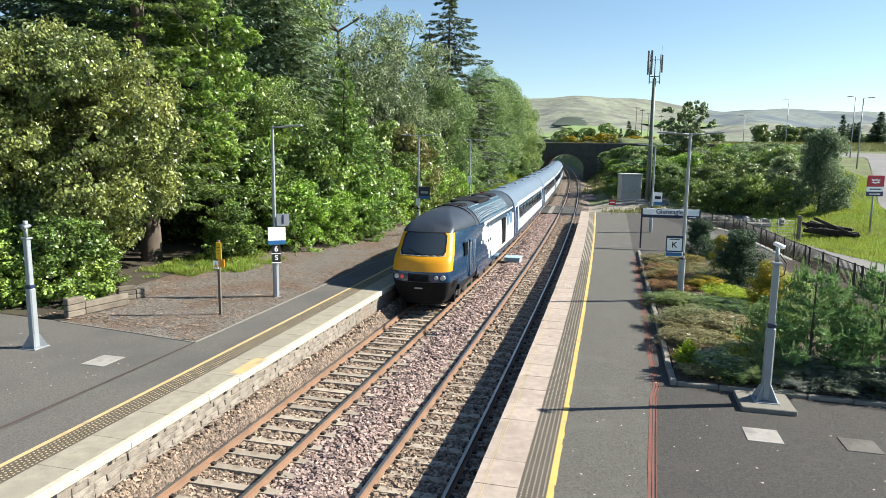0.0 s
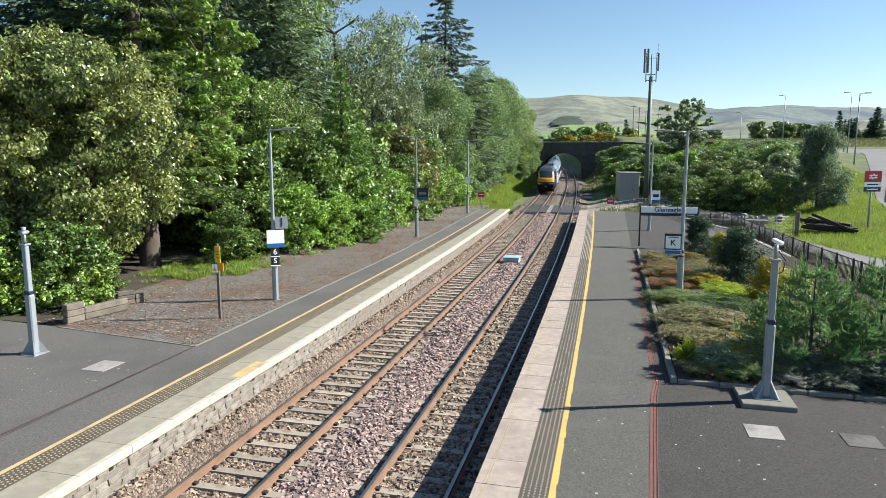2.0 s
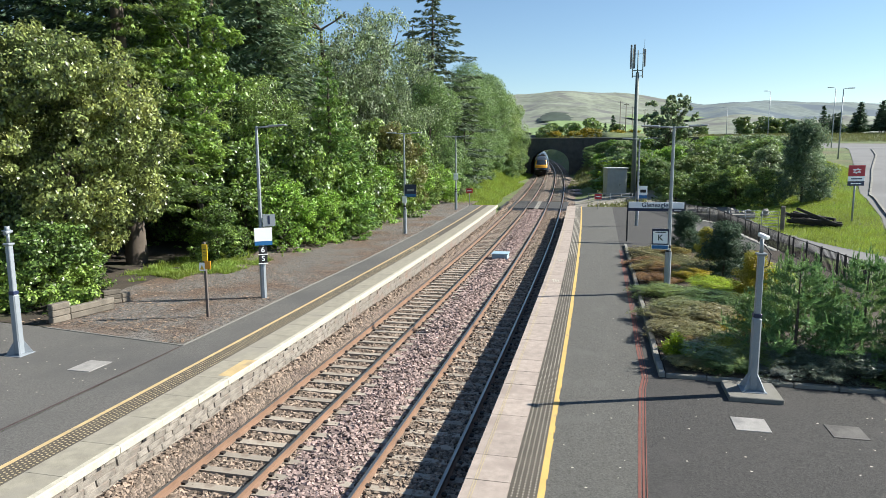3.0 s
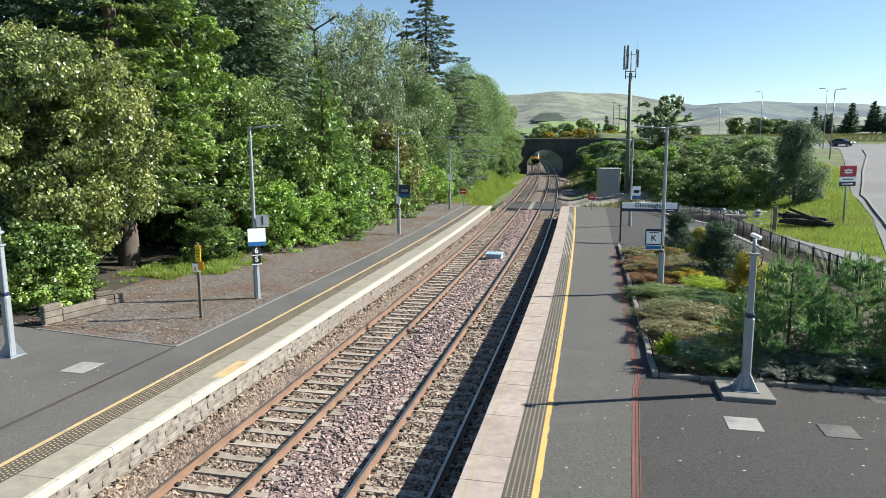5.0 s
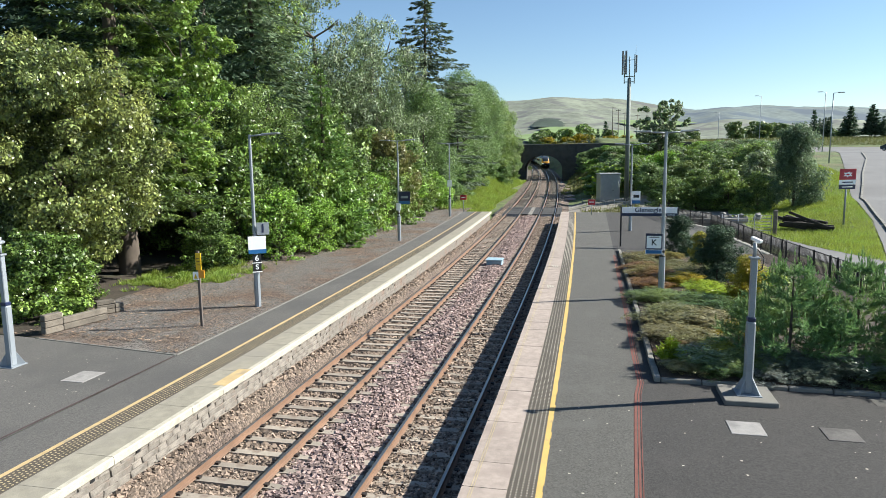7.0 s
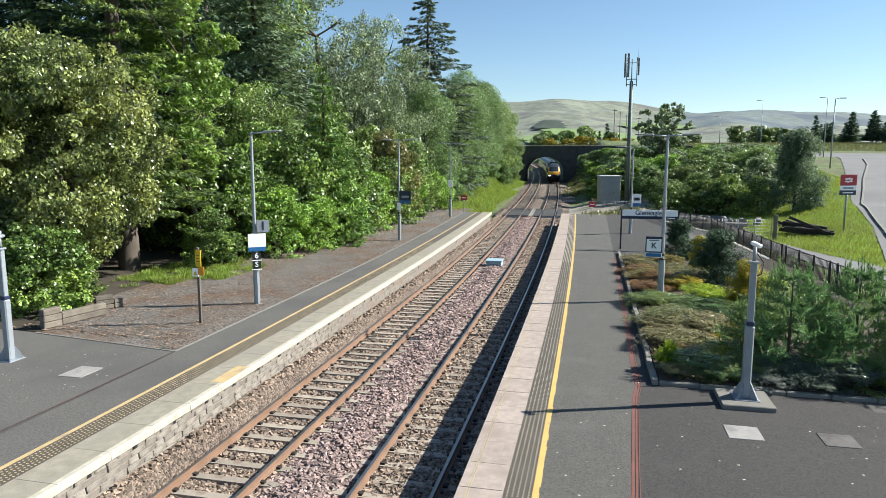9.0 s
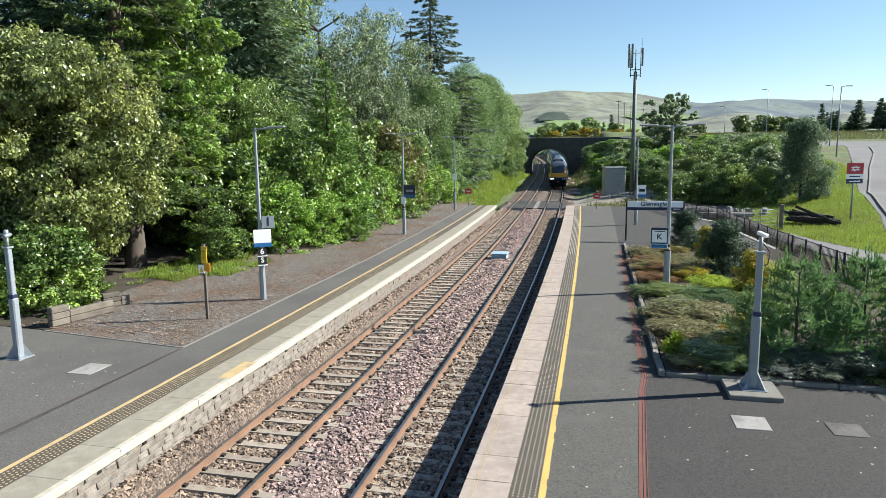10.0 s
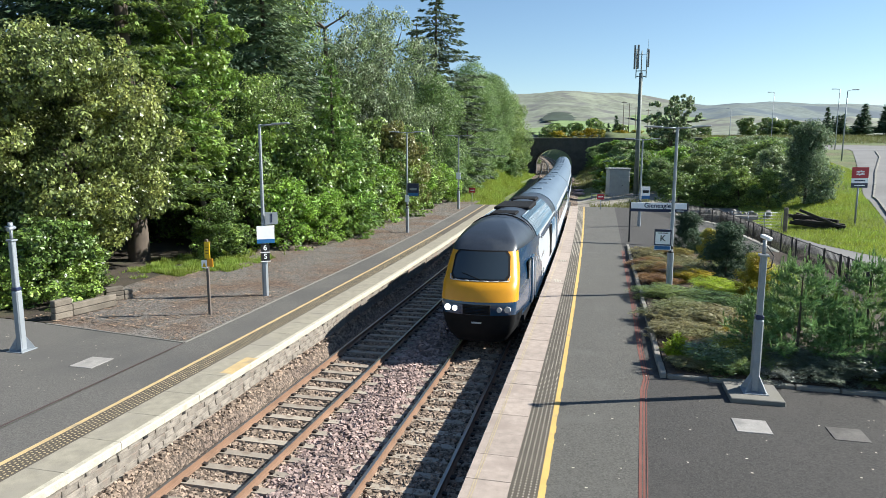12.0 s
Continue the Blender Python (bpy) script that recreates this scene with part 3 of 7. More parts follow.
def bogie(parent, y):
    bm = bmesh.new()
    for sx in (-1, 1):
        box(bm, sx * 1.0 - 0.09, sx * 1.0 + 0.09, y - 1.75, y + 1.75, 0.42, 0.66, 0.03)
        for d in (-1.3, 1.3):
            box(bm, sx * 1.02 - 0.12, sx * 1.02 + 0.12, y + d - 0.2, y + d + 0.2, 0.3, 0.72, 0.04)
        box(bm, sx * 1.0 - 0.12, sx * 1.0 + 0.12, y - 0.35, y + 0.35, 0.3, 0.85, 0.04)
        rod(bm, (sx * 1.12, y - 0.9, 0.5), (sx * 1.12, y + 0.9, 0.62), 0.05, seg=6)
    box(bm, -0.95, 0.95, y - 0.3, y + 0.3, 0.4, 0.75)
    b = part("bogie", bm, T_GRIME, parent, "grimy black bogie frame")
    for d in (-1.3, 1.3):
        bm = bmesh.new()
        for sx in (-1, 1):
            rod(bm, (sx * 0.68, y + d, 0.46), (sx * 0.82, y + d, 0.46), 0.46, seg=24)
        rod(bm, (-0.7, y + d, 0.46), (0.7, y + d, 0.46), 0.08, seg=8)
        part("wheelset", bm, T_GRIME, b)
    return b


def power_car(name, tail, label):
    """Streamlined locomotive, its nose towards -y at y = 0."""
    c = empty(name)
    tagged(c, label, "locomotive", "power cars of the trains")
    bm = bmesh.new()
    nose(bm, FRONT, range(0, 5), 0)
    nose(bm, CORNER + [1.15, 1.25], range(0, 4), 0)
    box(bm, -1.1, 1.1, 1.5, 1.6, 0.25, 0.95)
    part("valance", bm, T_BLACK, c, "black front valance")
    bm = bmesh.new()
    nose(bm, FRONT, range(4, 8), 0)
    part("light_panel", bm, T_NAVY, c, "navy band with the lights")
    bm = bmesh.new()
    nose(bm, FRONT + CORNER[1:], range(7, 14), 0)
    part("front_panel", bm, T_YELLOW, c, "yellow warning panel")
    bm = bmesh.new()
    nose(bm, FRONT + CORNER[1:] + SIDE[1:], range(13, 21), 0)
    part("cab_roof", bm, T_ROOF, c, "dark domed cab roof")
    bm = bmesh.new()
    nose(bm, SIDE, range(2, 14), 0)
    nose(bm, CORNER, range(3, 8), 0)
    part("cab_side", bm, T_NAVY, c, "navy cab side")
    # windscreen with its rubber, let into the slope
    def slope(x, k, d):
        """A point on the raked front, k from the sill 0 to the top 1, d out of it."""
        z = 2.30 + 0.77 * k
        y = 0.43 + 0.62 * k + 0.3 * (x / 1.2) ** 2
        return Vector((x, y - d * 0.77, z + d * 0.63))
    def pane(bm, w0, w1, k0, k1, d, r=0.1):
        top, bot = [], []
        n = 10
        rows = []
        for j in range(7):
            k = k0 + (k1 - k0) * j / 6
            w = w0 + (w1 - w0) * j / 6
            w -= r * (1 - math.sqrt(max(0, 1 - max(0, abs(j - 3) - 2.0) ** 2)))
            rows.append([bm.verts.new(slope(w * (2 * i / n - 1), k, d)) for i in range(n + 1)])
        for a, b in zip(rows, rows[1:]):
            for i in range(n):
                f = bm.faces.new((a[i], a[i + 1], b[i + 1], b[i]))
                f.smooth = True
    bm = bmesh.new()
    pane(bm, 0.93, 0.86, -0.06, 1.04, 0.02)
    w = part("windscreen_rubber", bm, T_BLACK, c, "black rubber round the windscreen")
    bm = bmesh.new()
    pane(bm, 0.87, 0.80, 0.0, 0.98, 0.03)
    part("windscreen", bm, T_SCREEN, c, "large dark windscreen")
    bm = bmesh.new()
    for a, b in (((-0.9, -0.075), (0.9, -0.075)), ((0.9, -0.075), (0.93, 0.12)), ((-0.9, -0.075), (-0.93, 0.12))):
        for i in range(6):
            f, g = i / 6, (i + 1) / 6
            rod(bm, slope(a[0] + (b[0] - a[0]) * f, a[1] + (b[1] - a[1]) * f, 0.03), slope(a[0] + (b[0] - a[0]) * g, a[1] + (b[1] - a[1]) * g, 0.03), 0.018, seg=5)
    part("windscreen_trim", bm, LAMP_OFF, c, "pale metal trim under the windscreen")
    bm = bmesh.new()
    rod(bm, slope(-0.12, -0.1, 0.02), slope(-0.1, -0.28, 0.02), 0.015, 0.005, seg=5)
    part("grime_streak", bm, T_GRIME, c)
    bm = bmesh.new()
    rod(bm, slope(0.1, -0.05, 0.05), slope(-0.55, 0.18, 0.06), 0.012, seg=5)
    part("wiper", bm, T_BLACK, c)
    # lights and grille
    for sx in (-1, 1):
        for k, (x, r, lit) in enumerate(((0.92, 0.1, True), (0.68, 0.082, False))):
            q = Vector((sx * x, 0.3 * (x / 1.2) ** 2 - 0.005, 1.46))
            bm = bmesh.new()
            rod(bm, q + Vector((0, 0.08, 0)), q + Vector((0, -0.03, 0)), r, r * 0.92, 18)
            mat = LAMP_OFF
            if not tail and sx < 0:
                mat = HEADLIGHT
            if tail and k == 1 and sx < 0:
                mat = TAIL_LIGHT
            part("tail_light" if mat is TAIL_LIGHT else "headlight", bm, mat, c, "round lamp behind glass")
    bm = bmesh.new()
    for i in range(7):
        box(bm, -0.42, 0.42, -0.03, 0.06, 1.31 + i * 0.045, 1.335 + i * 0.045)
    part("grille", bm, T_BLACK, c, "dark slatted grille between the lights")
    bm = bmesh.new()
    box(bm, -0.16, 0.14, 0.03, 0.08, 1.02, 1.06)
    part("number_bar", bm, T_GREY, c, "small pale bar")
    # body behind the cab
    bm = bmesh.new()
    box(bm, -1.28, 1.28, 1.6, 17.5, 0.78, 0.98)
    part("underframe", bm, T_BLACK, c, "black underframe")
    bm = bmesh.new()
    shell(bm, 5.0, 17.6, SIDE_P, 0)
    vs = [bm.verts.new((sgn * w, 17.6, z)) for sgn, prof in ((1, SIDE_P + ROOF_P[1:]), (-1, (SIDE_P + ROOF_P[1:-1])[::-1])) for w, z in prof]
    bm.faces.new(vs)
    part("body_side", bm, T_NAVY, c, "navy body side")
    bm = bmesh.new()
    shell(bm, 5.0, 17.6, ROOF_P, 0)
    shell(bm, 4.3, 5.02, ROOF_P[5:], 0)
    part("roof", bm, T_ROOF, c, "dark grimy roof")
    # pale blocks stepping up the side, then a pale rear half
    rng = random.Random(3)
    for sx in (-1, 1):
        bm = bmesh.new()
        def side_x(z):
            for (w0, z0), (w1, z1) in zip(SIDE_P, SIDE_P[1:]):
                if z0 <= z <= z1:
                    return w0 + (w1 - w0) * (z - z0) / (z1 - z0)
            return 1.255
        for i in range(38):
            y = 5.9 + i * 0.3
            lo = 1.0 if i > 9 else 1.02 + 1.25 * (1 - i / 10) ** 1.3 + rng.uniform(-0.25, 0.25)
            hi = 2.95 if i > 3 else 2.3 + 0.2 * i + rng.uniform(-0.15, 0.1)
            lo = max(min(lo, hi - 0.15), 1.0)
            zs = [lo + (hi - lo) * j / 4 for j in range(5)]
            a = [bm.verts.new((sx * (side_x(z) + 0.005), y, z)) for z in zs]
            b = [bm.verts.new((sx * (side_x(z) + 0.005), y + 0.3, z)) for z in zs]
            for j in range(4):
                bm.faces.new((a[j], b[j], b[j + 1], a[j + 1]) if sx > 0 else (a[j + 1], b[j + 1], b[j], a[j]))
        part("pale_graphic", bm, T_GREY, c, "pale stepped blocks on the side")
        for y, w in ((14.2, 0.75), (15.4, 0.9)):
            bm = bmesh.new()
            box(bm, sx * 1.31 - 0.06, sx * 1.31 + 0.055, y, y + w, 1.5, 2.7, 0.03)
            part("side_shutter", bm, T_MID, c, "grey blue shutter")
        bm = bmesh.new()
        for i in range(10):
            box(bm, sx * 1.3 - 0.09, sx * 1.3 + 0.09, 12.3 + i * 0.13, 12.37 + i * 0.13, 1.2, 2.6)
        part("side_grille", bm, T_BLACK, c, "dark ribbed radiator grille")
        bm = bmesh.new()
        box(bm, sx * 1.34 - 0.03, sx * 1.34 + 0.035, 3.3, 4.0, 0.98, 2.6, 0.02)
        d = part("cab_door", bm, T_NAVY, c, "navy cab door")
        for q in (3.2, 4.1):
            bm = bmesh.new()
            rod(bm, (sx * 1.4, q, 1.1), (sx * 1.4, q, 2.5), 0.02, seg=6)
            part("handrail", bm, T_GREY, d, "pale vertical handrail")
        bm = bmesh.new()
        box(bm, sx * 1.325 - 0.03, sx * 1.325 + 0.03, 2.3, 3.0, 2.0, 2.62, 0.05)
        part("side_window", bm, T_GLASS, c, "dark cab side window")
    # roof gear
    def over(k, y, up):
        """A point over the roof's shoulder, k from its foot 0 to 1."""
        i = min(int(k * 4), 3)
        (w0, z0), (w1, z1) = ROOF_P[i], ROOF_P[i + 1]
        f = k * 4 - i
        return Vector((w0 + (w1 - w0) * f + up * 0.6, y, z0 + (z1 - z0) * f + up * 0.8))
    for sx in (-1, 1):
        flip = Matrix.Diagonal((sx, 1, 1, 1))
        bm = bmesh.new()
        for k in range(4):
            bm.faces.new([bm.verts.new(flip @ over(q, y, 0.006)) for q, y in ((k / 4, 5.9), (k / 4, 14.6), ((k + 1) / 4, 14.6), ((k + 1) / 4, 5.9))])
        gr = part("roof_grille", bm, T_BLACK, c, "long louvred grille along the roof edge")
        bm = bmesh.new()
        for i in range(30):
            y = 5.9 + i * 0.3
            for k in range(4):
                rod(bm, flip @ over(k / 4, y, 0.03), flip @ over((k + 1) / 4, y, 0.03), 0.035, seg=4, caps=False)
        for k in (0.02, 0.26, 0.5, 0.74, 0.98):
            rod(bm, flip @ over(k, 5.9, 0.035), flip @ over(k, 14.6, 0.035), 0.04, seg=4)
        part("lattice", bm, T_LATTICE, gr, "blue grey lattice bars")
    for w, y, d, z0, z1 in ((0.5, 5.6, 1.2, 3.76, 3.86), (0.75, 8.4, 3.2, 3.66, 3.87), (0.6, 13.0, 1.6, 3.72, 3.87)):
        bm = bmesh.new()
        box(bm, -w, w, y, y + d, z0, z1, 0.05)
        part("roof_hatch", bm, T_BLACK, c, "raised dark roof hatch")
    bm = bmesh.new()
    for i in range(14):
        aa = math.pi * i / 13
        bb = math.pi * (i + 1) / 13
        if i < 13:
            rod(bm, (1.27 * math.cos(aa), 5.0, 2.95 + 0.93 * math.sin(aa)), (1.27 * math.cos(bb), 5.0, 2.95 + 0.93 * math.sin(bb)), 0.025, seg=5, caps=False)
    part("roof_rib", bm, T_BLACK, c)
    bm = bmesh.new()
    for y in (6.4, 8.0, 10.0):
        bm = bmesh.new()
        box(bm, -1.2, 1.2, y, y + 1.1, 0.3, 0.72, 0.04)
        part("underfloor_tank", bm, T_GRIME, c, "grimy tank under the floor")
    bogie(c, 3.6)
    bogie(c, 14.0)
    return c


def coach(name, label):
    c = empty(name)
    tagged(c, label, "coach", "coaches of the trains")
    L = 22.6
    bm = bmesh.new()
    shell(bm, 0, L, SIDE_P, 0)
    prof = SIDE_P + ROOF_P[1:]
    for y in (0, L):
        vs = [bm.verts.new((sgn * w, y, z)) for sgn, pr in ((1, prof), (-1, prof[:-1][::-1])) for w, z in pr]
        bm.faces.new(vs if y else vs[::-1])
    part("body", bm, T_GREY, c, "pale grey body side")
    bm = bmesh.new()
    shell(bm, 0, L, ROOF_P, 0)
    part("roof", bm, T_ROOF_BLUE, c, "blue grey ribbed roof")
    bm = bmesh.new()
    for x in (-0.75, -0.4, 0, 0.4, 0.75):
        z = 3.86 - 0.26 * (x / 0.75) ** 2
        box(bm, x - 0.02, x + 0.02, 0.4, L - 0.4, z - 0.08, z)
    for y in (3, 9, 14, 19):
        box(bm, -0.3, 0.3, y, y + 1.0, 3.8, 3.9, 0.03)
    part("roof_ribs", bm, T_ROOF_BLUE, c)
    for sx in (-1, 1):
        for nm, mat, z0, z1, d, y0, y1, lab in (("lower_band", T_NAVY, 0.72, 1.12, 0.004, 0, L, "navy lower band"), ("window_band", T_NAVY, 1.86, 2.72, 0.004, 2.2, L - 2.2, "dark window band"), ("end_panel", T_MID, 1.13, 2.97, 0.005, 0, 1.6, "mid blue end panel"), ("end_panel", T_MID, 1.13, 2.97, 0.005, L - 1.6, L, "mid blue end panel")):
            bm = bmesh.new()
            zs = [z0 + (z1 - z0) * j / 4 for j in range(5)]
            xs = []
            for z in zs:
                for (w0, a0), (w1, a1) in zip(SIDE_P, SIDE_P[1:]):
                    if a0 <= z <= a1:
                        xs.append(w0 + (w1 - w0) * (z - a0) / (a1 - a0) + d)
                        break
            a = [bm.verts.new((sx * x, y0, z)) for x, z in zip(xs, zs)]
            b = [bm.verts.new((sx * x, y1, z)) for x, z in zip(xs, zs)]
            for j in range(4):
                bm.faces.new((a[j], b[j], b[j + 1], a[j + 1]) if sx > 0 else (a[j + 1], b[j + 1], b[j], a[j]))
            part(nm, bm, mat, c, lab)
        for i in range(8):
            y = 2.6 + i * 2.2
            bm = bmesh.new()
            box(bm, sx * 1.34 - 0.04, sx * 1.34 + 0.03, y, y + 1.75, 1.92, 2.6, 0.05)
            part("window", bm, T_GLASS, c, "dark coach window")
        for y in (0.45, L - 1.3):
            bm = bmesh.new()
            box(bm, sx * 1.335 - 0.03, sx * 1.335 + 0.04, y, y + 0.85, 0.85, 2.8, 0.03)
            d = part("door", bm, T_NAVY, c, "navy passenger door")
    for y in (6.4, 8.6, 11.5, 14.0):
        bm = bmesh.new()
        box(bm, -1.2, 1.2, y, y + 1.7, 0.35, 0.74, 0.04)
        part("underfloor_case", bm, T_GRIME, c, "grimy equipment case under the floor")
    bm = bmesh.new()
    box(bm, -0.8, 0.8, -0.25, 0.0, 0.9, 3.5)
    part("gangway", bm, T_GRIME, c, "dark gangway bellows")
    bogie(c, 3.2)
    bogie(c, L - 3.2)
    return c


def build_train(tail):
    word = "departing" if tail else "arriving"
    cars = [(power_car("power_car", tail, "navy and yellow streamlined diesel power car of the %s train" % word), 0.0, 17.8)]
    first = coach("coach", "pale grey and blue passenger coach of the %s train" % word)
    s = 18.0
    for i in range(4):
        cars.append((first if i == 0 else copy_thing(first, pose(0, 0, 0)), s, 22.6))
        s += 23.0
    return cars


def run(cars, rows, u):
    """Cars follow the bend: each stands with both ends over its track."""
    for ob, s, length in cars:
        keys = []
        for t, y in rows:
            a, b = on(u, y + s), on(u, y + s + length)
            d = (b - a).normalized()
            keys.append((t, pose(a.x, a.y, a.z, math.degrees(math.asin(d.z)), 0, math.degrees(math.atan2(-d.x, d.y)))))
        walk(ob, keys)


train_away = build_train(True)
train_near = build_train(False)
AWAY = [(t / 2, 24.0 + 35.0 * t / 2) for t in range(0, 25)]
NEAR = [(t / 2, 19.1 + 38.2 * (12 - t / 2)) for t in range(0, 25)]


# ---- surfaces beside the platforms ----
def drape(name, poly, mat, up, cell, label, category="ground", use=None):
    """A sheet over the outline poly, a little above what lies under it."""
    bm = bmesh.new()
    bm.faces.new([bm.verts.new((x, y, 0)) for x, y in poly])
    for axis in (0, 1):
        lo, hi = min(p[axis] for p in poly), max(p[axis] for p in poly)
        for s in steps(lo, hi, cell)[1:-1]:
            co, no = ((s, 0, 0), (1, 0, 0)) if axis == 0 else ((0, s, 0), (0, 1, 0))
            bmesh.ops.bisect_plane(bm, geom=bm.verts[:] + bm.edges[:] + bm.faces[:], plane_co=co, plane_no=no)
    for v in bm.verts:
        v.co.z = (use or lift)(v.co.x, v.co.y) + up
    for f in bm.faces:
        f.smooth = True
    bmesh.ops.recalc_face_normals(bm, faces=bm.faces)
    if sum(f.normal.z for f in bm.faces) < 0:
        bmesh.ops.reverse_faces(bm, faces=bm.faces)
    ob = finish(name, bm, mat)
    tagged(ob, label, category, kind="structure")
    return ob


def plat_z(x, y):
    return PLAT + grade(y)


GRAVEL = stony("leafy_gravel", (0.142, 0.127, 0.112), (0.131, 0.089, 0.062), 0.036, vary=0.75, relief=0.03)
LITTER = material("leaf_litter", (0.208, 0.146, 0.100), 0.9, vary=0.5, island=0.6)
SOIL = material("planting_soil", (0.054, 0.039, 0.027), 0.95, vary=0.4, scale=4, fine=30, bump=0.8, bump_size=0.03)
ROAD = material("road_asphalt", (0.154, 0.150, 0.146), 0.9, vary=0.12, scale=0.3, fine=60, bump=0.3, bump_size=0.005, stain=(0.115, 0.113, 0.110), stain_at=0.55, stain_scale=0.12)
REDLINE = material("reddish_trench_seal", (0.154, 0.054, 0.039), 0.85, vary=0.25, scale=3, fine=60)
KERB = material("kerb_concrete", (0.196, 0.186, 0.164), 0.9, vary=0.2, scale=3, fine=60, thing=0.2, stain=(0.164, 0.157, 0.131), stain_at=0.55, stain_scale=3)
PLATE = material("cast_cover_plate", (0.277, 0.262, 0.246), 0.7, vary=0.18, scale=5, fine=60, stain=(0.185, 0.177, 0.169), stain_at=0.55, stain_scale=3)
TIMBER = material("weathered_timber", (0.131, 0.112, 0.089), 0.9, vary=0.35, scale=3, fine=30, bump=0.6, bump_size=0.012, thing=0.25)
DARK_TIMBER = material("creosoted_timber", (0.027, 0.022, 0.018), 0.85, vary=0.4, scale=3, fine=30, bump=0.5)

drape("asphalt_forecourt", [(-22, -12), (-4.03, -12), (-4.03, 15.55), (-9.4, 16.4), (-22, 17.5)], ASPHALT_DARK, 0.0, 2.0, "dark patched asphalt beside the platform edge", "asphalt", plat_z)
# Soil under the wood, its colour kept dark for the shade below the shrubs.
drape("woodland_floor", [(-9.3, 16.5), (-11, 22), (-11.4, 30), (-9.4, 45), (-8.4, 66), (-60, 66), (-60, 17.5), (-22, 17.5)], material("shaded_woodland_soil", (0.042, 0.032, 0.022), 0.95, vary=0.5, scale=1, fine=12, bump=0.8, bump_size=0.04, stain=(0.046, 0.054, 0.019), stain_at=0.58, stain_scale=0.3), 0.02, 3.0, "leafy soil under the trees, coloured dark for their shade", "soil", lambda x, y: max(plat_z(x, y) - 0.03, lift(x, y) + 0.08))
drape("gravel_strip", [(-4.0, 15.6), (-4.0, 30), (-4.25, 45), (-4.6, END + 4), (-8.5, END + 4), (-9.5, 45), (-11.5, 30), (-11, 22), (-9.4, 16.4)], GRAVEL, -0.012, 1.0, "leaf-strewn brown gravel behind the platform", "gravel", plat_z)


def litter():
    bm = bmesh.new()
    rng = random.Random(21)
    for _ in range(5200):
        y = 15.8 + 30 * rng.random() ** 1.6
        x = -4.1 - 6.5 * rng.random() ** 0.9
        if y < 16.6 and x < -5:
            continue
        a, s = rng.random() * 6.28, rng.uniform(0.02, 0.06)
        z = plat_z(x, y) + 0.002
        q = [Vector((x + s * math.cos(a + k * 1.57) * (1 if k % 2 else 0.6), y + s * math.sin(a + k * 1.57), z + rng.uniform(0, 0.03))) for k in range(4)]
        bm.faces.new([bm.verts.new(v) for v in q])
    tagged(finish("leaf_litter", bm, LITTER), "dry brown leaves and chips on the gravel", "leaves", kind="stuff")


litter()


def slab(name, x0, x1, y0, y1, mat, label, up=0.008):
    bm = bmesh.new()
    box(bm, x0, x1, y0, y1, PLAT - 0.05, PLAT + up, 0.004)
    t = finish(name, bm, mat)
    return tagged(t, label, "access cover", "covers in the platforms")


slab("access_cover", -5.58, -4.93, 13.12, 13.9, PLATE, "pale metal access cover set in dark asphalt", 0.012)
slab("access_cover", 9.74, 10.38, 12.95, 13.6, PLATE, "pale metal access cover set in grey asphalt")
slab("access_cover", 11.44, 12.06, 12.98, 13.58, material("stained_cover_plate", (0.100, 0.092, 0.085), 0.8, vary=0.3, scale=4, fine=60, stain=(0.039, 0.036, 0.033), stain_at=0.5, stain_scale=1.6), "stained grey access cover set in grey asphalt")


def trench_seal():
    bm = bmesh.new()
    rng = random.Random(8)
    pts = TRENCH
    for d0, d1 in ((-0.085, -0.035), (-0.015, 0.02), (0.045, 0.06)):
        for (xa, ya), (xb, yb) in zip(pts, pts[1:]):
            for i in range(8):
                k0, k1 = i / 8, (i + 1) / 8
                q = [(xa + (xb - xa) * k + d, ya + (yb - ya) * k) for k, d in ((k0, d0), (k0, d1), (k1, d1), (k1, d0))]
                bm.faces.new([bm.verts.new((x, y, PLAT + grade(y) + 0.002)) for x, y in q])
    bmesh.ops.remove_doubles(bm, verts=bm.verts, dist=0.001)
    tagged(finish("trench_seal", bm, REDLINE), "reddish sealed trench lines along the platform asphalt", "trench line", kind="structure")
    bm = bmesh.new()
    for (xa, ya), (xb, yb) in zip(((-4.12, -4), (-4.1, 9.9), (-4.06, 12.5)), ((-4.1, 9.9), (-4.06, 12.5), (-4.05, 15.5))):
        bm.faces.new([bm.verts.new(q) for q in ((xa - 0.035, ya, PLAT + 0.003), (xa + 0.03, ya, PLAT + 0.003), (xb + 0.03, yb, PLAT + 0.003), (xb - 0.035, yb, PLAT + 0.003))])
    tagged(finish("joint_seal", bm, material("dark_joint", (0.054, 0.035, 0.031), 0.85)), "dark reddish joint along the asphalt", "trench line", kind="structure")


trench_seal()


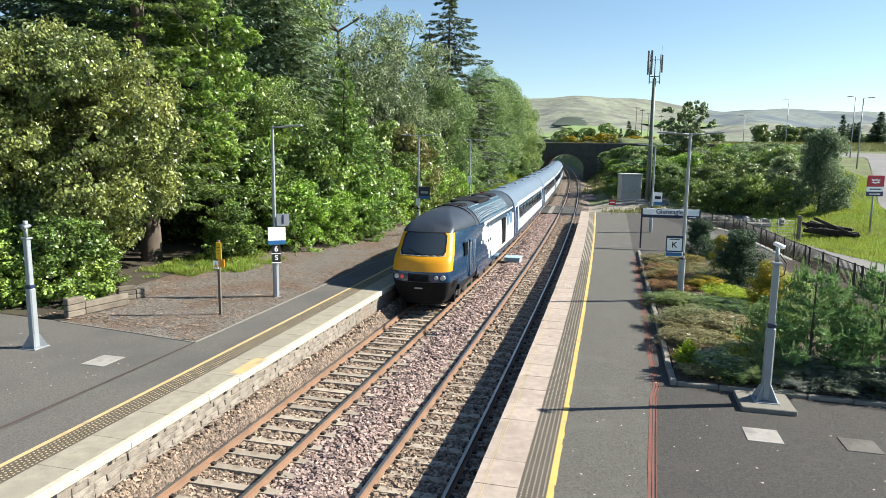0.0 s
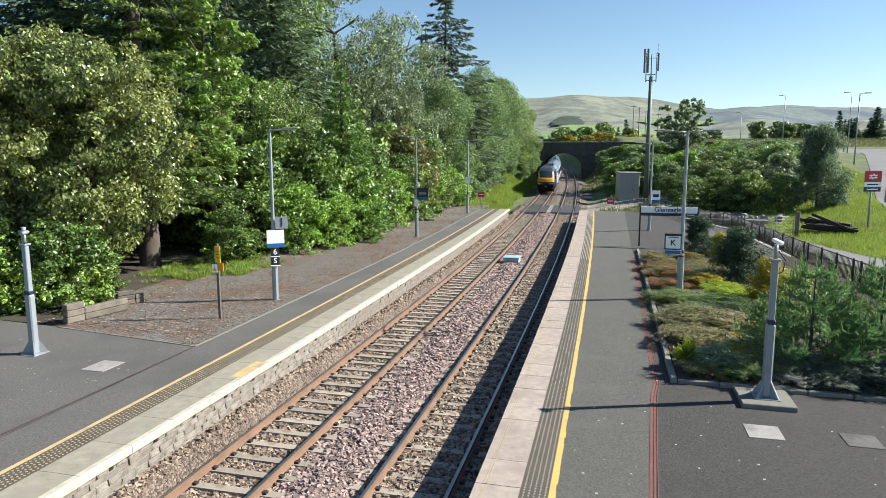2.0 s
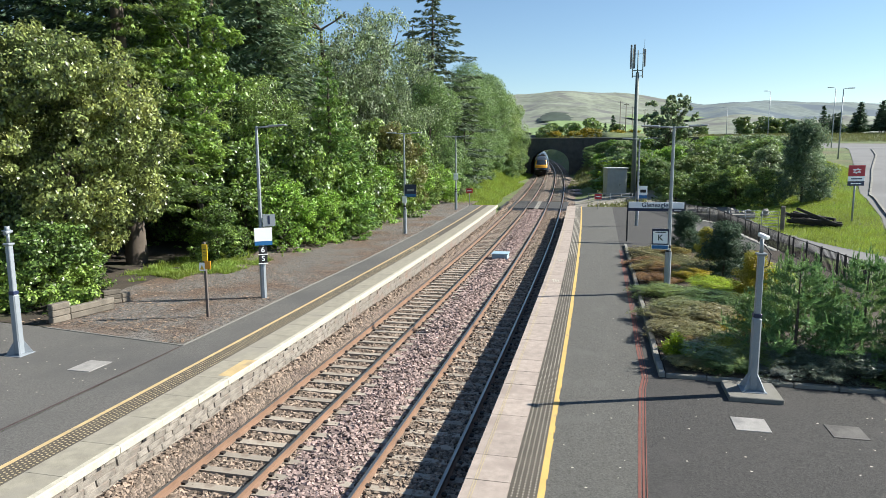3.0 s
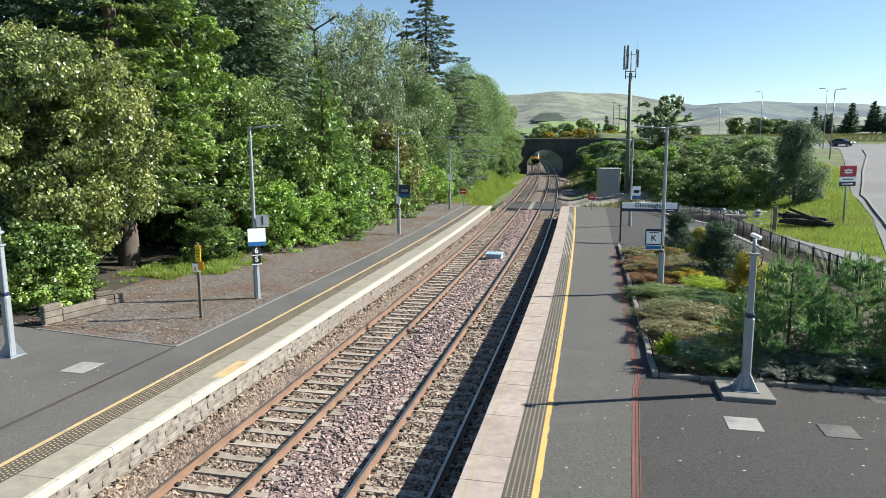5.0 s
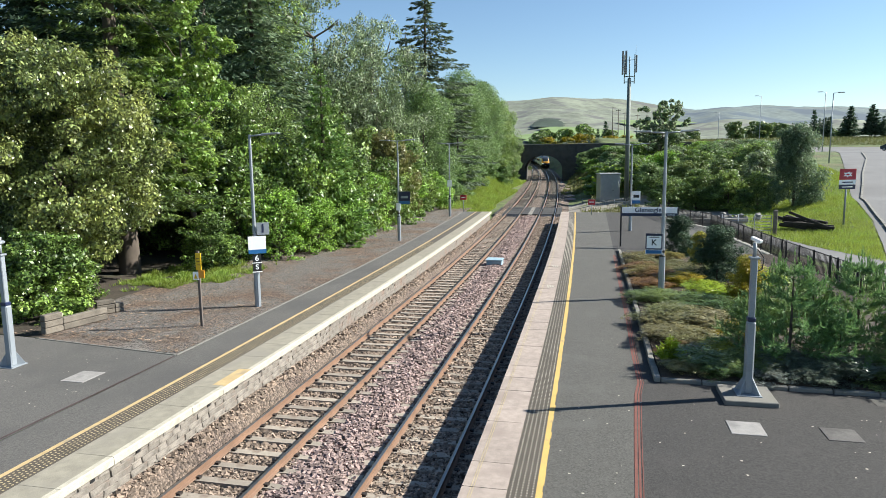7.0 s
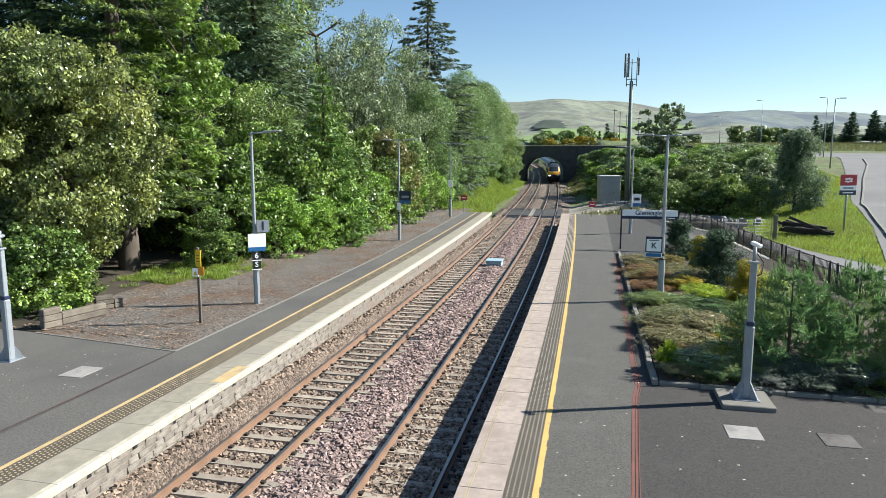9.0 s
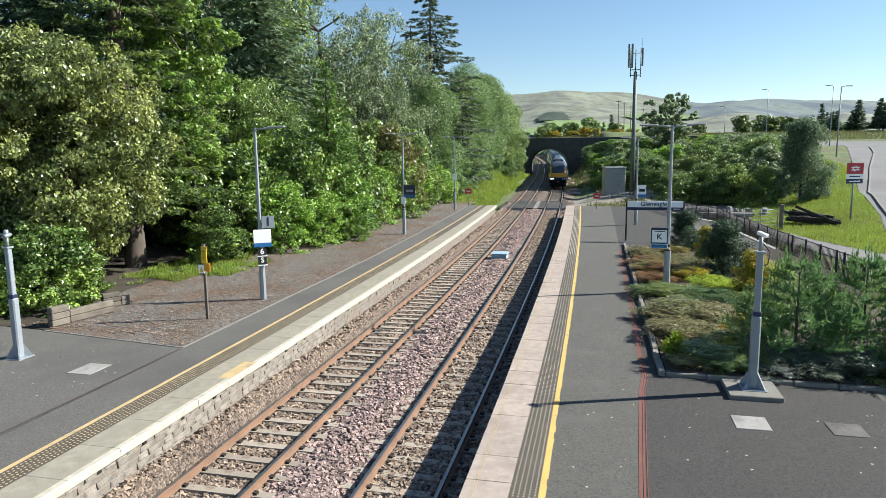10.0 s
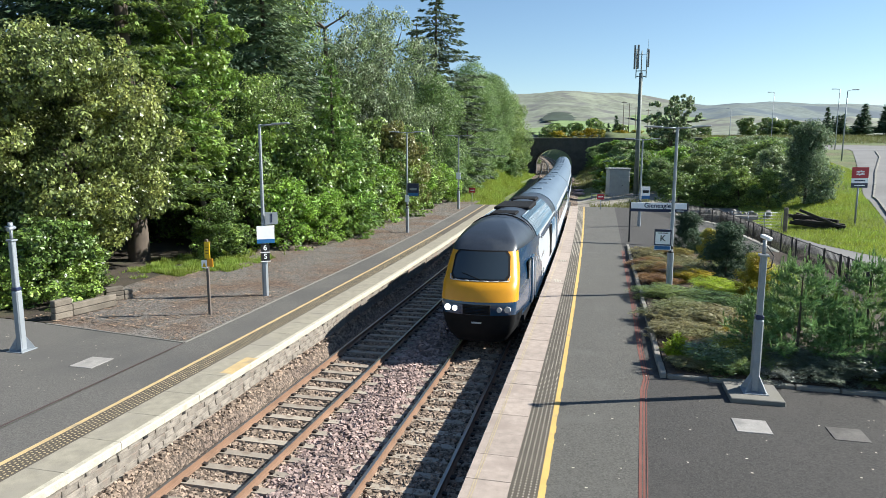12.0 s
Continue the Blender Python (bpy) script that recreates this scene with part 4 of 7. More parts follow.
def gravel_edging():
    """Thin concrete edging between the asphalt and the gravel."""
    bm = bmesh.new()
    pts = [(-9.4, 16.36), (-4.05, 15.58), (-4.03, 30), (-4.28, 45), (-4.62, 60)]
    for a, b in zip(pts, pts[1:]):
        n = max(2, int(math.dist(a, b) / 0.9))
        d = Vector((b[0] - a[0], b[1] - a[1], 0)).normalized()
        w = Vector((-d.y, d.x, 0)) * 0.028
        for i in range(n):
            k0, k1 = i / n, (i + 0.985) / n
            q = [Vector((a[0] + (b[0] - a[0]) * k, a[1] + (b[1] - a[1]) * k, 0)) for k in (k0, k1)]
            lo, hi = [], []
            for v, sg in ((q[0], 1), (q[0], -1), (q[1], -1), (q[1], 1)):
                z = PLAT + grade(v.y)
                lo.append(bm.verts.new(v + w * sg + Vector((0, 0, z - 0.08))))
                hi.append(bm.verts.new(v + w * sg + Vector((0, 0, z + 0.018))))
            bm.faces.new(hi)
            for k in range(4):
                bm.faces.new((lo[k], lo[(k + 1) % 4], hi[(k + 1) % 4], hi[k]))
    bmesh.ops.recalc_face_normals(bm, faces=bm.faces)
    tagged(finish("gravel_edging", bm, KERB), "thin pale concrete edging beside the gravel", "edging", kind="structure")


gravel_edging()


def trodden_spots():
    """Pale flattened spots on the asphalt."""
    rng = random.Random(77)
    bm = bmesh.new()
    for _ in range(330):
        if rng.random() < 0.7:
            x, y = rng.uniform(6.5, 12.8), 6 + 30 * rng.random() ** 1.8
            if x > 8.4 and y > 15.3:
                continue
        else:
            x, y = rng.uniform(-9.5, -4.3), rng.uniform(8, 15.2)
        r = rng.uniform(0.008, 0.022)
        z = PLAT + grade(y) + 0.003
        bm.faces.new([bm.verts.new((x + r * math.cos(k * 1.047) * 1.2, y + r * math.sin(k * 1.047), z)) for k in range(6)])
    tagged(finish("trodden_spots", bm, STUD), "small pale trodden spots on the asphalt", "spots", kind="stuff")


trodden_spots()

# a stretch of the coping painted yellow
bm = bmesh.new()
ribbon(bm, [(LEFT_EDGE - 0.36, PLAT + 0.007), (LEFT_EDGE - 0.02, PLAT + 0.007)], [13.57, 14.80])
tagged(finish("painted_patch", bm, YELLOW_WORN), "worn yellow paint patch on the platform edge", "marking", kind="structure")


# ---- lamps and signs ----
def words(text, size, mat, parent, m, name="lettering", thick=0.004):
    cu = bpy.data.curves.new(name, "FONT")
    cu.body, cu.size, cu.align_x, cu.align_y, cu.extrude = text, size, "CENTER", "CENTER", thick
    cu.offset = 0.015 * size
    tmp = bpy.data.objects.new(name, cu)
    me = bpy.data.meshes.new_from_object(tmp)
    bpy.data.objects.remove(tmp)
    me.materials.clear()
    me.materials.append(mat)
    ob = new(name, me)
    ob.parent, ob.matrix_basis = parent, m
    return ob


FACING = Matrix.Rotation(radians(90), 4, "X")       # lettering that faces -y


def panel(name, parent, x0, x1, y, z0, z1, mat, label, thick=0.03, m=None):
    bm = bmesh.new()
    box(bm, x0, x1, y, y + thick, z0, z1, 0.004, m=m)
    return part(name, bm, mat, parent, label)


def octagon_post(parent, z0, z1, r0, r1, mat=STEEL, name="column", label="grey steel column"):
    bm = bmesh.new()
    rod(bm, (0, 0, z0), (0, 0, z1), r0, r1, 8)
    for f in bm.faces:
        f.smooth = False
    return part(name, bm, mat, parent, label)


def street_head(parent, x, z, side, tilt=0.06):
    """Arm and flat lamp head reaching out to one side."""
    bm = bmesh.new()
    rod(bm, (0, 0, z - 0.03), (side * 0.55, 0, z), 0.03, seg=8)
    part("arm", bm, STEEL, parent)
    bm = bmesh.new()
    box(bm, 0.5, 1.15, -0.12, 0.12, -0.035, 0.05, 0.03)
    for v in bm.verts:
        if v.co.x > 0.9:
            v.co.z = v.co.z * 0.6 + 0.02
        v.co = Vector((side * v.co.x, v.co.y, z + v.co.z + tilt * v.co.x * 0.3))
    bmesh.ops.recalc_face_normals(bm, faces=bm.faces)
    part("lamp_head", bm, STEEL, parent, "flat grey lamp head")


def platform_lamp(x, y, top, sides, label):
    t = empty("platform_lamp", pose(x, y, PLAT + grade(y)))
    tagged(t, label, "lamp post", "lamps along the platforms")
    h = top - PLAT - grade(y)
    octagon_post(t, -0.05, 1.55, 0.115, 0.115, name="base_section", label="thicker lower section of the post")
    bm = bmesh.new()
    rod(bm, (0, 0, 1.55), (0, 0, 1.62), 0.115, 0.08, 8)
    rod(bm, (0, 0, 1.7), (0, 0, 1.82), 0.085, 0.085, 8)
    part("collar", bm, BLACK, t, "dark collar")
    octagon_post(t, 1.55, h, 0.075, 0.05)
    for s in sides:
        street_head(t, 0, h - 0.02, s)
    return t


lamp = platform_lamp(-4.8, 21.6, 7.1, (1,), "tall grey lamp post carrying signs beside the gravel")
panel("platform_sign", lamp, 0.06, 0.50, -0.13, 2.62, 3.06, STEEL, "grey square sign with a platform number")
words("1", 0.44, NAVY, lamp, Matrix.Translation((0.28, -0.136, 2.84)) @ FACING, "sign_number")
panel("poster", lamp, -0.26, 0.36, -0.16, 2.05, 2.58, WHITE, "white information board")
panel("poster_band", lamp, -0.26, 0.36, -0.168, 1.95, 2.1, BLUE, "blue band under the board")
panel("stop_marker", lamp, -0.13, 0.17, -0.14, 1.28, 1.92, BLACK, "black stopping marker with white characters")
words("6", 0.28, WHITE, lamp, Matrix.Translation((0.02, -0.146, 1.78)) @ FACING, "sign_number")
words("S", 0.26, WHITE, lamp, Matrix.Translation((0.02, -0.146, 1.46)) @ FACING, "sign_letter")
panel("marker_bar", lamp, -0.15, 0.19, -0.15, 1.6, 1.63, WHITE, "white bar")
panel("marker_bar", lamp, -0.15, 0.19, -0.15, 1.27, 1.3, WHITE, "white bar")

for o in lamp.children:
    if o.name.split(".")[0] in ("platform_sign", "sign_number", "poster", "poster_band", "stop_marker", "sign_letter", "marker_bar"):
        o.matrix_basis = Matrix.Rotation(radians(36), 4, "Z") @ o.matrix_basis

lamp = platform_lamp(-4.97, 40.5, 7.3, (1, -1), "tall grey lamp post with a blue sign before shrubs")
panel("line_sign", lamp, 0.05, 0.8, -0.12, 2.35, 3.15, NAVY, "dark blue sign with a pale band")
panel("sign_band", lamp, 0.08, 0.77, -0.128, 2.36, 2.55, BLUE, "blue band")
panel("sign_bar", lamp, 0.2, 0.66, -0.13, 2.72, 2.86, STEEL, "pale bars of unreadable writing")
panel("notice", lamp, -0.12, 0.16, -0.13, 1.95, 2.4, WHITE, "small white notice")
lamp = platform_lamp(-5.05, 56.5, 7.4, (1, -1), "tall grey lamp post with a white notice before shrubs")
panel("notice", lamp, -0.18, 0.22, -0.13, 2.6, 3.15, WHITE, "white notice")
lamp = platform_lamp(9.64, 25.5, 7.05, (1, -1), "tall grey twin-headed lamp post among low shrubs")
panel("stop_board", lamp, -0.62, -0.02, -0.14, 1.65, 2.42, WHITE, "white board")
for a, b, c, d in ((-0.62, -0.02, 2.33, 2.42), (-0.62, -0.58, 1.86, 2.34), (-0.06, -0.02, 1.86, 2.34), (-0.62, -0.02, 1.82, 1.87)):
    panel("board_frame", lamp, a, b, -0.147, c, d, NAVY, "navy frame of the board")
words("K", 0.3, BLACK, lamp, Matrix.Translation((-0.32, -0.146, 2.08)) @ FACING, "sign_letter")
panel("board_band", lamp, -0.6, -0.04, -0.147, 1.67, 1.8, BLUE, "blue band with bars of writing")
panel("writing_bar", lamp, -0.5, -0.14, -0.144, 2.27, 2.3, BLACK, "dark bar of small writing")
lamp = platform_lamp(9.69, 47.4, 6.95, (1, -1), "tall grey twin-headed lamp post at the far platform")
panel("stop_board", lamp, 0.08, 0.62, -0.13, 1.9, 2.75, WHITE, "white board with dark writing")
panel("board_band", lamp, 0.08, 0.62, -0.138, 1.9, 2.12, BLUE, "blue band")
panel("writing_bar", lamp, 0.16, 0.54, -0.14, 2.3, 2.5, BLACK, "dark bar of writing")


def tilt_mast(name, x, y, top, pad, label, k=0.75, fin=0.3):
    """A square steel tilting column on four welded fins."""
    t = empty(name, pose(x, y, PLAT))
    tagged(t, label, "camera post", "tilting camera posts")
    if pad:
        bm = bmesh.new()
        box(bm, -0.56, 0.52, -0.55, 0.52, -0.02, 0.1, 0.015)
        part("concrete_pad", bm, KERB, t, "weathered concrete pad")
    h = top - PLAT
    z = 0.1 if pad else 0.0
    bm = bmesh.new()
    box(bm, -0.12 * k, 0.12 * k, -0.12 * k, 0.12 * k, z, z + 1.62, 0.03)
    part("lower_column", bm, STEEL, t, "thicker square lower column")
    bm = bmesh.new()
    box(bm, -0.115 * k, 0.115 * k, -0.115 * k, 0.115 * k, z + 1.62, z + 1.72, 0.02)
    part("collar", bm, NAVY, t, "dark hinge collar")
    bm = bmesh.new()
    box(bm, -0.085 * k, 0.085 * k, -0.085 * k, 0.085 * k, z + 1.7, h - 0.45, 0.015)
    part("upper_column", bm, STEEL, t, "slimmer upper column")
    for k in range(4):
        bm = bmesh.new()
        m = Matrix.Rotation(k * math.pi / 2 + math.pi / 4, 4, "Z")
        vs = [bm.verts.new(m @ Vector(q)) for q in ((0.08, -0.012, z), (fin, -0.012, z), (fin, -0.012, z + 0.04), (0.08, -0.012, z + 0.42), (0.08, 0.012, z), (fin, 0.012, z), (fin, 0.012, z + 0.04), (0.08, 0.012, z + 0.42))]
        for q in ((0, 1, 2, 3), (7, 6, 5, 4), (0, 4, 5, 1), (1, 5, 6, 2), (2, 6, 7, 3), (3, 7, 4, 0)):
            bm.faces.new([vs[i] for i in q])
        part("fin", bm, STEEL, t, "welded base fin")
    bm = bmesh.new()
    box(bm, -fin * 0.85, fin * 0.85, -fin * 0.85, fin * 0.85, z - 0.001, z + 0.02, 0.005)
    part("base_plate", bm, STEEL, t)
    bm = bmesh.new()
    rod(bm, (0, 0, h - 0.46), (0, 0, h - 0.15), 0.04, seg=8)
    box(bm, -0.1, 0.1, -0.1, 0.1, h - 0.5, h - 0.45, 0.01)
    part("head_bracket", bm, STEEL, t)
    return t


m = tilt_mast("camera_post", 10.45, 15.05, 4.5, True, "square grey steel post with a white camera on a concrete pad")
bm = bmesh.new()
box(bm, -0.05, 0.05, -0.15, 0.1, -0.035, 0.04, 0.012, m=pose(0, -0.02, 3.5, 14, 0, 35))
part("camera_housing", bm, WHITE, m, "white camera housing")
bm = bmesh.new()
rod(bm, (0.05, 0, 3.3), (0.2, 0.02, 3.1), 0.012, seg=5)
rod(bm, (0.2, 0.02, 3.1), (0.16, 0, 2.86), 0.012, seg=5)
rod(bm, (0.16, 0, 2.86), (0.04, 0, 2.8), 0.012, seg=5)
part("cable", bm, BLACK, m, "loose cable loop")
bm = bmesh.new()
box(bm, -0.035, 0.035, -0.1, -0.085, 0.62, 0.8, 0.005)
part("cover_plate", bm, STEEL, m)
m = tilt_mast("camera_post", -7.82, 13.95, 4.35, False, "square grey steel post with a dome camera on dark asphalt", 0.8, 0.3)
bm = bmesh.new()
rod(bm, (0, 0, 3.25), (0, 0, 3.42), 0.05, 0.06, 10)
rod(bm, (-0.16, 0, 3.3), (0.16, 0, 3.3), 0.03, seg=6)
rod(bm, (0.12, 0, 3.3), (0.12, -0.2, 3.26), 0.05, 0.06, 8)
part("dome_camera", bm, STEEL, m, "grey dome camera head")

# pale painted writing on the slabs, too worn to read
for x, y, n in ((5.35, 26.61, 3), (5.29, 31.62, 3)):
    t = empty("platform_marking", pose(x, y, PLAT + 0.006, 0, 0, 8))
    tagged(t, "worn white painted writing on the pinkish slabs", "marking", "painted markings")
    for i in range(n):
        bm = bmesh.new()
        box(bm, 0.02 + 0.1 * i, 0.08 + 0.1 * i, 0.05 * i, 0.62 - 0.07 * i, 0, 0.003)
        part("writing_bar", bm, STUD, t)

# yellow warning sign on a thin post
t = empty("warning_sign", pose(-5.2, 18.63, PLAT))
tagged(t, "yellow warning sign on a rusty steel post in gravel", "sign")
bm = bmesh.new()
box(bm, -0.045, 0.045, -0.035, 0.035, -0.05, 2.45, 0.008)
part("post", bm, material("brown_post", (0.123, 0.100, 0.085), 0.8, vary=0.2), t, "brown steel post")
SIGN_Y = material("sign_yellow", (0.654, 0.424, 0.008), 0.45, vary=0.06, bump=0)
SIGN_O = material("sign_orange", (0.654, 0.277, 0.015), 0.45, vary=0.06, bump=0)
panel("yellow_panel", t, -0.05, 0.14, -0.07, 1.84, 2.38, SIGN_Y, "yellow panel")
panel("white_panel", t, -0.17, 0.03, -0.075, 1.52, 1.78, WHITE, "white panel with a triangle")
panel("orange_panel", t, 0.03, 0.24, -0.075, 1.58, 1.84, SIGN_O, "orange panel")
bm = bmesh.new()
bm.faces.new([bm.verts.new(q) for q in ((-0.14, -0.08, 1.56), (0.0, -0.08, 1.56), (-0.07, -0.08, 1.72))])
part("triangle", bm, SIGN_Y, t, "yellow warning triangle")
for z in (2.0, 2.1, 2.2):
    panel("writing_bar", t, -0.01, 0.1, -0.075, z, z + 0.02, BLACK, "bar of unreadable writing")


# ---- station name board ----
t = empty("station_name_board", pose(8.71, 39.5, PLAT + grade(39.5)))
tagged(t, "white station name board with a navy lower edge on black posts", "sign")
for x in (0.02, 3.14):
    bm = bmesh.new()
    box(bm, x - 0.045, x + 0.045, 0.0, 0.08, -0.05, 2.3, 0.01)
    part("post", bm, BLACK, t, "black post")
panel("board", t, 0.06, 3.1, -0.03, 1.95, 2.3, WHITE, "white board face", 0.06)
panel("lower_edge", t, 0.02, 3.14, -0.034, 1.78, 1.95, NAVY, "navy lower edge", 0.068)
words("Gleneagles", 0.37, NAVY, t, Matrix.Translation((1.58, -0.033, 2.13)) @ FACING)
panel("writing_bar", t, 2.55, 2.95, -0.04, 1.84, 1.88, WHITE, "small pale writing bar")

# ---- planter kerbs ----
PX0, PX1, PY0, PY1 = 8.62, 17.4, 15.75, 36.8


def planter():
    t = empty("planter")
    tagged(t, "raised planting bed edged with pale kerb stones", "planter", kind="structure")
    bm = bmesh.new()
    box(bm, PX0 + 0.1, PX1, PY0 + 0.1, PY1, PLAT - 0.1, PLAT + 0.1)
    part("soil", bm, SOIL, t, "dark planting soil")
    rng = random.Random(6)
    bm = bmesh.new()
    box(bm, -0.07, 0.07, 0.006, 0.905, -0.05, 0.115, 0.015)
    proto = finish("kerb_stone", bm, KERB, t)
    first = True
    y = PY0
    while y < PY1:
        m = pose(PX0 + rng.uniform(-0.012, 0.012) - 0.02 * max(0, (y - 25) / 10), y, PLAT + grade(y), 0, rng.uniform(-2, 2), rng.uniform(-0.6, 0.6))
        if first:
            proto.matrix_basis, first = m, False
        else:
            again("kerb_stone", proto, t, m)
        y += 0.915
    x = PX0 + 0.1
    while x < PX1 + 1:
        again("kerb_stone", proto, t, pose(x + 0.9, PY0 + 0.05 - 0.03 * (x - PX0), PLAT - 0.03, 0, 0, 90 + rng.uniform(-0.7, 0.7)))
        x += 0.915


planter()

# ---- lineside ----
bm = bmesh.new()
box(bm, 1.05, 1.95, 38.1, 39.0, -0.16, 0.16, 0.02)
box(bm, 1.0, 2.0, 38.05, 39.05, 0.16, 0.2, 0.01)
t = finish("lineside_cabinet", bm, [material("pale_blue_lid", (0.269, 0.385, 0.462), 0.6, vary=0.1)])
tagged(t, "low pale blue lineside box between the tracks", "lineside box")
t.location.z = grade(38.5) - 0.02


def crossing():
    t = empty("foot_crossing")
    tagged(t, "dark boarded crossing over both tracks", "crossing", kind="structure")
    pads = material("crossing_board", (0.042, 0.040, 0.039), 0.85, vary=0.25, scale=3, fine=40, thing=0.15)
    rng = random.Random(1)
    for u0, u1 in ((-2.0, -0.86), (-0.62, 0.62), (0.86, 1.55), (2.0, 2.66), (2.92, 4.16), (4.42, 5.0)):
        for k in range(4):
            y = 68.2 + k * 2.0
            bm = bmesh.new()
            ribbon(bm, [(u0, -0.012), (u1, -0.012), (u1, -0.2), (u0, -0.2)], [y, y + 1.96], 0, True)
            part("board", bm, pads, t)
    bm = bmesh.new()
    ribbon(bm, [(1.58, -0.02), (1.98, -0.02), (1.98, -0.2), (1.58, -0.2)], [68, 76.4], 0, True)
    part("middle_strip", bm, KERB, t, "pale strip between the tracks")


crossing()
drape("crossing_path", [(5.0 + off(66), 64), (14, 64), (14, 84), (5.2 + off(84), 84)], material("dusty_path", (0.231, 0.208, 0.177), 0.95, vary=0.3, scale=1, fine=30, bump=0.6, stain=(0.077, 0.100, 0.031), stain_at=0.55, stain_scale=0.4), 0.03, 1.0, "dusty pale path beyond the platform end", "path")

# wedges beside the crossing, heaps of ballast beyond it
for u0, u1 in ((-1.9, -0.9), (-0.6, 0.6), (2.95, 4.1), (4.4, 5.0)):
    bm = bmesh.new()
    n = max(3, int((u1 - u0) / 0.16))
    for i in range(n):
        a, b = u0 + (u1 - u0) * i / n, u0 + (u1 - u0) * (i + 0.75) / n
        vs = [bm.verts.new(on(u, y, z)) for u, y, z in ((a, 66.9, -0.2), (b, 66.9, -0.2), (b, 68.1, -0.03), (a, 68.1, -0.03), (a, 68.1, -0.2), (b, 68.1, -0.2))]
        for q in ((0, 1, 2, 3), (3, 2, 5, 4), (0, 3, 4), (1, 5, 2)):
            bm.faces.new([vs[k] for k in q])
    tagged(finish("trespass_guard", bm, BLACK), "dark ribbed wedge guard before the crossing", "guard", "guards at the crossing")
rng = random.Random(31)
for y in (92, 98, 105, 113, 121):
    bm = bmesh.new()
    bmesh.ops.create_icosphere(bm, subdivisions=3, radius=1)
    for v in bm.verts:
        v.co = Vector((v.co.x * 0.8, v.co.y * 1.7, v.co.z * 0.24)) * (1 + 0.18 * noise.noise(v.co * 2.5 + Vector((y, 0, 0))))
    h = finish("ballast_heap", bm, BALLAST_PINK, smooth_faces=True)
    h.location = on(6.0, y, -0.34)
    tagged(h, "low heap of pinkish ballast beside the track", "ballast heap", "ballast heaps")

# hut
t = empty("equipment_hut", pose(9.2, 84.5, lift(9.2, 84.5) - 0.1, 0, 0, 12))
tagged(t, "pale grey metal equipment hut beside the mast", "hut")
HUT = material("hut_paint", (0.385, 0.400, 0.385), 0.6, vary=0.1, scale=2, fine=30)
bm = bmesh.new()
box(bm, -1.4, 1.0, -1.1, 1.1, 0.0, 3.25, 0.03)
part("wall_shell", bm, HUT, t, "ribbed pale walls")
bm = bmesh.new()
box(bm, -1.5, 1.1, -1.2, 1.2, 3.25, 3.42, 0.03)
part("roof", bm, HUT, t, "flat roof")
bm = bmesh.new()
box(bm, 0.0, 0.8, -1.15, -1.08, 0.25, 2.4, 0.01)
d = part("door", bm, HUT, t, "pale door")
bm = bmesh.new()
box(bm, 0.1, 0.2, -1.18, -1.15, 1.3, 1.4, 0.01)
part("handle", bm, BLACK, d)
for i in range(6):
    bm = bmesh.new()
    box(bm, -1.35 + i * 0.22, -1.31 + i * 0.22, -1.125, -1.09, 0.05, 3.2)
    part("rib", bm, HUT, t)

# telecoms mast
t = empty("telecoms_mast", pose(10.95, 79.2, lift(10.95, 79.2) - 0.15))
tagged(t, "tall grey green telecoms mast with panel antennas", "mast")
MAST = material("mast_paint", (0.123, 0.146, 0.131), 0.6, vary=0.12)
bm = bmesh.new()
rod(bm, (0, 0, 0), (0, 0, 14.0), 0.29, 0.19, 14)
part("pole", bm, MAST, t, "tapered mast pole")
bm = bmesh.new()
rod(bm, (-0.6, 0, 13.6), (0.6, 0, 13.6), 0.05, seg=6)
rod(bm, (-0.6, 0, 14.2), (0.6, 0, 14.2), 0.05, seg=6)
rod(bm, (0, 0, 13.5), (0, 0, 16.4), 0.06, seg=6)
for x in (-0.55, 0.55):
    rod(bm, (x, 0, 13.4), (x, 0, 16.6), 0.05, seg=6)
rod(bm, (-0.55, 0, 16.0), (0.55, 0, 16.0), 0.03, seg=6)
rod(bm, (0.65, 0, 16.5), (0.65, 0, 17.6), 0.015, seg=5)
part("head_frame", bm, MAST, t)
for x, y, z0, z1, w in ((-0.75, -0.1, 14.4, 17.0, 0.2), (-0.4, -0.25, 14.4, 17.0, 0.22), (0.72, -0.1, 14.6, 16.5, 0.2)):
    bm = bmesh.new()
    box(bm, x - w / 2, x + w / 2, y - 0.1, y + 0.1, z0, z1, 0.03)
    part("antenna", bm, material("antenna_grey", (0.154, 0.162, 0.169), 0.5, vary=0.1), t, "grey panel antenna")

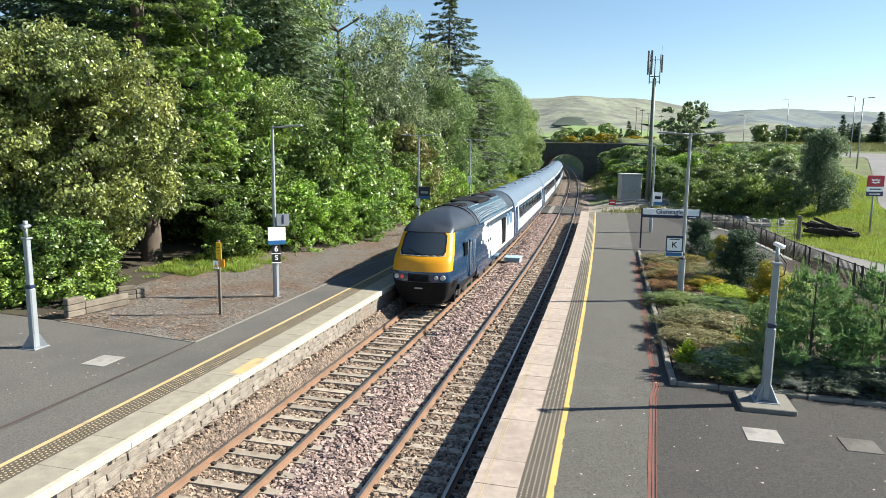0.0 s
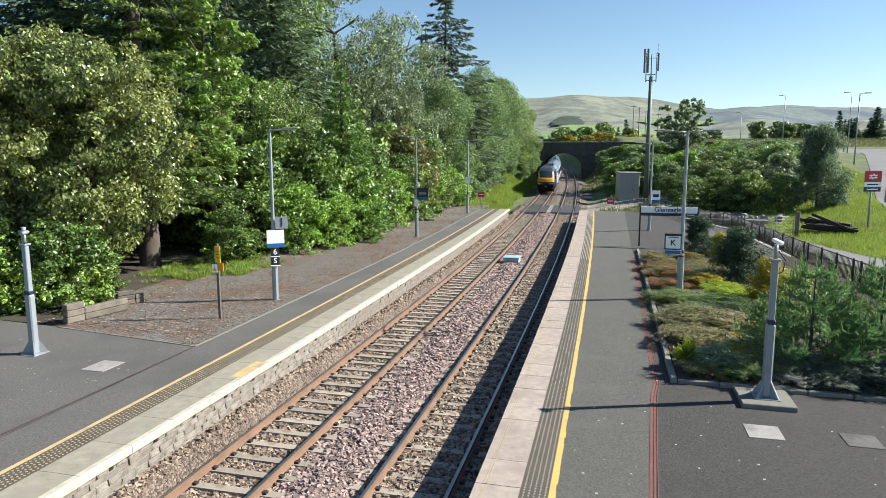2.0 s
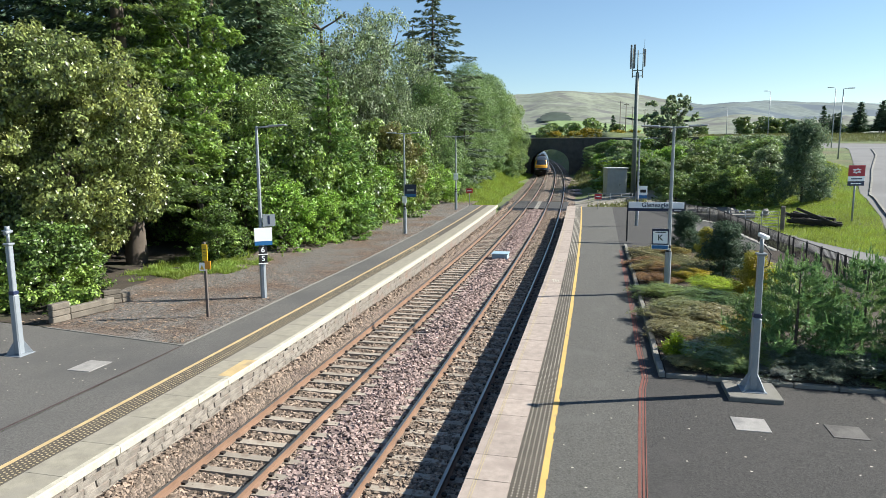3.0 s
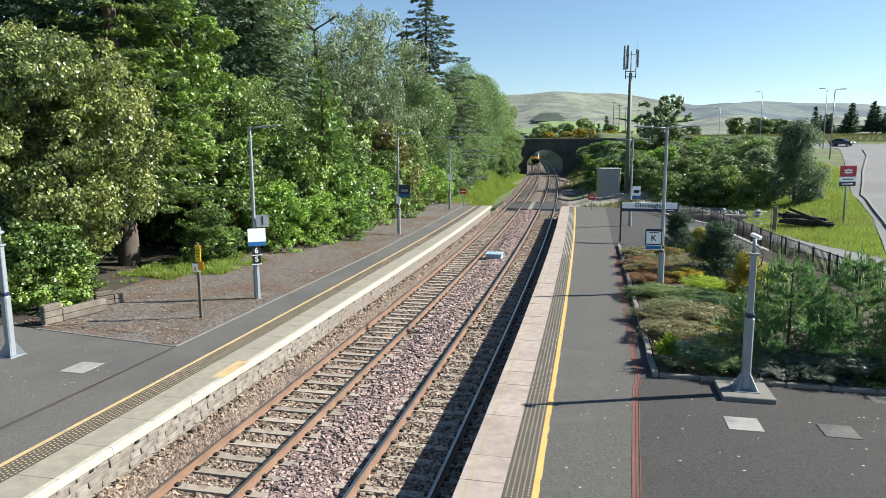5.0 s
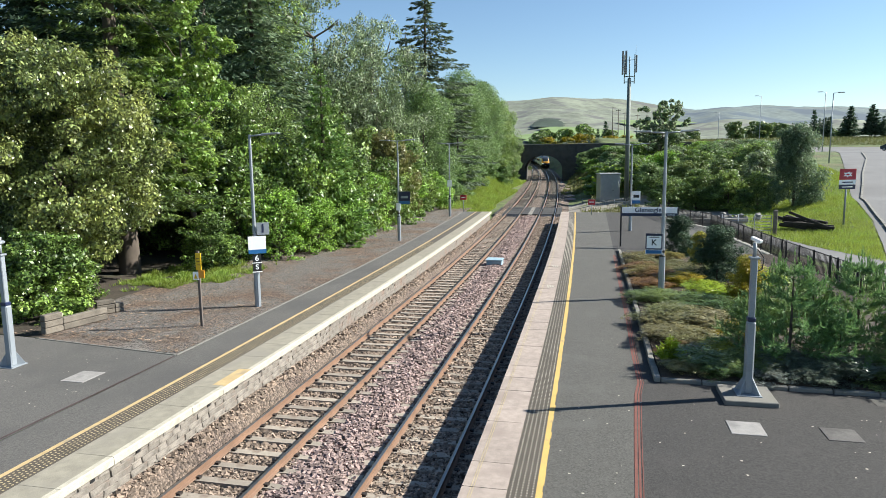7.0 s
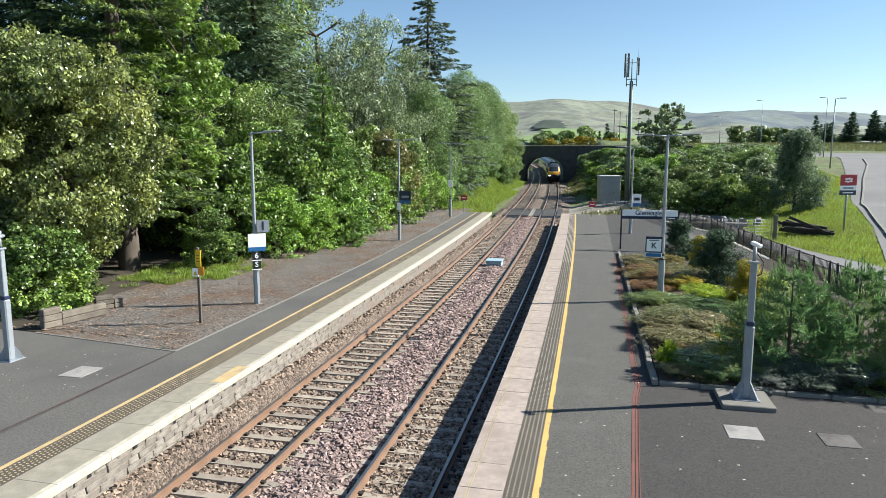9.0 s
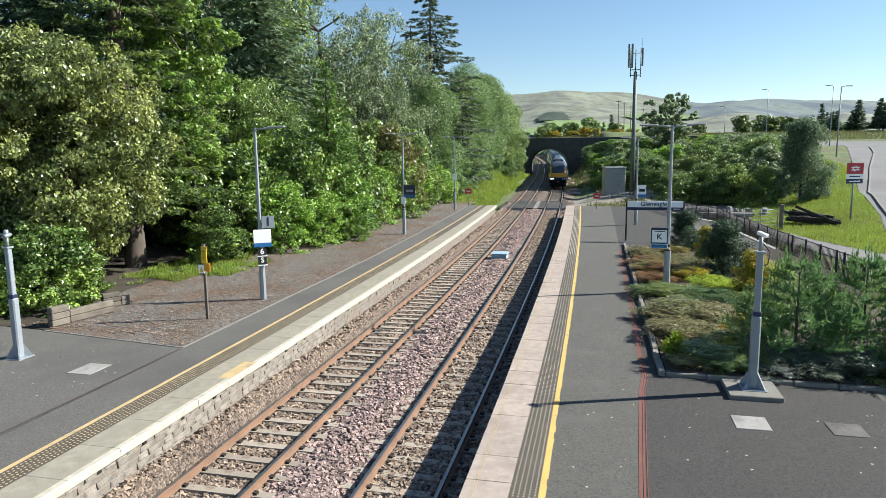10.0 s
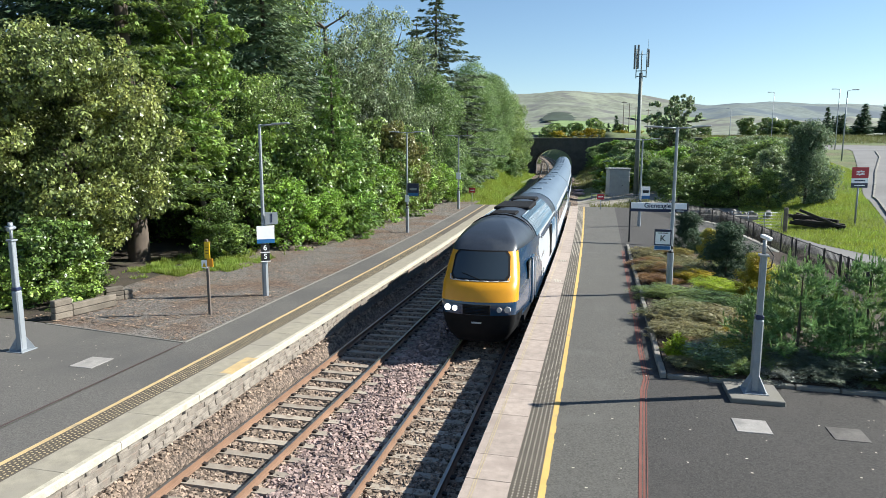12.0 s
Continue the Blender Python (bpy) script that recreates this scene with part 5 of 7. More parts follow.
# barrier and small red sign at the platform end
t = empty("barrier_rail", pose(6.0, 77.5, lift(9, 77.5)))
tagged(t, "low grey steel barrier across the path", "barrier")
for i in range(7):
    bm = bmesh.new()
    rod(bm, (i * 1.2, 0, 0), (i * 1.2, 0, 0.75), 0.035, seg=6)
    part("post", bm, STEEL, t)
for z in (0.4, 0.72):
    bm = bmesh.new()
    rod(bm, (0, 0, z), (7.3, 0, z), 0.035, seg=6)
    part("rail", bm, STEEL, t)
for x, y, h, lab in ((7.05, 58.6, 1.25, "small red sign on a short post at the platform end"), (-4.6, 60.5, 1.5, "small dark red sign on a short post beside shrubs")):
    t = empty("end_sign", pose(x, y, PLAT + grade(y) - 0.02))
    tagged(t, lab, "sign", "platform end signs")
    bm = bmesh.new()
    rod(bm, (0, 0, 0), (0, 0, h), 0.03, seg=6)
    part("post", bm, STEEL, t)
    panel("sign_face", t, -0.3, 0.3, -0.06, h - 0.35, h + 0.1, RED, "red face with a pale bar")
    panel("writing_bar", t, -0.2, 0.2, -0.066, h - 0.16, h - 0.08, WHITE, "pale bar of writing")

# ---- ramp, fence and approach road ----
FENCE = [(12.6, 58), (13.6, 53.5), (15.3, 49.5), (15.9, 42), (16.4, 35), (16.9, 29.5), (17.35, 25.5), (17.9, 20), (18.3, 15)]


def side_z(x, y):
    return PLAT + grade(y) - 0.06


drape("ramp_path", [(13.0, 60), (FENCE[0][0], 60)] + [(x - 0.15, y) for x, y in FENCE] + [(13.0, 15), (13.0, 30)], ASPHALT, 0.0, 2.0, "grey asphalt ramp path along the fence", "path", lambda x, y: PLAT + grade(y) + 0.002)


def railing():
    t = empty("railing")
    tagged(t, "dark metal railing of close upright bars along the ramp", "railing")
    iron = material("dark_railing", (0.027, 0.023, 0.023), 0.6, vary=0.2)
    proto = None
    post0 = None
    kerb = bmesh.new()
    d = 0.0
    count = 0
    bulk = bmesh.new()
    for (xa, ya), (xb, yb) in zip(FENCE, FENCE[1:]):
        a, b = Vector((xa, ya, side_z(xa, ya))), Vector((xb, yb, side_z(xb, yb)))
        for z in (0.16, 1.06):
            bm_r = bmesh.new()
            rod(bm_r, a + Vector((0, 0, z)), b + Vector((0, 0, z)), 0.024, seg=5)
            part("rail", bm_r, iron, t)
        w = Vector((0.17, 0, 0))
        for s0, s1 in ((-1, 1),):
            vs = [kerb.verts.new(q) for q in (a - w + Vector((0, 0, -0.3)), a + w + Vector((0, 0, -0.3)), a + w + Vector((0, 0, 0.1)), a - w + Vector((0, 0, 0.1)), b - w + Vector((0, 0, -0.3)), b + w + Vector((0, 0, -0.3)), b + w + Vector((0, 0, 0.1)), b - w + Vector((0, 0, 0.1)))]
            for q in ((0, 1, 2, 3), (7, 6, 5, 4), (3, 2, 6, 7), (0, 3, 7, 4), (1, 5, 6, 2)):
                kerb.faces.new([vs[i] for i in q])
        n = int((b - a).length / 0.115)
        for i in range(n):
            q = a + (b - a) * (i / n)
            if i % 14 == 0:
                if post0 is None:
                    bm = bmesh.new()
                    box(bm, -0.03, 0.03, -0.03, 0.03, 0.0, 1.12, 0.005)
                    post0 = finish("post", bm, iron, t)
                    post0.matrix_basis = Matrix.Translation(q)
                else:
                    again("post", post0, t, Matrix.Translation(q))
            elif ya <= 44 and count < 240:
                if proto is None:
                    bm = bmesh.new()
                    rod(bm, (0, 0, 0.16), (0, 0, 1.06), 0.016, seg=4)
                    proto = finish("bar", bm, iron, t)
                    proto.matrix_basis = Matrix.Translation(q)
                else:
                    again("bar", proto, t, Matrix.Translation(q))
                count += 1
            else:
                rod(bulk, q + Vector((0, 0, 0.16)), q + Vector((0, 0, 1.06)), 0.016, seg=4)
    part("far_railing", bulk, iron, t)["kind"] = "stuff"
    tagged(finish("fence_kerb", kerb, material("pale_fence_kerb", (0.38, 0.36, 0.32), 0.9, vary=0.25, scale=3, fine=60)), "pale concrete kerb under the railing", "kerb", kind="structure")


railing()

ROAD_L = [(19.5, 30), (21.5, 36.5), (23.6, 42.7), (26.5, 52), (29.0, 62.8), (31.6, 72), (34.0, 80), (38.5, 95), (43, 110), (47.5, 127), (49, 137), (45, 144), (30, 148)]
ROAD_R = [(30, 160), (48, 158), (66, 155), (112, 150), (112, 30)]
drape("approach_road", ROAD_L + ROAD_R, ROAD, 0.05, 1.5, "pale grey asphalt road climbing to a junction", "road")
drape("access_track", [(16.3, 46), (17.6, 41), (18.5, 36), (19.3, 30), (20.0, 20), (26, 20), (26, 32), (21.5, 36.3), (19.4, 42), (18.8, 46)], ROAD, 0.04, 1.5, "grey track beside the railing", "road")


def road_kerb():
    bm = bmesh.new()
    pts = [(22.6, 36), (26.5, 50.1), (28.2, 57), (30.1, 64.5), (33.0, 72.5), (35.6, 80), (38.6, 88), (42, 97), (46, 110)]
    for a, b in zip(pts, pts[1:]):
        for i in range(5):
            p = [Vector((a[0] + (b[0] - a[0]) * k, a[1] + (b[1] - a[1]) * k, 0)) for k in (i / 5, (i + 1) / 5 - 0.01)]
            for q in p:
                q.z = lift(q.x, q.y) + 0.05
            for z in (0,):
                w = Vector((0.09, 0, 0))
                vs = [bm.verts.new(v) for v in (p[0] - w, p[0] + w, p[0] + w + Vector((0, 0, 0.11)), p[0] - w + Vector((0, 0, 0.11)), p[1] - w, p[1] + w, p[1] + w + Vector((0, 0, 0.11)), p[1] - w + Vector((0, 0, 0.11)))]
                for q in ((0, 1, 2, 3), (7, 6, 5, 4), (3, 2, 6, 7), (0, 3, 7, 4), (1, 5, 6, 2)):
                    bm.faces.new([vs[k] for k in q])
    tagged(finish("road_kerb", bm, KERB), "pale kerb stones along the footway", "kerb", kind="structure")


road_kerb()

# station totem
z0 = lift(24.2, 50.8)
t = empty("station_totem", pose(24.2, 50.8, z0, 0, 0, 20))
tagged(t, "red and white station sign on a grey post beside the road", "sign")
bm = bmesh.new()
rod(bm, (0, 0, -0.05), (0, 0, 3.95), 0.06, seg=8)
part("post", bm, STEEL, t, "grey post")
panel("red_panel", t, -0.62, 0.62, -0.1, 3.25, 4.0, RED, "red panel")
panel("white_panel", t, -0.62, 0.62, -0.1, 2.92, 3.24, WHITE, "white panel")
panel("navy_panel", t, -0.62, 0.62, -0.1, 2.6, 2.91, NAVY, "navy panel")
for q in ((-0.3, 0.3, 3.66, 3.73), (-0.3, 0.3, 3.49, 3.56)):
    panel("emblem_bar", t, q[0], q[1], -0.11, q[2], q[3], WHITE, "white bar")
for dx, dz in ((-0.06, 0.14), (0.06, -0.02)):
    bm = bmesh.new()
    box(bm, -0.17, 0.17, -0.11, -0.1, -0.03, 0.03, m=Matrix.Translation((dx, 0, 3.55 + dz)) @ Matrix.Rotation(radians(-32), 4, "Y"))
    part("emblem_bar", bm, WHITE, t, "slanting white bar")
panel("writing_bar", t, -0.4, 0.4, -0.11, 3.04, 3.12, NAVY, "dark bar of writing")
panel("writing_bar", t, -0.4, 0.4, -0.11, 2.72, 2.78, WHITE, "pale bar of writing")

# gate, timber and stone heaps
t = empty("field_gate", pose(15.6, 47.2, side_z(15.6, 47.2), 0, 0, -8))
tagged(t, "grey metal field gate across the yard entrance", "gate")
for i in range(6):
    bm = bmesh.new()
    rod(bm, (0, 0, 0.25 + i * 0.2), (3.0, 0, 0.25 + i * 0.2), 0.02, seg=6)
    part("bar", bm, STEEL, t)
for x in (0, 1.0, 2.0, 3.0):
    bm = bmesh.new()
    rod(bm, (x, 0, 0.1), (x, 0, 1.27), 0.025, seg=6)
    part("upright", bm, STEEL, t)
bm = bmesh.new()
box(bm, 3.1, 3.35, -0.12, 0.12, -0.1, 1.6, 0.03)
part("gate_post", bm, TIMBER, t, "thick wooden gate post")

t = empty("timber_heap", pose(21.6, 49.6, lift(21.6, 49.6)))
tagged(t, "heap of dark creosoted timbers lying on grass", "timber heap")
rng = random.Random(14)
for i in range(16):
    bm = bmesh.new()
    L = rng.uniform(0.9, 1.7)
    box(bm, -L, L, -0.12, 0.12, -0.09, 0.09, 0.015, m=Matrix.Translation((rng.uniform(-0.9, 0.6), rng.uniform(-0.7, 0.7), 0.12 + 0.09 * (i // 2))) @ Matrix.Rotation(radians(rng.uniform(-50, 10)), 4, "Z") @ Matrix.Rotation(radians(rng.uniform(2, 24)), 4, "Y"))
    part("timber", bm, DARK_TIMBER, t)

t = empty("stone_heap", pose(16.2, 55.5, lift(16.2, 55.5)))
tagged(t, "heap of grey stones and rubble in the yard", "stone heap")
grey = material("rubble_stone", (0.178, 0.169, 0.157), 0.9, vary=0.3, thing=0.3)
protos = []
for i in range(46):
    r = rng.uniform(0.12, 0.42)
    p = Matrix.Translation((rng.gauss(0, 1.5), rng.gauss(0, 0.8), rng.uniform(0.05, 0.5))) @ Euler((rng.random() * 6, rng.random() * 6, rng.random() * 6)).to_matrix().to_4x4() @ Matrix.Scale(r, 4)
    if i < 5:
        bm = bmesh.new()
        bmesh.ops.create_icosphere(bm, subdivisions=1, radius=1)
        for v in bm.verts:
            v.co *= rng.uniform(0.7, 1.15)
            v.co.z *= 0.75
        protos.append(part("stone", bm, grey, t))
        protos[-1].matrix_basis = p
    else:
        again("stone", protos[i % 5], t, p)
for k in range(4):
    bm = bmesh.new()
    box(bm, -2.2, 2.2, -0.16, 0.16, 0, 0.26, 0.02)
    b = finish("concrete_beam", bm, KERB)
    b.matrix_basis = pose(15.6 + 0.2 * k, 52.2 + 0.35 * (k % 2), lift(15.6, 52) + 0.02 + 0.27 * (k // 2), 0, 0, rng.uniform(-6, 4))
    tagged(b, "long pale concrete beam stacked in the yard", "beam", "stacked concrete beams")
drape("yard", [(13.2, 48), (15.4, 50), (18.8, 47), (21, 56), (22, 66), (14, 66)], material("yard_ground", (0.154, 0.139, 0.123), 0.95, vary=0.35, scale=1, fine=20, bump=0.6), 0.03, 1.5, "bare dusty yard with rubble", "yard")

# wooden planter edge behind the gravel
def timber_edge(x, y, rz, label, tall=0.62, run_on=1.6):
    t = empty("timber_planter", pose(x, y, PLAT, 0, 0, rz))
    tagged(t, label, "planter", "timber edged planters")
    r = random.Random(int(x * 100))
    for i in range(3):
        bm = bmesh.new()
        box(bm, 0, 0.6, -0.12, 0.12, i * tall / 3, (i + 1) * tall / 3 - 0.01, 0.02)
        part("sleeper_end", bm, TIMBER, t)
        if i < 2:
            bm = bmesh.new()
            box(bm, 0.62, 0.62 + run_on, -0.1, 0.1, i * tall / 3, (i + 1) * tall / 3 - 0.01, 0.02)
            part("sleeper_beam", bm, TIMBER, t)


timber_edge(-9.5, 16.75, 78, "stacked weathered timber sleepers edging a shrub bed")
timber_edge(-9.75, 19.3, 60, "low stacked timber sleepers below the shrubs", 0.5, 0.3)


# ---- street lamps on the road ----
def street_lamp(x, y, h, side):
    t = empty("street_lamp", pose(x, y, lift(x, y) - 0.1))
    tagged(t, "tall pale street lamp by the road", "street lamp", "street lamps along the road")
    bm = bmesh.new()
    rod(bm, (0, 0, 0), (0, 0, h), 0.09, 0.055, 8)
    part("column", bm, STEEL, t)
    bm = bmesh.new()
    rod(bm, (0, 0, h), (side * 0.6, 0, h + 0.08), 0.035, seg=6)
    part("arm", bm, STEEL, t)
    bm = bmesh.new()
    box(bm, min(side * 0.5, side * 1.25), max(side * 0.5, side * 1.25), -0.14, 0.14, h + 0.03, h + 0.14, 0.03)
    part("lamp_head", bm, STEEL, t)


street_lamp(36.3, 93.0, 13.6 - lift(36.3, 93.0), 1)
street_lamp(45.2, 125.0, 16.3 - lift(45.2, 125.0), -1)
street_lamp(40.8, 150.0, 17.9 - lift(40.8, 150.0), -1)
street_lamp(36.2, 170.0, 15.8 - lift(36.2, 170.0), -1)


for k, y, h in ((0.028, 205, 9.0), (0.036, 205, 8.4), (0.045, 230, 9.5), (0.062, 215, 8.0), (0.075, 240, 9.0)):
    x = 7 + k * y
    t = empty("telegraph_pole", pose(x, y, lift(x, y) + 1.0))
    tagged(t, "thin wooden telegraph pole in the fields", "pole", "telegraph poles")
    bm = bmesh.new()
    rod(bm, (0, 0, -2), (0, 0, h), 0.13, 0.09, 6)
    part("pole", bm, TIMBER, t)
    bm = bmesh.new()
    box(bm, -0.7, 0.7, -0.06, 0.06, h - 0.5, h - 0.38)
    part("crossarm", bm, TIMBER, t)


# ---- road bridge ----
def road_bridge():
    t = empty("road_bridge")
    tagged(t, "old dark stone road bridge over the cutting", "bridge")
    y0, y1 = 144.0, 151.0
    c = off(146) + D / 2
    g = grade(146)
    top = g + 7.4
    st = material("bridge_stone", (0.062, 0.06, 0.056), 0.9, vary=0.35, scale=1.2, fine=14, bump=0.8, bump_size=0.03, stain=(0.077, 0.069, 0.062), stain_at=0.5, stain_scale=0.5)
    bm = bmesh.new()
    n = 24
    half, spring, rise = 4.0, g + 1.9, 3.1
    arch = [(c - half * math.cos(math.pi * i / n), spring + rise * math.sin(math.pi * i / n)) for i in range(n + 1)]
    for y in (y0, y1):
        lo = [bm.verts.new((x, y, z)) for x, z in [(c - half, g - 1)] + arch + [(c + half, g - 1)]]
        hi = [bm.verts.new((x, y, g + 6.4)) for x, z in [(c - half - 9, 0)] + arch + [(c + half + 26, 0)]]
        low = [bm.verts.new((c - half - 9, y, g - 1)), bm.verts.new((c + half + 26, y, g - 1))]
        for i in range(len(lo) - 1):
            vs = (lo[i], lo[i + 1], hi[i + 1], hi[i]) if i not in (0, len(lo) - 2) else ((low[0], lo[0], lo[1], hi[1], hi[0]) if i == 0 else (lo[i], lo[i + 1], low[1], hi[i + 1], hi[i]))
            bm.faces.new(vs if y == y0 else vs[::-1])
        if y == y0:
            keep = lo
        else:
            for i in range(len(lo) - 1):
                bm.faces.new((keep[i + 1], keep[i], lo[i], lo[i + 1]))
    part("arch_wall", bm, st, t, "stone arch and spandrels")
    for y in (y0, y1 - 0.4):
        bm = bmesh.new()
        box(bm, c - half - 9, c + half + 26, y - 0.02, y + 0.42, g + 6.35, top - 0.15)
        pr = part("parapet", bm, st, t, "stone parapet")
        bm = bmesh.new()
        box(bm, c - half - 9, c + half + 26, y - 0.1, y + 0.5, top - 0.15, top, 0.04)
        part("coping", bm, KERB, pr, "pale coping course")
    bm = bmesh.new()
    box(bm, c - half - 9, c + half + 26, y0 + 0.4, y1 - 0.4, g + 5.7, g + 6.3)
    part("deck", bm, ASPHALT, t, "road deck")
    for i in range(n):
        bm = bmesh.new()
        a0, a1 = math.pi * i / n + 0.01, math.pi * (i + 1) / n - 0.01
        q = [(c - r * math.cos(k), spring + (rise + r - half) * math.sin(k)) for k, r in ((a0, half), (a1, half), (a1, half + 0.5), (a0, half + 0.5))]
        fr = [bm.verts.new((x, y0 - 0.08, z)) for x, z in q]
        bk = [bm.verts.new((x, y0 + 0.05, z)) for x, z in q]
        bm.faces.new(fr)
        for k in range(4):
            bm.faces.new((fr[k], bk[k], bk[(k + 1) % 4], fr[(k + 1) % 4]))
        bmesh.ops.recalc_face_normals(bm, faces=bm.faces)
        part("arch_stone", bm, st, t)


road_bridge()


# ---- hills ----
# Grey and blue in both moor colours stand in for distance haze.
HAZY_HEATHER = material("hazy_heather_moor", (0.123, 0.154, 0.146), 0.95, vary=0.35, scale=0.008, fine=0.05, bump=0, stain=(0.062, 0.085, 0.108), stain_at=0.47, stain_scale=0.008)
HAZY_HILL = material("moorland", (0.155, 0.172, 0.125), 0.95, vary=0.4, scale=0.01, fine=0.06, bump=0, stain=(0.1, 0.1, 0.092), stain_at=0.5, stain_scale=0.016)
FIELD = material("far_fields", (0.154, 0.223, 0.077), 0.95, vary=0.2, scale=0.01, fine=0.05, bump=0)
FAR_WOOD = material("far_wood", (0.023, 0.039, 0.023), 0.95, vary=0.4, scale=0.02, fine=0.12, bump=0)


def ridge_far(k):
    """Height over distance of the skyline, for x over distance k."""
    pts = ((-1.5, 0.05), (-0.4, 0.075), (-0.151, 0.0835), (-0.059, 0.0845), (0.037, 0.076), (0.1, 0.067), (0.137, 0.0625), (0.181, 0.069), (0.25, 0.0665), (0.377, 0.056), (0.6, 0.05), (1.7, 0.04))
    return float(np.interp(k, [p[0] for p in pts], [p[1] for p in pts])) - 0.006


def hill_z(k, y):
    s = (y - 1100) / 1500.0
    r = ridge_far(k) + 0.003 * noise.noise((k * 14, 0, 5))
    n = 18 * noise.noise((k * 9, y * 0.003, 1)) + 7 * noise.noise((k * 30, y * 0.01, 2))
    return 6 + 2600 * r * smooth(-0.25, 1.0, s) + n * smooth(0, 0.4, s) * smooth(1.0, 0.7, s)


def hills():
    bm = bmesh.new()
    ks = steps(-1.4, 1.6, 0.02)
    ys = steps(1000, 2600, 50)
    grid = [[bm.verts.new((7 + k * y, y, hill_z(k, y) - (12 if y < 1010 else 0))) for k in ks] for y in ys]
    grid.append([bm.verts.new((7 + k * 2900, 2900, hill_z(k, 2600) * 0.9 - 10)) for k in ks])
    for a, b in zip(grid, grid[1:]):
        for i in range(len(ks) - 1):
            f = bm.faces.new((a[i], a[i + 1], b[i + 1], b[i]))
            # Far slopes to the right take the bluer colour, as if hazier.
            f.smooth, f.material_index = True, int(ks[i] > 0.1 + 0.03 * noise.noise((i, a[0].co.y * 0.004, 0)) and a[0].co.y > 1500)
    t = finish("hills", bm, [HAZY_HILL, HAZY_HEATHER])
    tagged(t, "pale green moorland hills, haze in their colours, under a clear sky", "hills", kind="structure")
    for name, mat, k0, k1, ya, yb, lab, slope in (("plantation", FAR_WOOD, -0.098, -0.03, 1330, 1500, "dark conifer plantation on the hillside", 0.0), ("hill_field", FIELD, -0.14, 0.12, 1080, 1330, "bright green fields below the hill", 0.0), ("hill_field", FIELD, 0.02, 0.16, 1500, 1620, "bright green fields below the hill", 0.0)):
        bm = bmesh.new()
        rows = []
        for i in range(11):
            y = ya + (yb - ya) * i / 10
            s = (1 - 0.5 * abs(i - 3) / 7) * (0.8 + 0.35 * noise.noise((i * 1.3, ya, 0)))
            rows.append([bm.verts.new((7 + k * y, y, hill_z(k, y) + 4)) for k in [((k0 + k1) / 2 + (k0 - k1) / 2 * s * (1 + 0.12 * noise.noise((i * 0.7, 3, 0)))) * (1 - j / 12) + ((k0 + k1) / 2 + (k1 - k0) / 2 * s * (1 + 0.12 * noise.noise((i * 0.6, 9, 0)))) * (j / 12) for j in range(13)]])
        for a, b in zip(rows, rows[1:]):
            for j in range(12):
                bm.faces.new((a[j], a[j + 1], b[j + 1], b[j])).smooth = True
        tagged(finish(name, bm, mat), lab, "field", kind="structure")


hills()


# ---- car ----
def blue_car():
    c = empty("car")
    tagged(c, "dark blue hatchback car driving on the road", "car")
    paint = material("dark_blue_paint", (0.009, 0.023, 0.058), 0.2, vary=0.03, bump=0, coat=0.6)
    prof = [(-2.1, 0.32), (-2.15, 0.6), (-2.0, 0.86), (-1.0, 0.98), (-0.35, 1.42), (0.9, 1.46), (1.75, 1.05), (2.08, 0.98), (2.12, 0.45), (2.05, 0.3)]
    bm = bmesh.new()
    sides = []
    for s in (-1, 1):
        sides.append([bm.verts.new((s * (0.86 if z < 1.0 else 0.86 - (z - 1.0) * 0.5), y, z)) for y, z in prof])
    n = len(prof)
    for i in range(n):
        bm.faces.new((sides[0][i], sides[1][i], sides[1][(i + 1) % n], sides[0][(i + 1) % n]))
    bm.faces.new(sides[0])
    bm.faces.new(sides[1][::-1])
    bmesh.ops.recalc_face_normals(bm, faces=bm.faces)
    bmesh.ops.bevel(bm, geom=bm.edges[:], offset=0.05, segments=2, affect="EDGES")
    part("body", bm, paint, c, "glossy dark blue body")
    bm = bmesh.new()
    bm.faces.new([bm.verts.new(q) for q in ((-0.74, -1.0, 1.02), (0.74, -1.0, 1.02), (0.62, -0.42, 1.41), (-0.62, -0.42, 1.41))])
    part("windscreen", bm, T_GLASS, c, "dark windscreen")
    for s in (-1, 1):
        bm = bmesh.new()
        bm.faces.new([bm.verts.new(q) for q in ((s * 0.868, -0.8, 1.02), (s * 0.868, 1.5, 1.06), (s * 0.67, 0.85, 1.41), (s * 0.67, -0.3, 1.39))])
        part("side_window", bm, T_GLASS, c, "dark side windows")
        bm = bmesh.new()
        box(bm, s * 0.62 - 0.17, s * 0.62 + 0.17, -2.16, -2.05, 0.62, 0.8, 0.03)
        part("headlight", bm, HEADLIGHT, c, "lit headlight")
        bm = bmesh.new()
        box(bm, s * 0.95 - 0.08, s * 0.95 + 0.08, -0.85, -0.7, 0.98, 1.12, 0.03)
        part("mirror", bm, paint, c)
        for y in (-1.35, 1.3):
            bm = bmesh.new()
            rod(bm, (s * 0.68, y, 0.31), (s * 0.885, y, 0.31), 0.31, seg=18)
            w = part("wheel", bm, BLACK, c, "black tyre")
            bm = bmesh.new()
            rod(bm, (s * 0.88, y, 0.31), (s * 0.895, y, 0.31), 0.19, seg=12)
            part("rim", bm, STEEL, w, "grey rim")
    return c


car = blue_car()
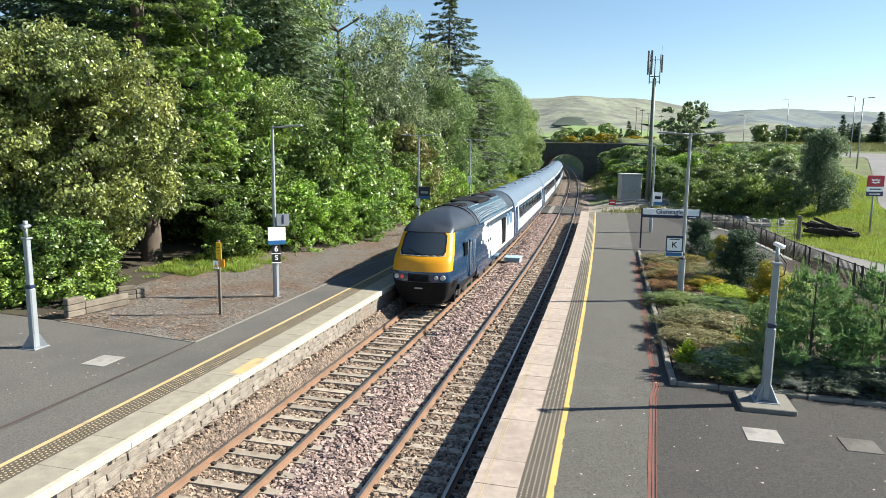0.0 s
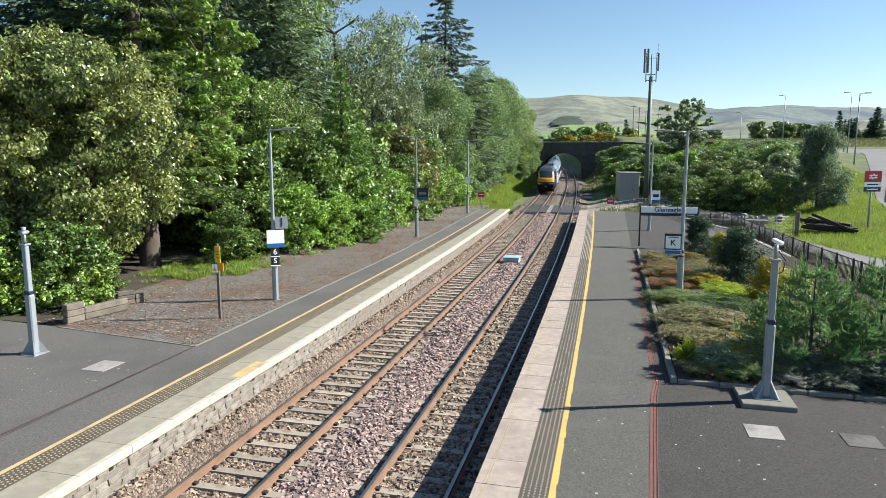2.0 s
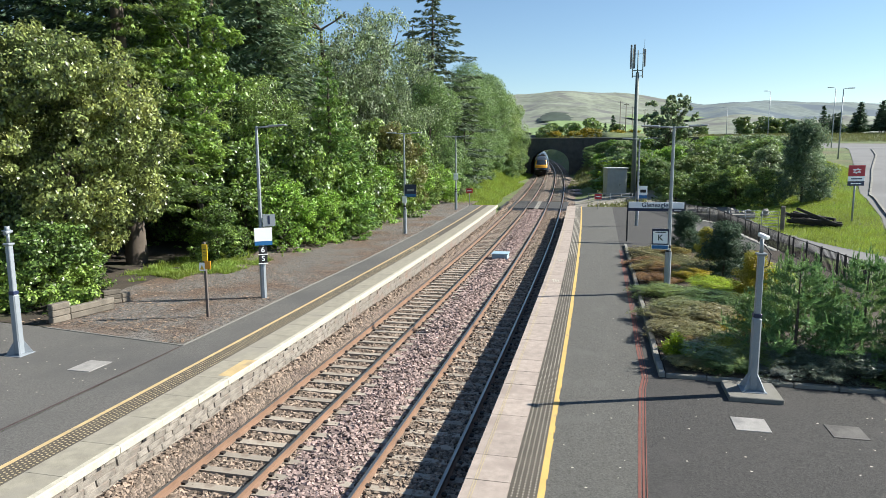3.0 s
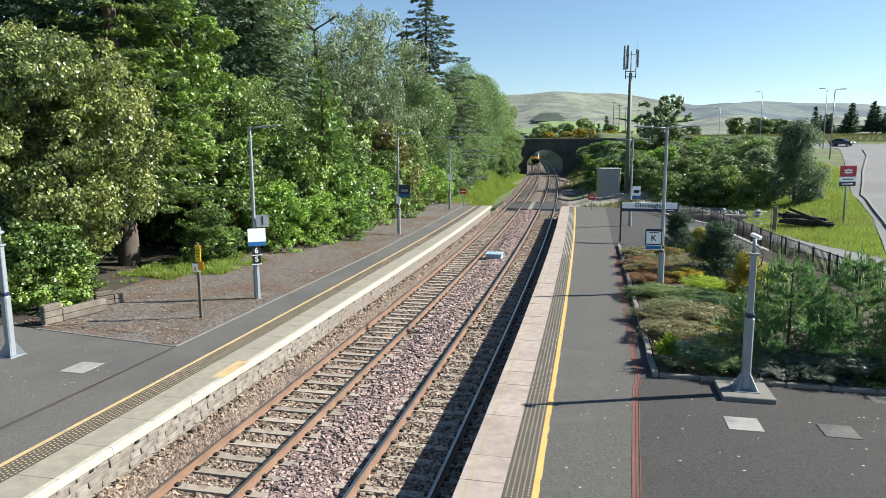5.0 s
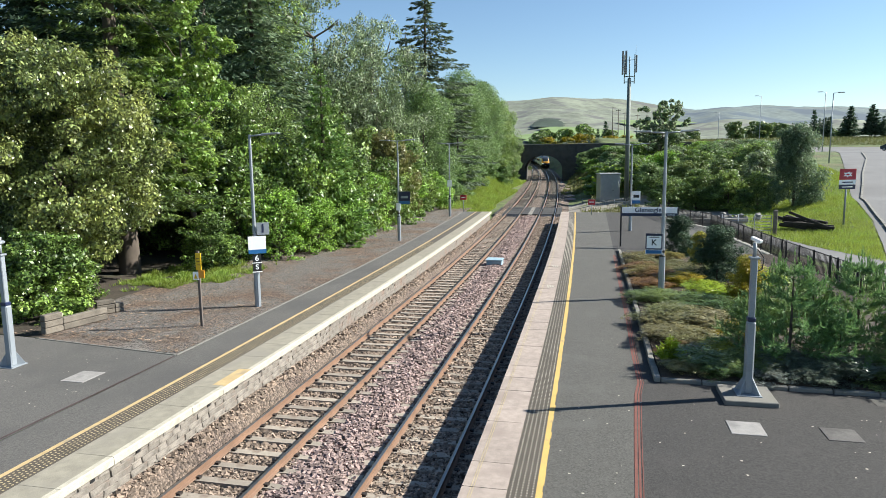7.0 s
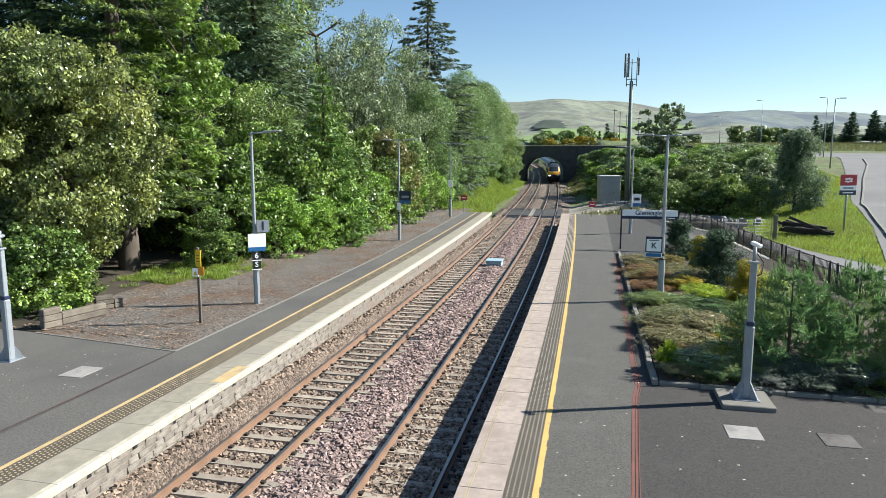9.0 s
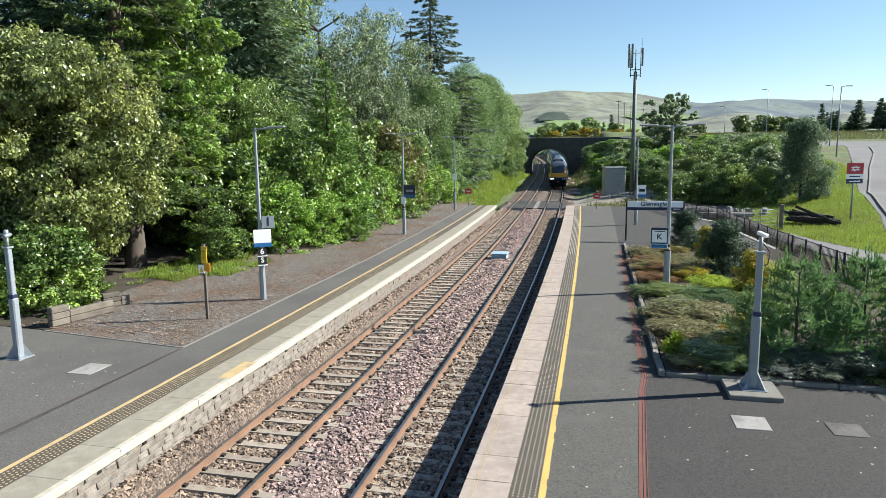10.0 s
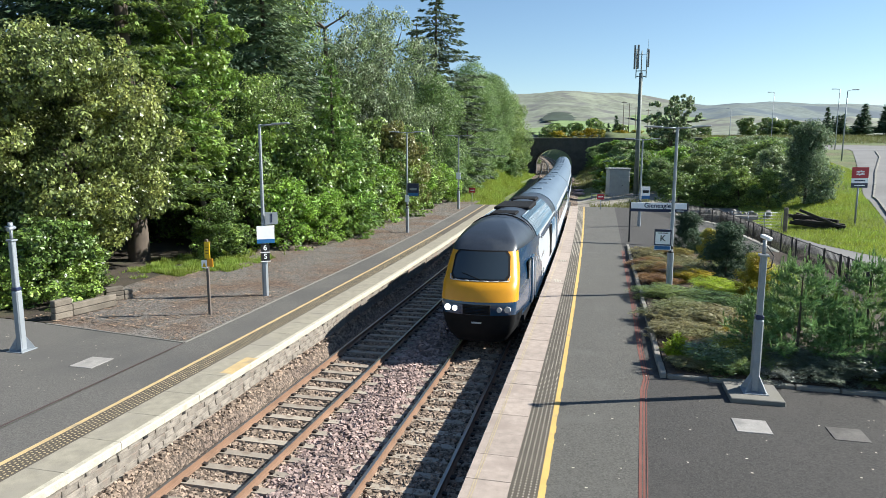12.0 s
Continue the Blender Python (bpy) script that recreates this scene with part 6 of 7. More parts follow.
CAR = [(0.0, 38.0, 153.0, 80), (2.0, 45.5, 153.0, 78), (3.2, 50.3, 152.8, 70), (4.8, 55.9, 151.8, 52), (5.5, 58.7, 150.0, 38), (6.0, 60.4, 148.2, 34), (6.5, 62.0, 146.2, 34), (7.2, 64.2, 143.4, 40), (8.8, 72.0, 139.0, 65), (12.0, 95.0, 134.0, 80)]

# ---- plants ----
def cloud(rng, blobs, count, size, out=1.0, shell_in=0.72, aspect=0.55, up=0.25, droop=0.0):
    """Leaves over the outer part of many lumps: arrays of corners, four to a leaf."""
    b = np.array(blobs, float)
    area = b[:, 3] * b[:, 4] + b[:, 3] * b[:, 5]
    pick = rng.choice(len(b), count, p=area / area.sum())
    d = rng.normal(size=(count, 3))
    d /= np.linalg.norm(d, axis=1, keepdims=True)
    r = shell_in + (1.04 - shell_in) * rng.random(count) ** 0.6
    p = b[pick, :3] + d * b[pick, 3:6] * r[:, None]
    nrm = d * out + rng.normal(size=(count, 3)) * 0.55 + np.array([0, 0, up])
    nrm /= np.linalg.norm(nrm, axis=1, keepdims=True)
    side = np.cross(nrm, rng.normal(size=(count, 3)))
    side[:, 2] -= droop
    side -= nrm * np.sum(side * nrm, 1, keepdims=True)
    side /= np.linalg.norm(side, axis=1, keepdims=True) + 1e-9
    wid = np.cross(nrm, side)
    s = size * rng.uniform(0.6, 1.35, count)[:, None]
    quad = np.stack([p - side * s, p + wid * s * aspect + nrm * s * 0.12, p + side * s, p - wid * s * aspect + nrm * s * 0.12], 1)
    return quad


def leaf_mesh(name, quads, mat):
    n = len(quads)
    me = bpy.data.meshes.new(name)
    me.vertices.add(4 * n)
    me.vertices.foreach_set("co", quads.reshape(-1).astype(np.float32))
    me.loops.add(4 * n)
    me.loops.foreach_set("vertex_index", np.arange(4 * n, dtype=np.int32))
    me.polygons.add(n)
    me.polygons.foreach_set("loop_start", np.arange(0, 4 * n, 4, dtype=np.int32))
    me.update(calc_edges=True)
    me.materials.append(mat)
    return me


def lumps(rng, n, spread, low, high, r0, r1, flat=0.8, core=0.5, shape=None):
    out = []
    for _ in range(n):
        z = low + (high - low) * rng.random()
        k = (z - low) / (high - low)
        w = shape(k) if shape else math.sqrt(max(0.05, 1 - (2 * k - 1) ** 2))
        a = rng.random() * 6.283
        q = spread * w * (core + (1 - core) * rng.random())
        r = rng.uniform(r0, r1)
        out.append((q * math.cos(a), q * math.sin(a), z, r, r, r * flat))
    return out


def tufts(rng, big, k, ratio, flat=0.8):
    """Small lumps over the outside of large ones, so that the outline breaks up."""
    out = []
    for x, y, z, a, b, c in big:
        for _ in range(k):
            d = Vector((rng.gauss(0, 1), rng.gauss(0, 1), rng.gauss(0, 1))).normalized()
            s = rng.uniform(0.7, 1.2)
            r = a * ratio * rng.uniform(0.6, 1.35)
            out.append((x + d.x * a * s, y + d.y * b * s, z + d.z * c * s, r * rng.uniform(0.8, 1.5), r * rng.uniform(0.8, 1.5), r * flat))
    return out


def trunk_mesh(name, h, r, limbs, rng, lean=0.03):
    bm = bmesh.new()
    p = Vector((0, 0, -0.25))
    n = 6
    for i in range(n):
        q = Vector((rng.uniform(-lean, lean) * h, rng.uniform(-lean, lean) * h, h * (i + 1) / n)) if i < n - 1 else Vector((0, 0, h))
        flare = 1.35 if i == 0 else 1.0
        rod(bm, p, q, r * (1 - 0.8 * i / n) * flare, r * (1 - 0.8 * (i + 1) / n), 9, caps=False)
        if i >= 1:
            for _ in range(limbs):
                a = rng.random() * 6.283
                L = h * rng.uniform(0.18, 0.36) * (1.1 - 0.6 * i / n)
                e = q + Vector((L * math.cos(a), L * math.sin(a), L * rng.uniform(0.3, 0.8)))
                rod(bm, q, e, r * 0.32 * (1 - 0.6 * i / n), r * 0.08, 6, caps=False)
                e2 = e + Vector((rng.uniform(-1, 1), rng.uniform(-1, 1), rng.uniform(0.2, 1))) * L * 0.4
                rod(bm, q.lerp(e, 0.6), e2, r * 0.14, r * 0.04, 5, caps=False)
        p = q
    me = bpy.data.meshes.new(name)
    bm.to_mesh(me)
    bm.free()
    me.materials.append(BARK)
    return me


L_HOLM = leaf_material("evergreen_oak_leaf", (0.163, 0.208, 0.067), 0.42, vary=0.85, second=(0.222, 0.248, 0.075), gloss=0.32)
L_BOUGH = leaf_material("old_conifer_needles", (0.075, 0.12, 0.038), 0.38, vary=0.7, second=(0.15, 0.21, 0.05), gloss=0.5)
L_MAPLE = leaf_material("maple_leaf", (0.185, 0.285, 0.054), 0.55, vary=0.6, second=(0.131, 0.223, 0.046))
L_LARCH = leaf_material("larch_needles", (0.110, 0.169, 0.089), 0.4, vary=0.5, second=(0.144, 0.199, 0.110), gloss=0.7)
L_MIX = leaf_material("woodland_leaf", (0.135, 0.21, 0.058), 0.45, vary=0.75, second=(0.19, 0.265, 0.07))
L_LAUREL = leaf_material("laurel_leaf", (0.222, 0.372, 0.058), 0.45, vary=0.8, second=(0.132, 0.234, 0.043))
L_RHODO = leaf_material("rhododendron_leaf", (0.109, 0.180, 0.040), 0.36, vary=0.85, second=(0.190, 0.275, 0.057))
L_SPRUCE = leaf_material("spruce_needles", (0.048, 0.087, 0.045), 0.30, vary=0.45, gloss=0.75)
L_CYPRESS = leaf_material("cypress_spray", (0.14, 0.235, 0.05), 0.45, vary=0.6, second=(0.1, 0.18, 0.045))
L_BIRCH = leaf_material("birch_leaf", (0.155, 0.24, 0.085), 0.55, vary=0.6, second=(0.12, 0.195, 0.065), gloss=0.5)
L_SILVER = leaf_material("willow_leaf", (0.2, 0.255, 0.14), 0.45, vary=0.7, second=(0.14, 0.2, 0.08), gloss=0.5)
L_COPPER = leaf_material("coppery_leaf", (0.17, 0.165, 0.055), 0.45, second=(0.13, 0.17, 0.04))
L_GORSE = leaf_material("gorse_flower", (0.347, 0.279, 0.013), 0.37, second=(0.101, 0.123, 0.022))
L_LIME = leaf_material("lime_leaf", (0.319, 0.415, 0.032), 0.47, second=(0.208, 0.303, 0.032))
L_OLIVE = leaf_material("heather_olive", (0.229, 0.204, 0.085), 0.32, second=(0.153, 0.161, 0.064))
L_RUST = leaf_material("rusty_heather", (0.240, 0.137, 0.048), 0.37, second=(0.177, 0.160, 0.048))
L_DARK = leaf_material("dark_shrub", (0.088, 0.146, 0.039), 0.32, second=(0.146, 0.188, 0.053))
L_GREYLEAF = leaf_material("grey_shrub", (0.251, 0.266, 0.237), 0.32, second=(0.103, 0.125, 0.089))
L_PINE = leaf_material("pine_needles", (0.189, 0.290, 0.094), 0.4, second=(0.123, 0.217, 0.080), gloss=0.6)
L_GOLD = leaf_material("golden_conifer", (0.377, 0.304, 0.022), 0.42, second=(0.246, 0.261, 0.029))
L_GRASS = leaf_material("grass_blade", (0.215, 0.285, 0.05), 0.6, vary=0.4, second=(0.17, 0.25, 0.045), gloss=0.6)
L_DRYGRASS = leaf_material("meadow_grass", (0.146, 0.154, 0.050), 0.4, vary=0.4, second=(0.100, 0.123, 0.035))


def conifer_quads(rng, h, w, levels, per, size, sag=0.25, upturn=0.1, width=0.3, base=0.06, thin=0.34, form=0.85, gaps=0.0):
    """Tiers of drooping branches, each a spray of short needles; some branches are missing."""
    out = []
    for i in range(levels):
        k = (i + rng.random() * 0.6) / levels
        z = h * (base + (1 - base) * k)
        L = w * (1 - k) ** form * rng.uniform(0.75, 1.12) + 0.04 * w
        nb = max(4, int(9 * (1 - k) + 3))
        a0 = rng.random() * 6.283
        for j in range(nb):
            a = a0 + 6.283 * j / nb + rng.uniform(-0.2, 0.2)
            Lb = L * rng.uniform(0.7, 1.1) * (1.0 if rng.random() > gaps else rng.uniform(0.25, 0.6))
            n = max(6, int(per * Lb / w))
            s = rng.random(n) ** 0.7
            spread = width * Lb * (1 - s * 0.75) * rng.uniform(-1, 1, n)
            x = s * Lb
            zz = z - sag * Lb * s ** 1.3 + upturn * Lb * s ** 3 - np.abs(spread) * 0.25 + rng.normal(0, 0.03 * size / 0.1, n)
            p = np.stack([x * math.cos(a) - spread * math.sin(a), x * math.sin(a) + spread * math.cos(a), zz], -1)
            d = np.stack([math.cos(a) - spread / (Lb + 0.01) * math.sin(a), math.sin(a) + spread / (Lb + 0.01) * math.cos(a), -sag + rng.normal(0, 0.3, n)], -1) + rng.normal(0, 0.35, (n, 3))
            d /= np.linalg.norm(d, axis=1, keepdims=True)
            up = np.array([0, 0, 1.0]) + rng.normal(0, 0.45, (n, 3))
            wd = np.cross(d, up)
            wd /= np.linalg.norm(wd, axis=1, keepdims=True) + 1e-9
            sz = size * rng.uniform(0.7, 1.3, n)[:, None]
            out.append(np.stack([p - d * sz, p + wd * sz * thin, p + d * sz, p - wd * sz * thin], 1))
    return np.concatenate(out)


L_SPRUCE_PALE = leaf_material("pale_spruce_needles", (0.085, 0.119, 0.069), 0.35, vary=0.5, gloss=0.75)
PLANTS = {}


def prototype(key, quads, mat, trunk=None):
    PLANTS[key] = (leaf_mesh(key + "_crown", quads, mat), trunk)


def plant(key, x, y, h, w=None, turn=0.0, name="tree", label="", category="tree", group="", z=None, mat=None, crown="crown", kind=""):
    """A plant from a prototype one high and one wide: h metres high, w across."""
    crown_me, trunk_me = PLANTS[key]
    w = w or h
    t = empty(name, pose(x, y, (lift(x, y) if z is None else z) - 0.05, 0, 0, turn))
    tagged(t, label, category, group, kind)
    c = new(crown, crown_me)
    c.parent, c.scale = t, (w, w, h)
    if mat is not None:
        c.material_slots[0].link = "OBJECT"
        c.material_slots[0].material = mat
    if trunk_me is not None:
        b = new("trunk", trunk_me)
        b.parent, b.scale = t, (h, h, h)
    return t


rg = np.random.default_rng(42)
rr = random.Random(42)
prototype("evergreen_oak", cloud(rg, tufts(rr, lumps(rr, 120, 0.4, 0.16, 0.93, 0.065, 0.11, 0.75, 0.55), 9, 0.42, 0.7), 90000, 0.0078, shell_in=0.6, up=0.3), L_HOLM, trunk_mesh("evergreen_oak_trunk", 0.5, 0.034, 2, rr))
prototype("maple", cloud(rg, tufts(rr, lumps(rr, 70, 0.15, 0.2, 0.96, 0.025, 0.05, 0.9, 0.2), 8, 0.42), 26000, 0.0062, shell_in=0.3, up=0.5), L_MAPLE, trunk_mesh("maple_trunk", 0.8, 0.012, 1, rr))
prototype("old_conifer", conifer_quads(rg, 1.0, 0.22, 34, 290, 0.0068, 0.16, 0.08, 0.34, 0.13, 0.3, 0.5, 0.3), L_BOUGH, trunk_mesh("old_conifer_trunk", 0.97, 0.021, 0, rr, 0.004))
prototype("ragged_spruce", conifer_quads(rg, 1.0, 0.2, 38, 170, 0.0085, 0.45, 0.22, 0.42, 0.06, 0.34, 0.55, 0.35), L_SPRUCE, trunk_mesh("ragged_spruce_trunk", 0.97, 0.014, 0, rr, 0.004))
prototype("broadleaf", cloud(rg, tufts(rr, lumps(rr, 60, 0.36, 0.2, 0.94, 0.06, 0.12, 0.8, 0.35), 9, 0.42), 52000, 0.0062, shell_in=0.65), L_MIX, trunk_mesh("broadleaf_trunk", 0.75, 0.03, 3, rr))
prototype("broadleaf_b", cloud(rg, tufts(rr, lumps(rr, 36, 0.34, 0.13, 0.9, 0.08, 0.15, 0.9, 0.35), 9, 0.42), 44000, 0.0068, shell_in=0.65), L_MIX, trunk_mesh("broadleaf_b_trunk", 0.75, 0.03, 3, rr))
hs = lambda k: math.sqrt(max(0.03, 1 - k ** 2.2))
prototype("bush", cloud(rg, tufts(rr, lumps(rr, 34, 0.38, 0.1, 0.84, 0.1, 0.17, 0.85, 0.35, hs), 8, 0.42), 14000, 0.0165, shell_in=0.7), L_LAUREL, trunk_mesh("bush_stem", 0.55, 0.03, 3, rr))
prototype("bush_b", cloud(rg, tufts(rr, lumps(rr, 30, 0.38, 0.1, 0.84, 0.1, 0.18, 0.85, 0.4, hs), 8, 0.42), 14000, 0.0172, shell_in=0.7), L_RHODO, trunk_mesh("bush_b_stem", 0.55, 0.03, 3, rr))
prototype("low_bush", cloud(rg, tufts(rr, lumps(rr, 52, 0.42, 0.03, 0.84, 0.09, 0.15, 0.85, 0.45, lambda k: 0.72 + 0.28 * math.sin(3.0 * k) if k < 0.6 else hs(k)), 8, 0.42), 24000, 0.0165, shell_in=0.35), L_LAUREL, trunk_mesh("low_bush_stem", 0.4, 0.02, 3, rr))
prototype("spruce", conifer_quads(rg, 1.0, 0.2, 48, 150, 0.0095, 0.4, 0.16, 0.45), L_SPRUCE, trunk_mesh("spruce_trunk", 0.97, 0.016, 0, rr, 0.004))
prototype("cypress", conifer_quads(rg, 1.0, 0.36, 30, 150, 0.016, 0.2, 0.22, 0.4, 0.02), L_CYPRESS, trunk_mesh("cypress_trunk", 0.95, 0.02, 0, rr, 0.004))
prototype("scrub", cloud(rg, tufts(rr, lumps(rr, 24, 0.4, 0.08, 0.82, 0.1, 0.17, 0.85, 0.35, hs), 7, 0.45), 4800, 0.026, shell_in=0.4), L_MIX, trunk_mesh("scrub_stem", 0.5, 0.03, 3, rr))
prototype("pine", conifer_quads(rg, 1.0, 0.42, 30, 170, 0.013, 0.05, 0.2, 0.35, 0.1), L_SPRUCE, trunk_mesh("pine_trunk", 0.9, 0.025, 0, rr, 0.006))
prototype("birch", cloud(rg, lumps(rr, 44, 0.27, 0.14, 0.96, 0.05, 0.11, 1.4, 0.3, lambda k: math.sqrt(max(0.03, 1 - (1.7 * k - 0.7) ** 2))), 30000, 0.0068, droop=0.7), L_BIRCH, trunk_mesh("birch_trunk", 0.9, 0.015, 3, rr))
prototype("far_tree", cloud(rg, lumps(rr, 22, 0.36, 0.15, 0.9, 0.1, 0.18, 0.85, 0.35), 1800, 0.045), L_MIX, trunk_mesh("far_trunk", 0.6, 0.03, 2, rr))
prototype("far_pine", conifer_quads(rg, 1.0, 0.24, 14, 16, 0.05, 0.1, 0.1, 0.4, 0.15), L_SPRUCE, trunk_mesh("far_pine_trunk", 0.9, 0.02, 0, rr, 0.004))
prototype("thorn", cloud(rg, tufts(rr, lumps(rr, 60, 0.42, 0.46, 0.94, 0.03, 0.06, 0.8, 0.15), 5, 0.5), 15000, 0.0125, shell_in=0.3, droop=0.4), L_SILVER, trunk_mesh("thorn_trunk", 0.8, 0.02, 5, rr))

# woodland left of the line: (kind, x, y, height, width, leaf, label)
WOOD = [
    ("evergreen_oak", -13.7, 22.3, 10.4, 9.2, None, "broad evergreen oak with dense glossy olive green leaves"),
    ("evergreen_oak", -16.6, 20.6, 9.4, 8.4, None, "broad evergreen oak with dense glossy olive green leaves"),
    ("evergreen_oak", -21.5, 22.5, 10.8, 10.5, None, "broad evergreen oak with dense glossy olive green leaves"),
    ("evergreen_oak", -27.5, 27.0, 12.0, 12.0, None, "broad evergreen oak with dense glossy olive green leaves"),
    ("old_conifer", -14.4, 27.1, 23.0, 23.0, None, "tall old conifer with a bare lower trunk and dark boughs"),
    ("maple", -12.6, 29.6, 15.0, 15.0, None, "slender maple tree with bright green leaves"),
    ("ragged_spruce", -17.6, 46.0, 23.0, 36.0, L_LARCH, "tall feathery larch tree with blue green needles"),
    ("spruce", -26.0, 36.0, 24.0, 30.0, None, "tall dark spruce tree in the woodland"),
    ("spruce", -21.5, 37.0, 25.0, 30.0, None, "tall dark spruce tree in the woodland"),
    ("spruce", -32.0, 40.0, 26.0, 32.0, None, "tall dark spruce tree in the woodland"),
    ("pine", -19.0, 42.0, 21.0, 18.0, None, "tall dark pine tree in the woodland"),
    ("pine", -25.0, 44.0, 23.0, 18.0, None, "tall dark pine tree in the woodland"),
    ("broadleaf", -18.0, 37.0, 9.5, 11.0, L_RHODO, "dense broadleaf tree with deep green leaves"),
    ("broadleaf_b", -14.5, 41.0, 10.5, 10.0, None, "dense broadleaf tree with deep green leaves"),
    ("broadleaf", -17.0, 56.0, 21.0, 17.0, L_SILVER, "tall grey green willow tree in the woodland"),
    ("broadleaf_b", -22.0, 52.0, 22.0, 17.0, L_MIX, "tall broadleaf tree in the woodland"),
    ("broadleaf", -13.5, 62.0, 19.0, 13.0, L_SILVER, "tall grey green willow tree in the woodland"),
    ("broadleaf_b", -28.0, 60.0, 24.0, 18.0, L_MIX, "tall broadleaf tree in the woodland"),
    ("cypress", -9.1, 38.4, 11.0, 9.0, None, "dense green cypress tree with layered sprays"),
    ("ragged_spruce", -12.4, 78.0, 24.0, 40.0, L_SPRUCE_PALE, "tall slender spruce tree above the woodland"),
    ("ragged_spruce", -16.5, 84.0, 20.0, 30.0, L_SPRUCE_PALE, "tall slender spruce tree above the woodland"),
    ("birch", -10.6, 70.0, 12.0, 13.0, None, "feathery birch tree beside the line"),
    ("birch", -9.8, 84.0, 12.2, 15.0, None, "feathery birch tree beside the line"),
    ("birch", -11.5, 94.0, 13.8, 17.0, None, "feathery birch tree beside the line"),
    ("birch", -9.8, 104.0, 13.5, 15.0, None, "feathery birch tree beside the line"),
    ("birch", -12.5, 116.0, 13.8, 17.0, None, "feathery birch tree beside the line"),
    ("birch", -10.4, 125.0, 11.0, 14.0, L_MIX, "feathery birch tree beside the line"),
    ("birch", -12.5, 140.0, 12.5, 15.0, L_MIX, "feathery birch tree beside the line"),
    ("birch", -14.0, 158.0, 10.5, 14.0, None, "feathery birch tree beside the line"),
]
for i, (key, x, y, h, w, mat, label) in enumerate(WOOD):
    plant(key, x, y, h, w, i * 47 % 360, label=label, group="woodland trees beside the line", mat=mat)

# shrub belt in front of the wood: (kind, x, y, height, width, leaf)
BELT = [
    ("bush_b", -11.0, 28.6, 3.0, 3.6, L_RHODO), ("low_bush", -11.5, 19.0, 3.9, 4.3, L_RHODO), ("low_bush", -13.4, 17.5, 3.2, 3.8, L_RHODO), ("low_bush", -13.2, 20.9, 3.4, 4.0, L_RHODO), ("low_bush", -15.9, 16.9, 3.6, 4.2, L_RHODO), ("bush_b", -16.8, 17.6, 3.2, 4.0, L_RHODO), ("bush_b", -20.5, 17.4, 3.4, 4.5, L_RHODO), ("bush", -15.0, 19.0, 3.6, 4.5, L_RHODO), ("bush_b", -18.5, 20.5, 4.0, 5.0, L_RHODO), ("bush_b", -21.5, 19.5, 4.0, 5.0, L_RHODO), ("bush", -14.0, 22.5, 3.0, 4.0, L_RHODO),
    ("bush_b", -14.5, 33.5, 6.5, 7.0, L_RHODO), ("bush_b", -18.5, 34.0, 6.0, 7.0, L_RHODO), ("bush", -11.8, 32.6, 6.0, 6.0, L_RHODO), ("bush_b", -12.5, 36.5, 7.5, 6.8, L_RHODO),
    ("bush", -9.4, 32.6, 4.0, 4.2, L_LAUREL), ("bush", -8.3, 35.4, 3.4, 3.6, L_LAUREL), ("bush_b", -9.9, 36.4, 6.2, 5.5, L_RHODO), ("bush", -8.6, 39.2, 4.8, 4.5, L_LAUREL), ("bush_b", -9.4, 43.0, 6.2, 6.0, L_RHODO), ("bush", -12.3, 46.0, 9.0, 8.0, L_MIX),
    ("bush", -8.4, 45.5, 4.4, 4.6, L_LAUREL), ("bush_b", -8.8, 49.5, 5.4, 5.2, L_RHODO), ("bush", -9.0, 51.5, 7.6, 6.0, L_COPPER), ("bush", -11.6, 53.0, 8.0, 7.0, L_MIX), ("bush", -8.2, 53.5, 4.5, 4.6, L_LAUREL), ("bush_b", -8.4, 57.8, 5.0, 5.0, L_RHODO), ("bush", -10.2, 60.0, 7.5, 7.0, L_MIX),
    ("bush", -7.9, 62.5, 4.0, 4.6, L_LAUREL), ("bush", -8.2, 67.0, 4.6, 5.2, L_BIRCH), ("bush", -9.2, 73.0, 5.2, 6.0, L_BIRCH), ("bush", -8.6, 79.0, 4.0, 5.5, L_BIRCH), ("bush", -9.0, 88.0, 4.6, 6.5, L_BIRCH), ("bush", -9.4, 98.0, 4.6, 7.0, L_BIRCH), ("bush", -9.8, 110.0, 5.0, 7.0, L_MIX), ("bush", -10.6, 130.0, 5.0, 8.0, L_MIX), ("bush", -13.0, 168.0, 6.0, 8.0, L_MIX), ("bush", -7.9, 112.0, 4.0, 5.0, L_BIRCH), ("bush", -8.3, 122.0, 5.0, 5.5, L_MIX), ("bush", -8.9, 131.0, 5.6, 5.5, L_BIRCH), ("bush", -9.6, 139.0, 5.6, 5.0, L_MIX), ("bush", -12.0, 158.0, 5.0, 6.0, L_DARK), ("bush", -11.6, 176.0, 5.0, 8.0, L_DARK),
]
for i, (key, x, y, h, w, mat) in enumerate(BELT):
    shade = "glossy bright green laurel shrub" if mat is L_LAUREL else "dark green rhododendron shrub" if mat is L_RHODO else "loose leafy shrub"
    plant(key, x, y, h, w, i * 71 % 360, "shrub", shade + " at the edge of the wood", "shrub", "shrubs beside the line", z=lift(x, y) - 0.55 if key == "low_bush" else None, mat=mat)

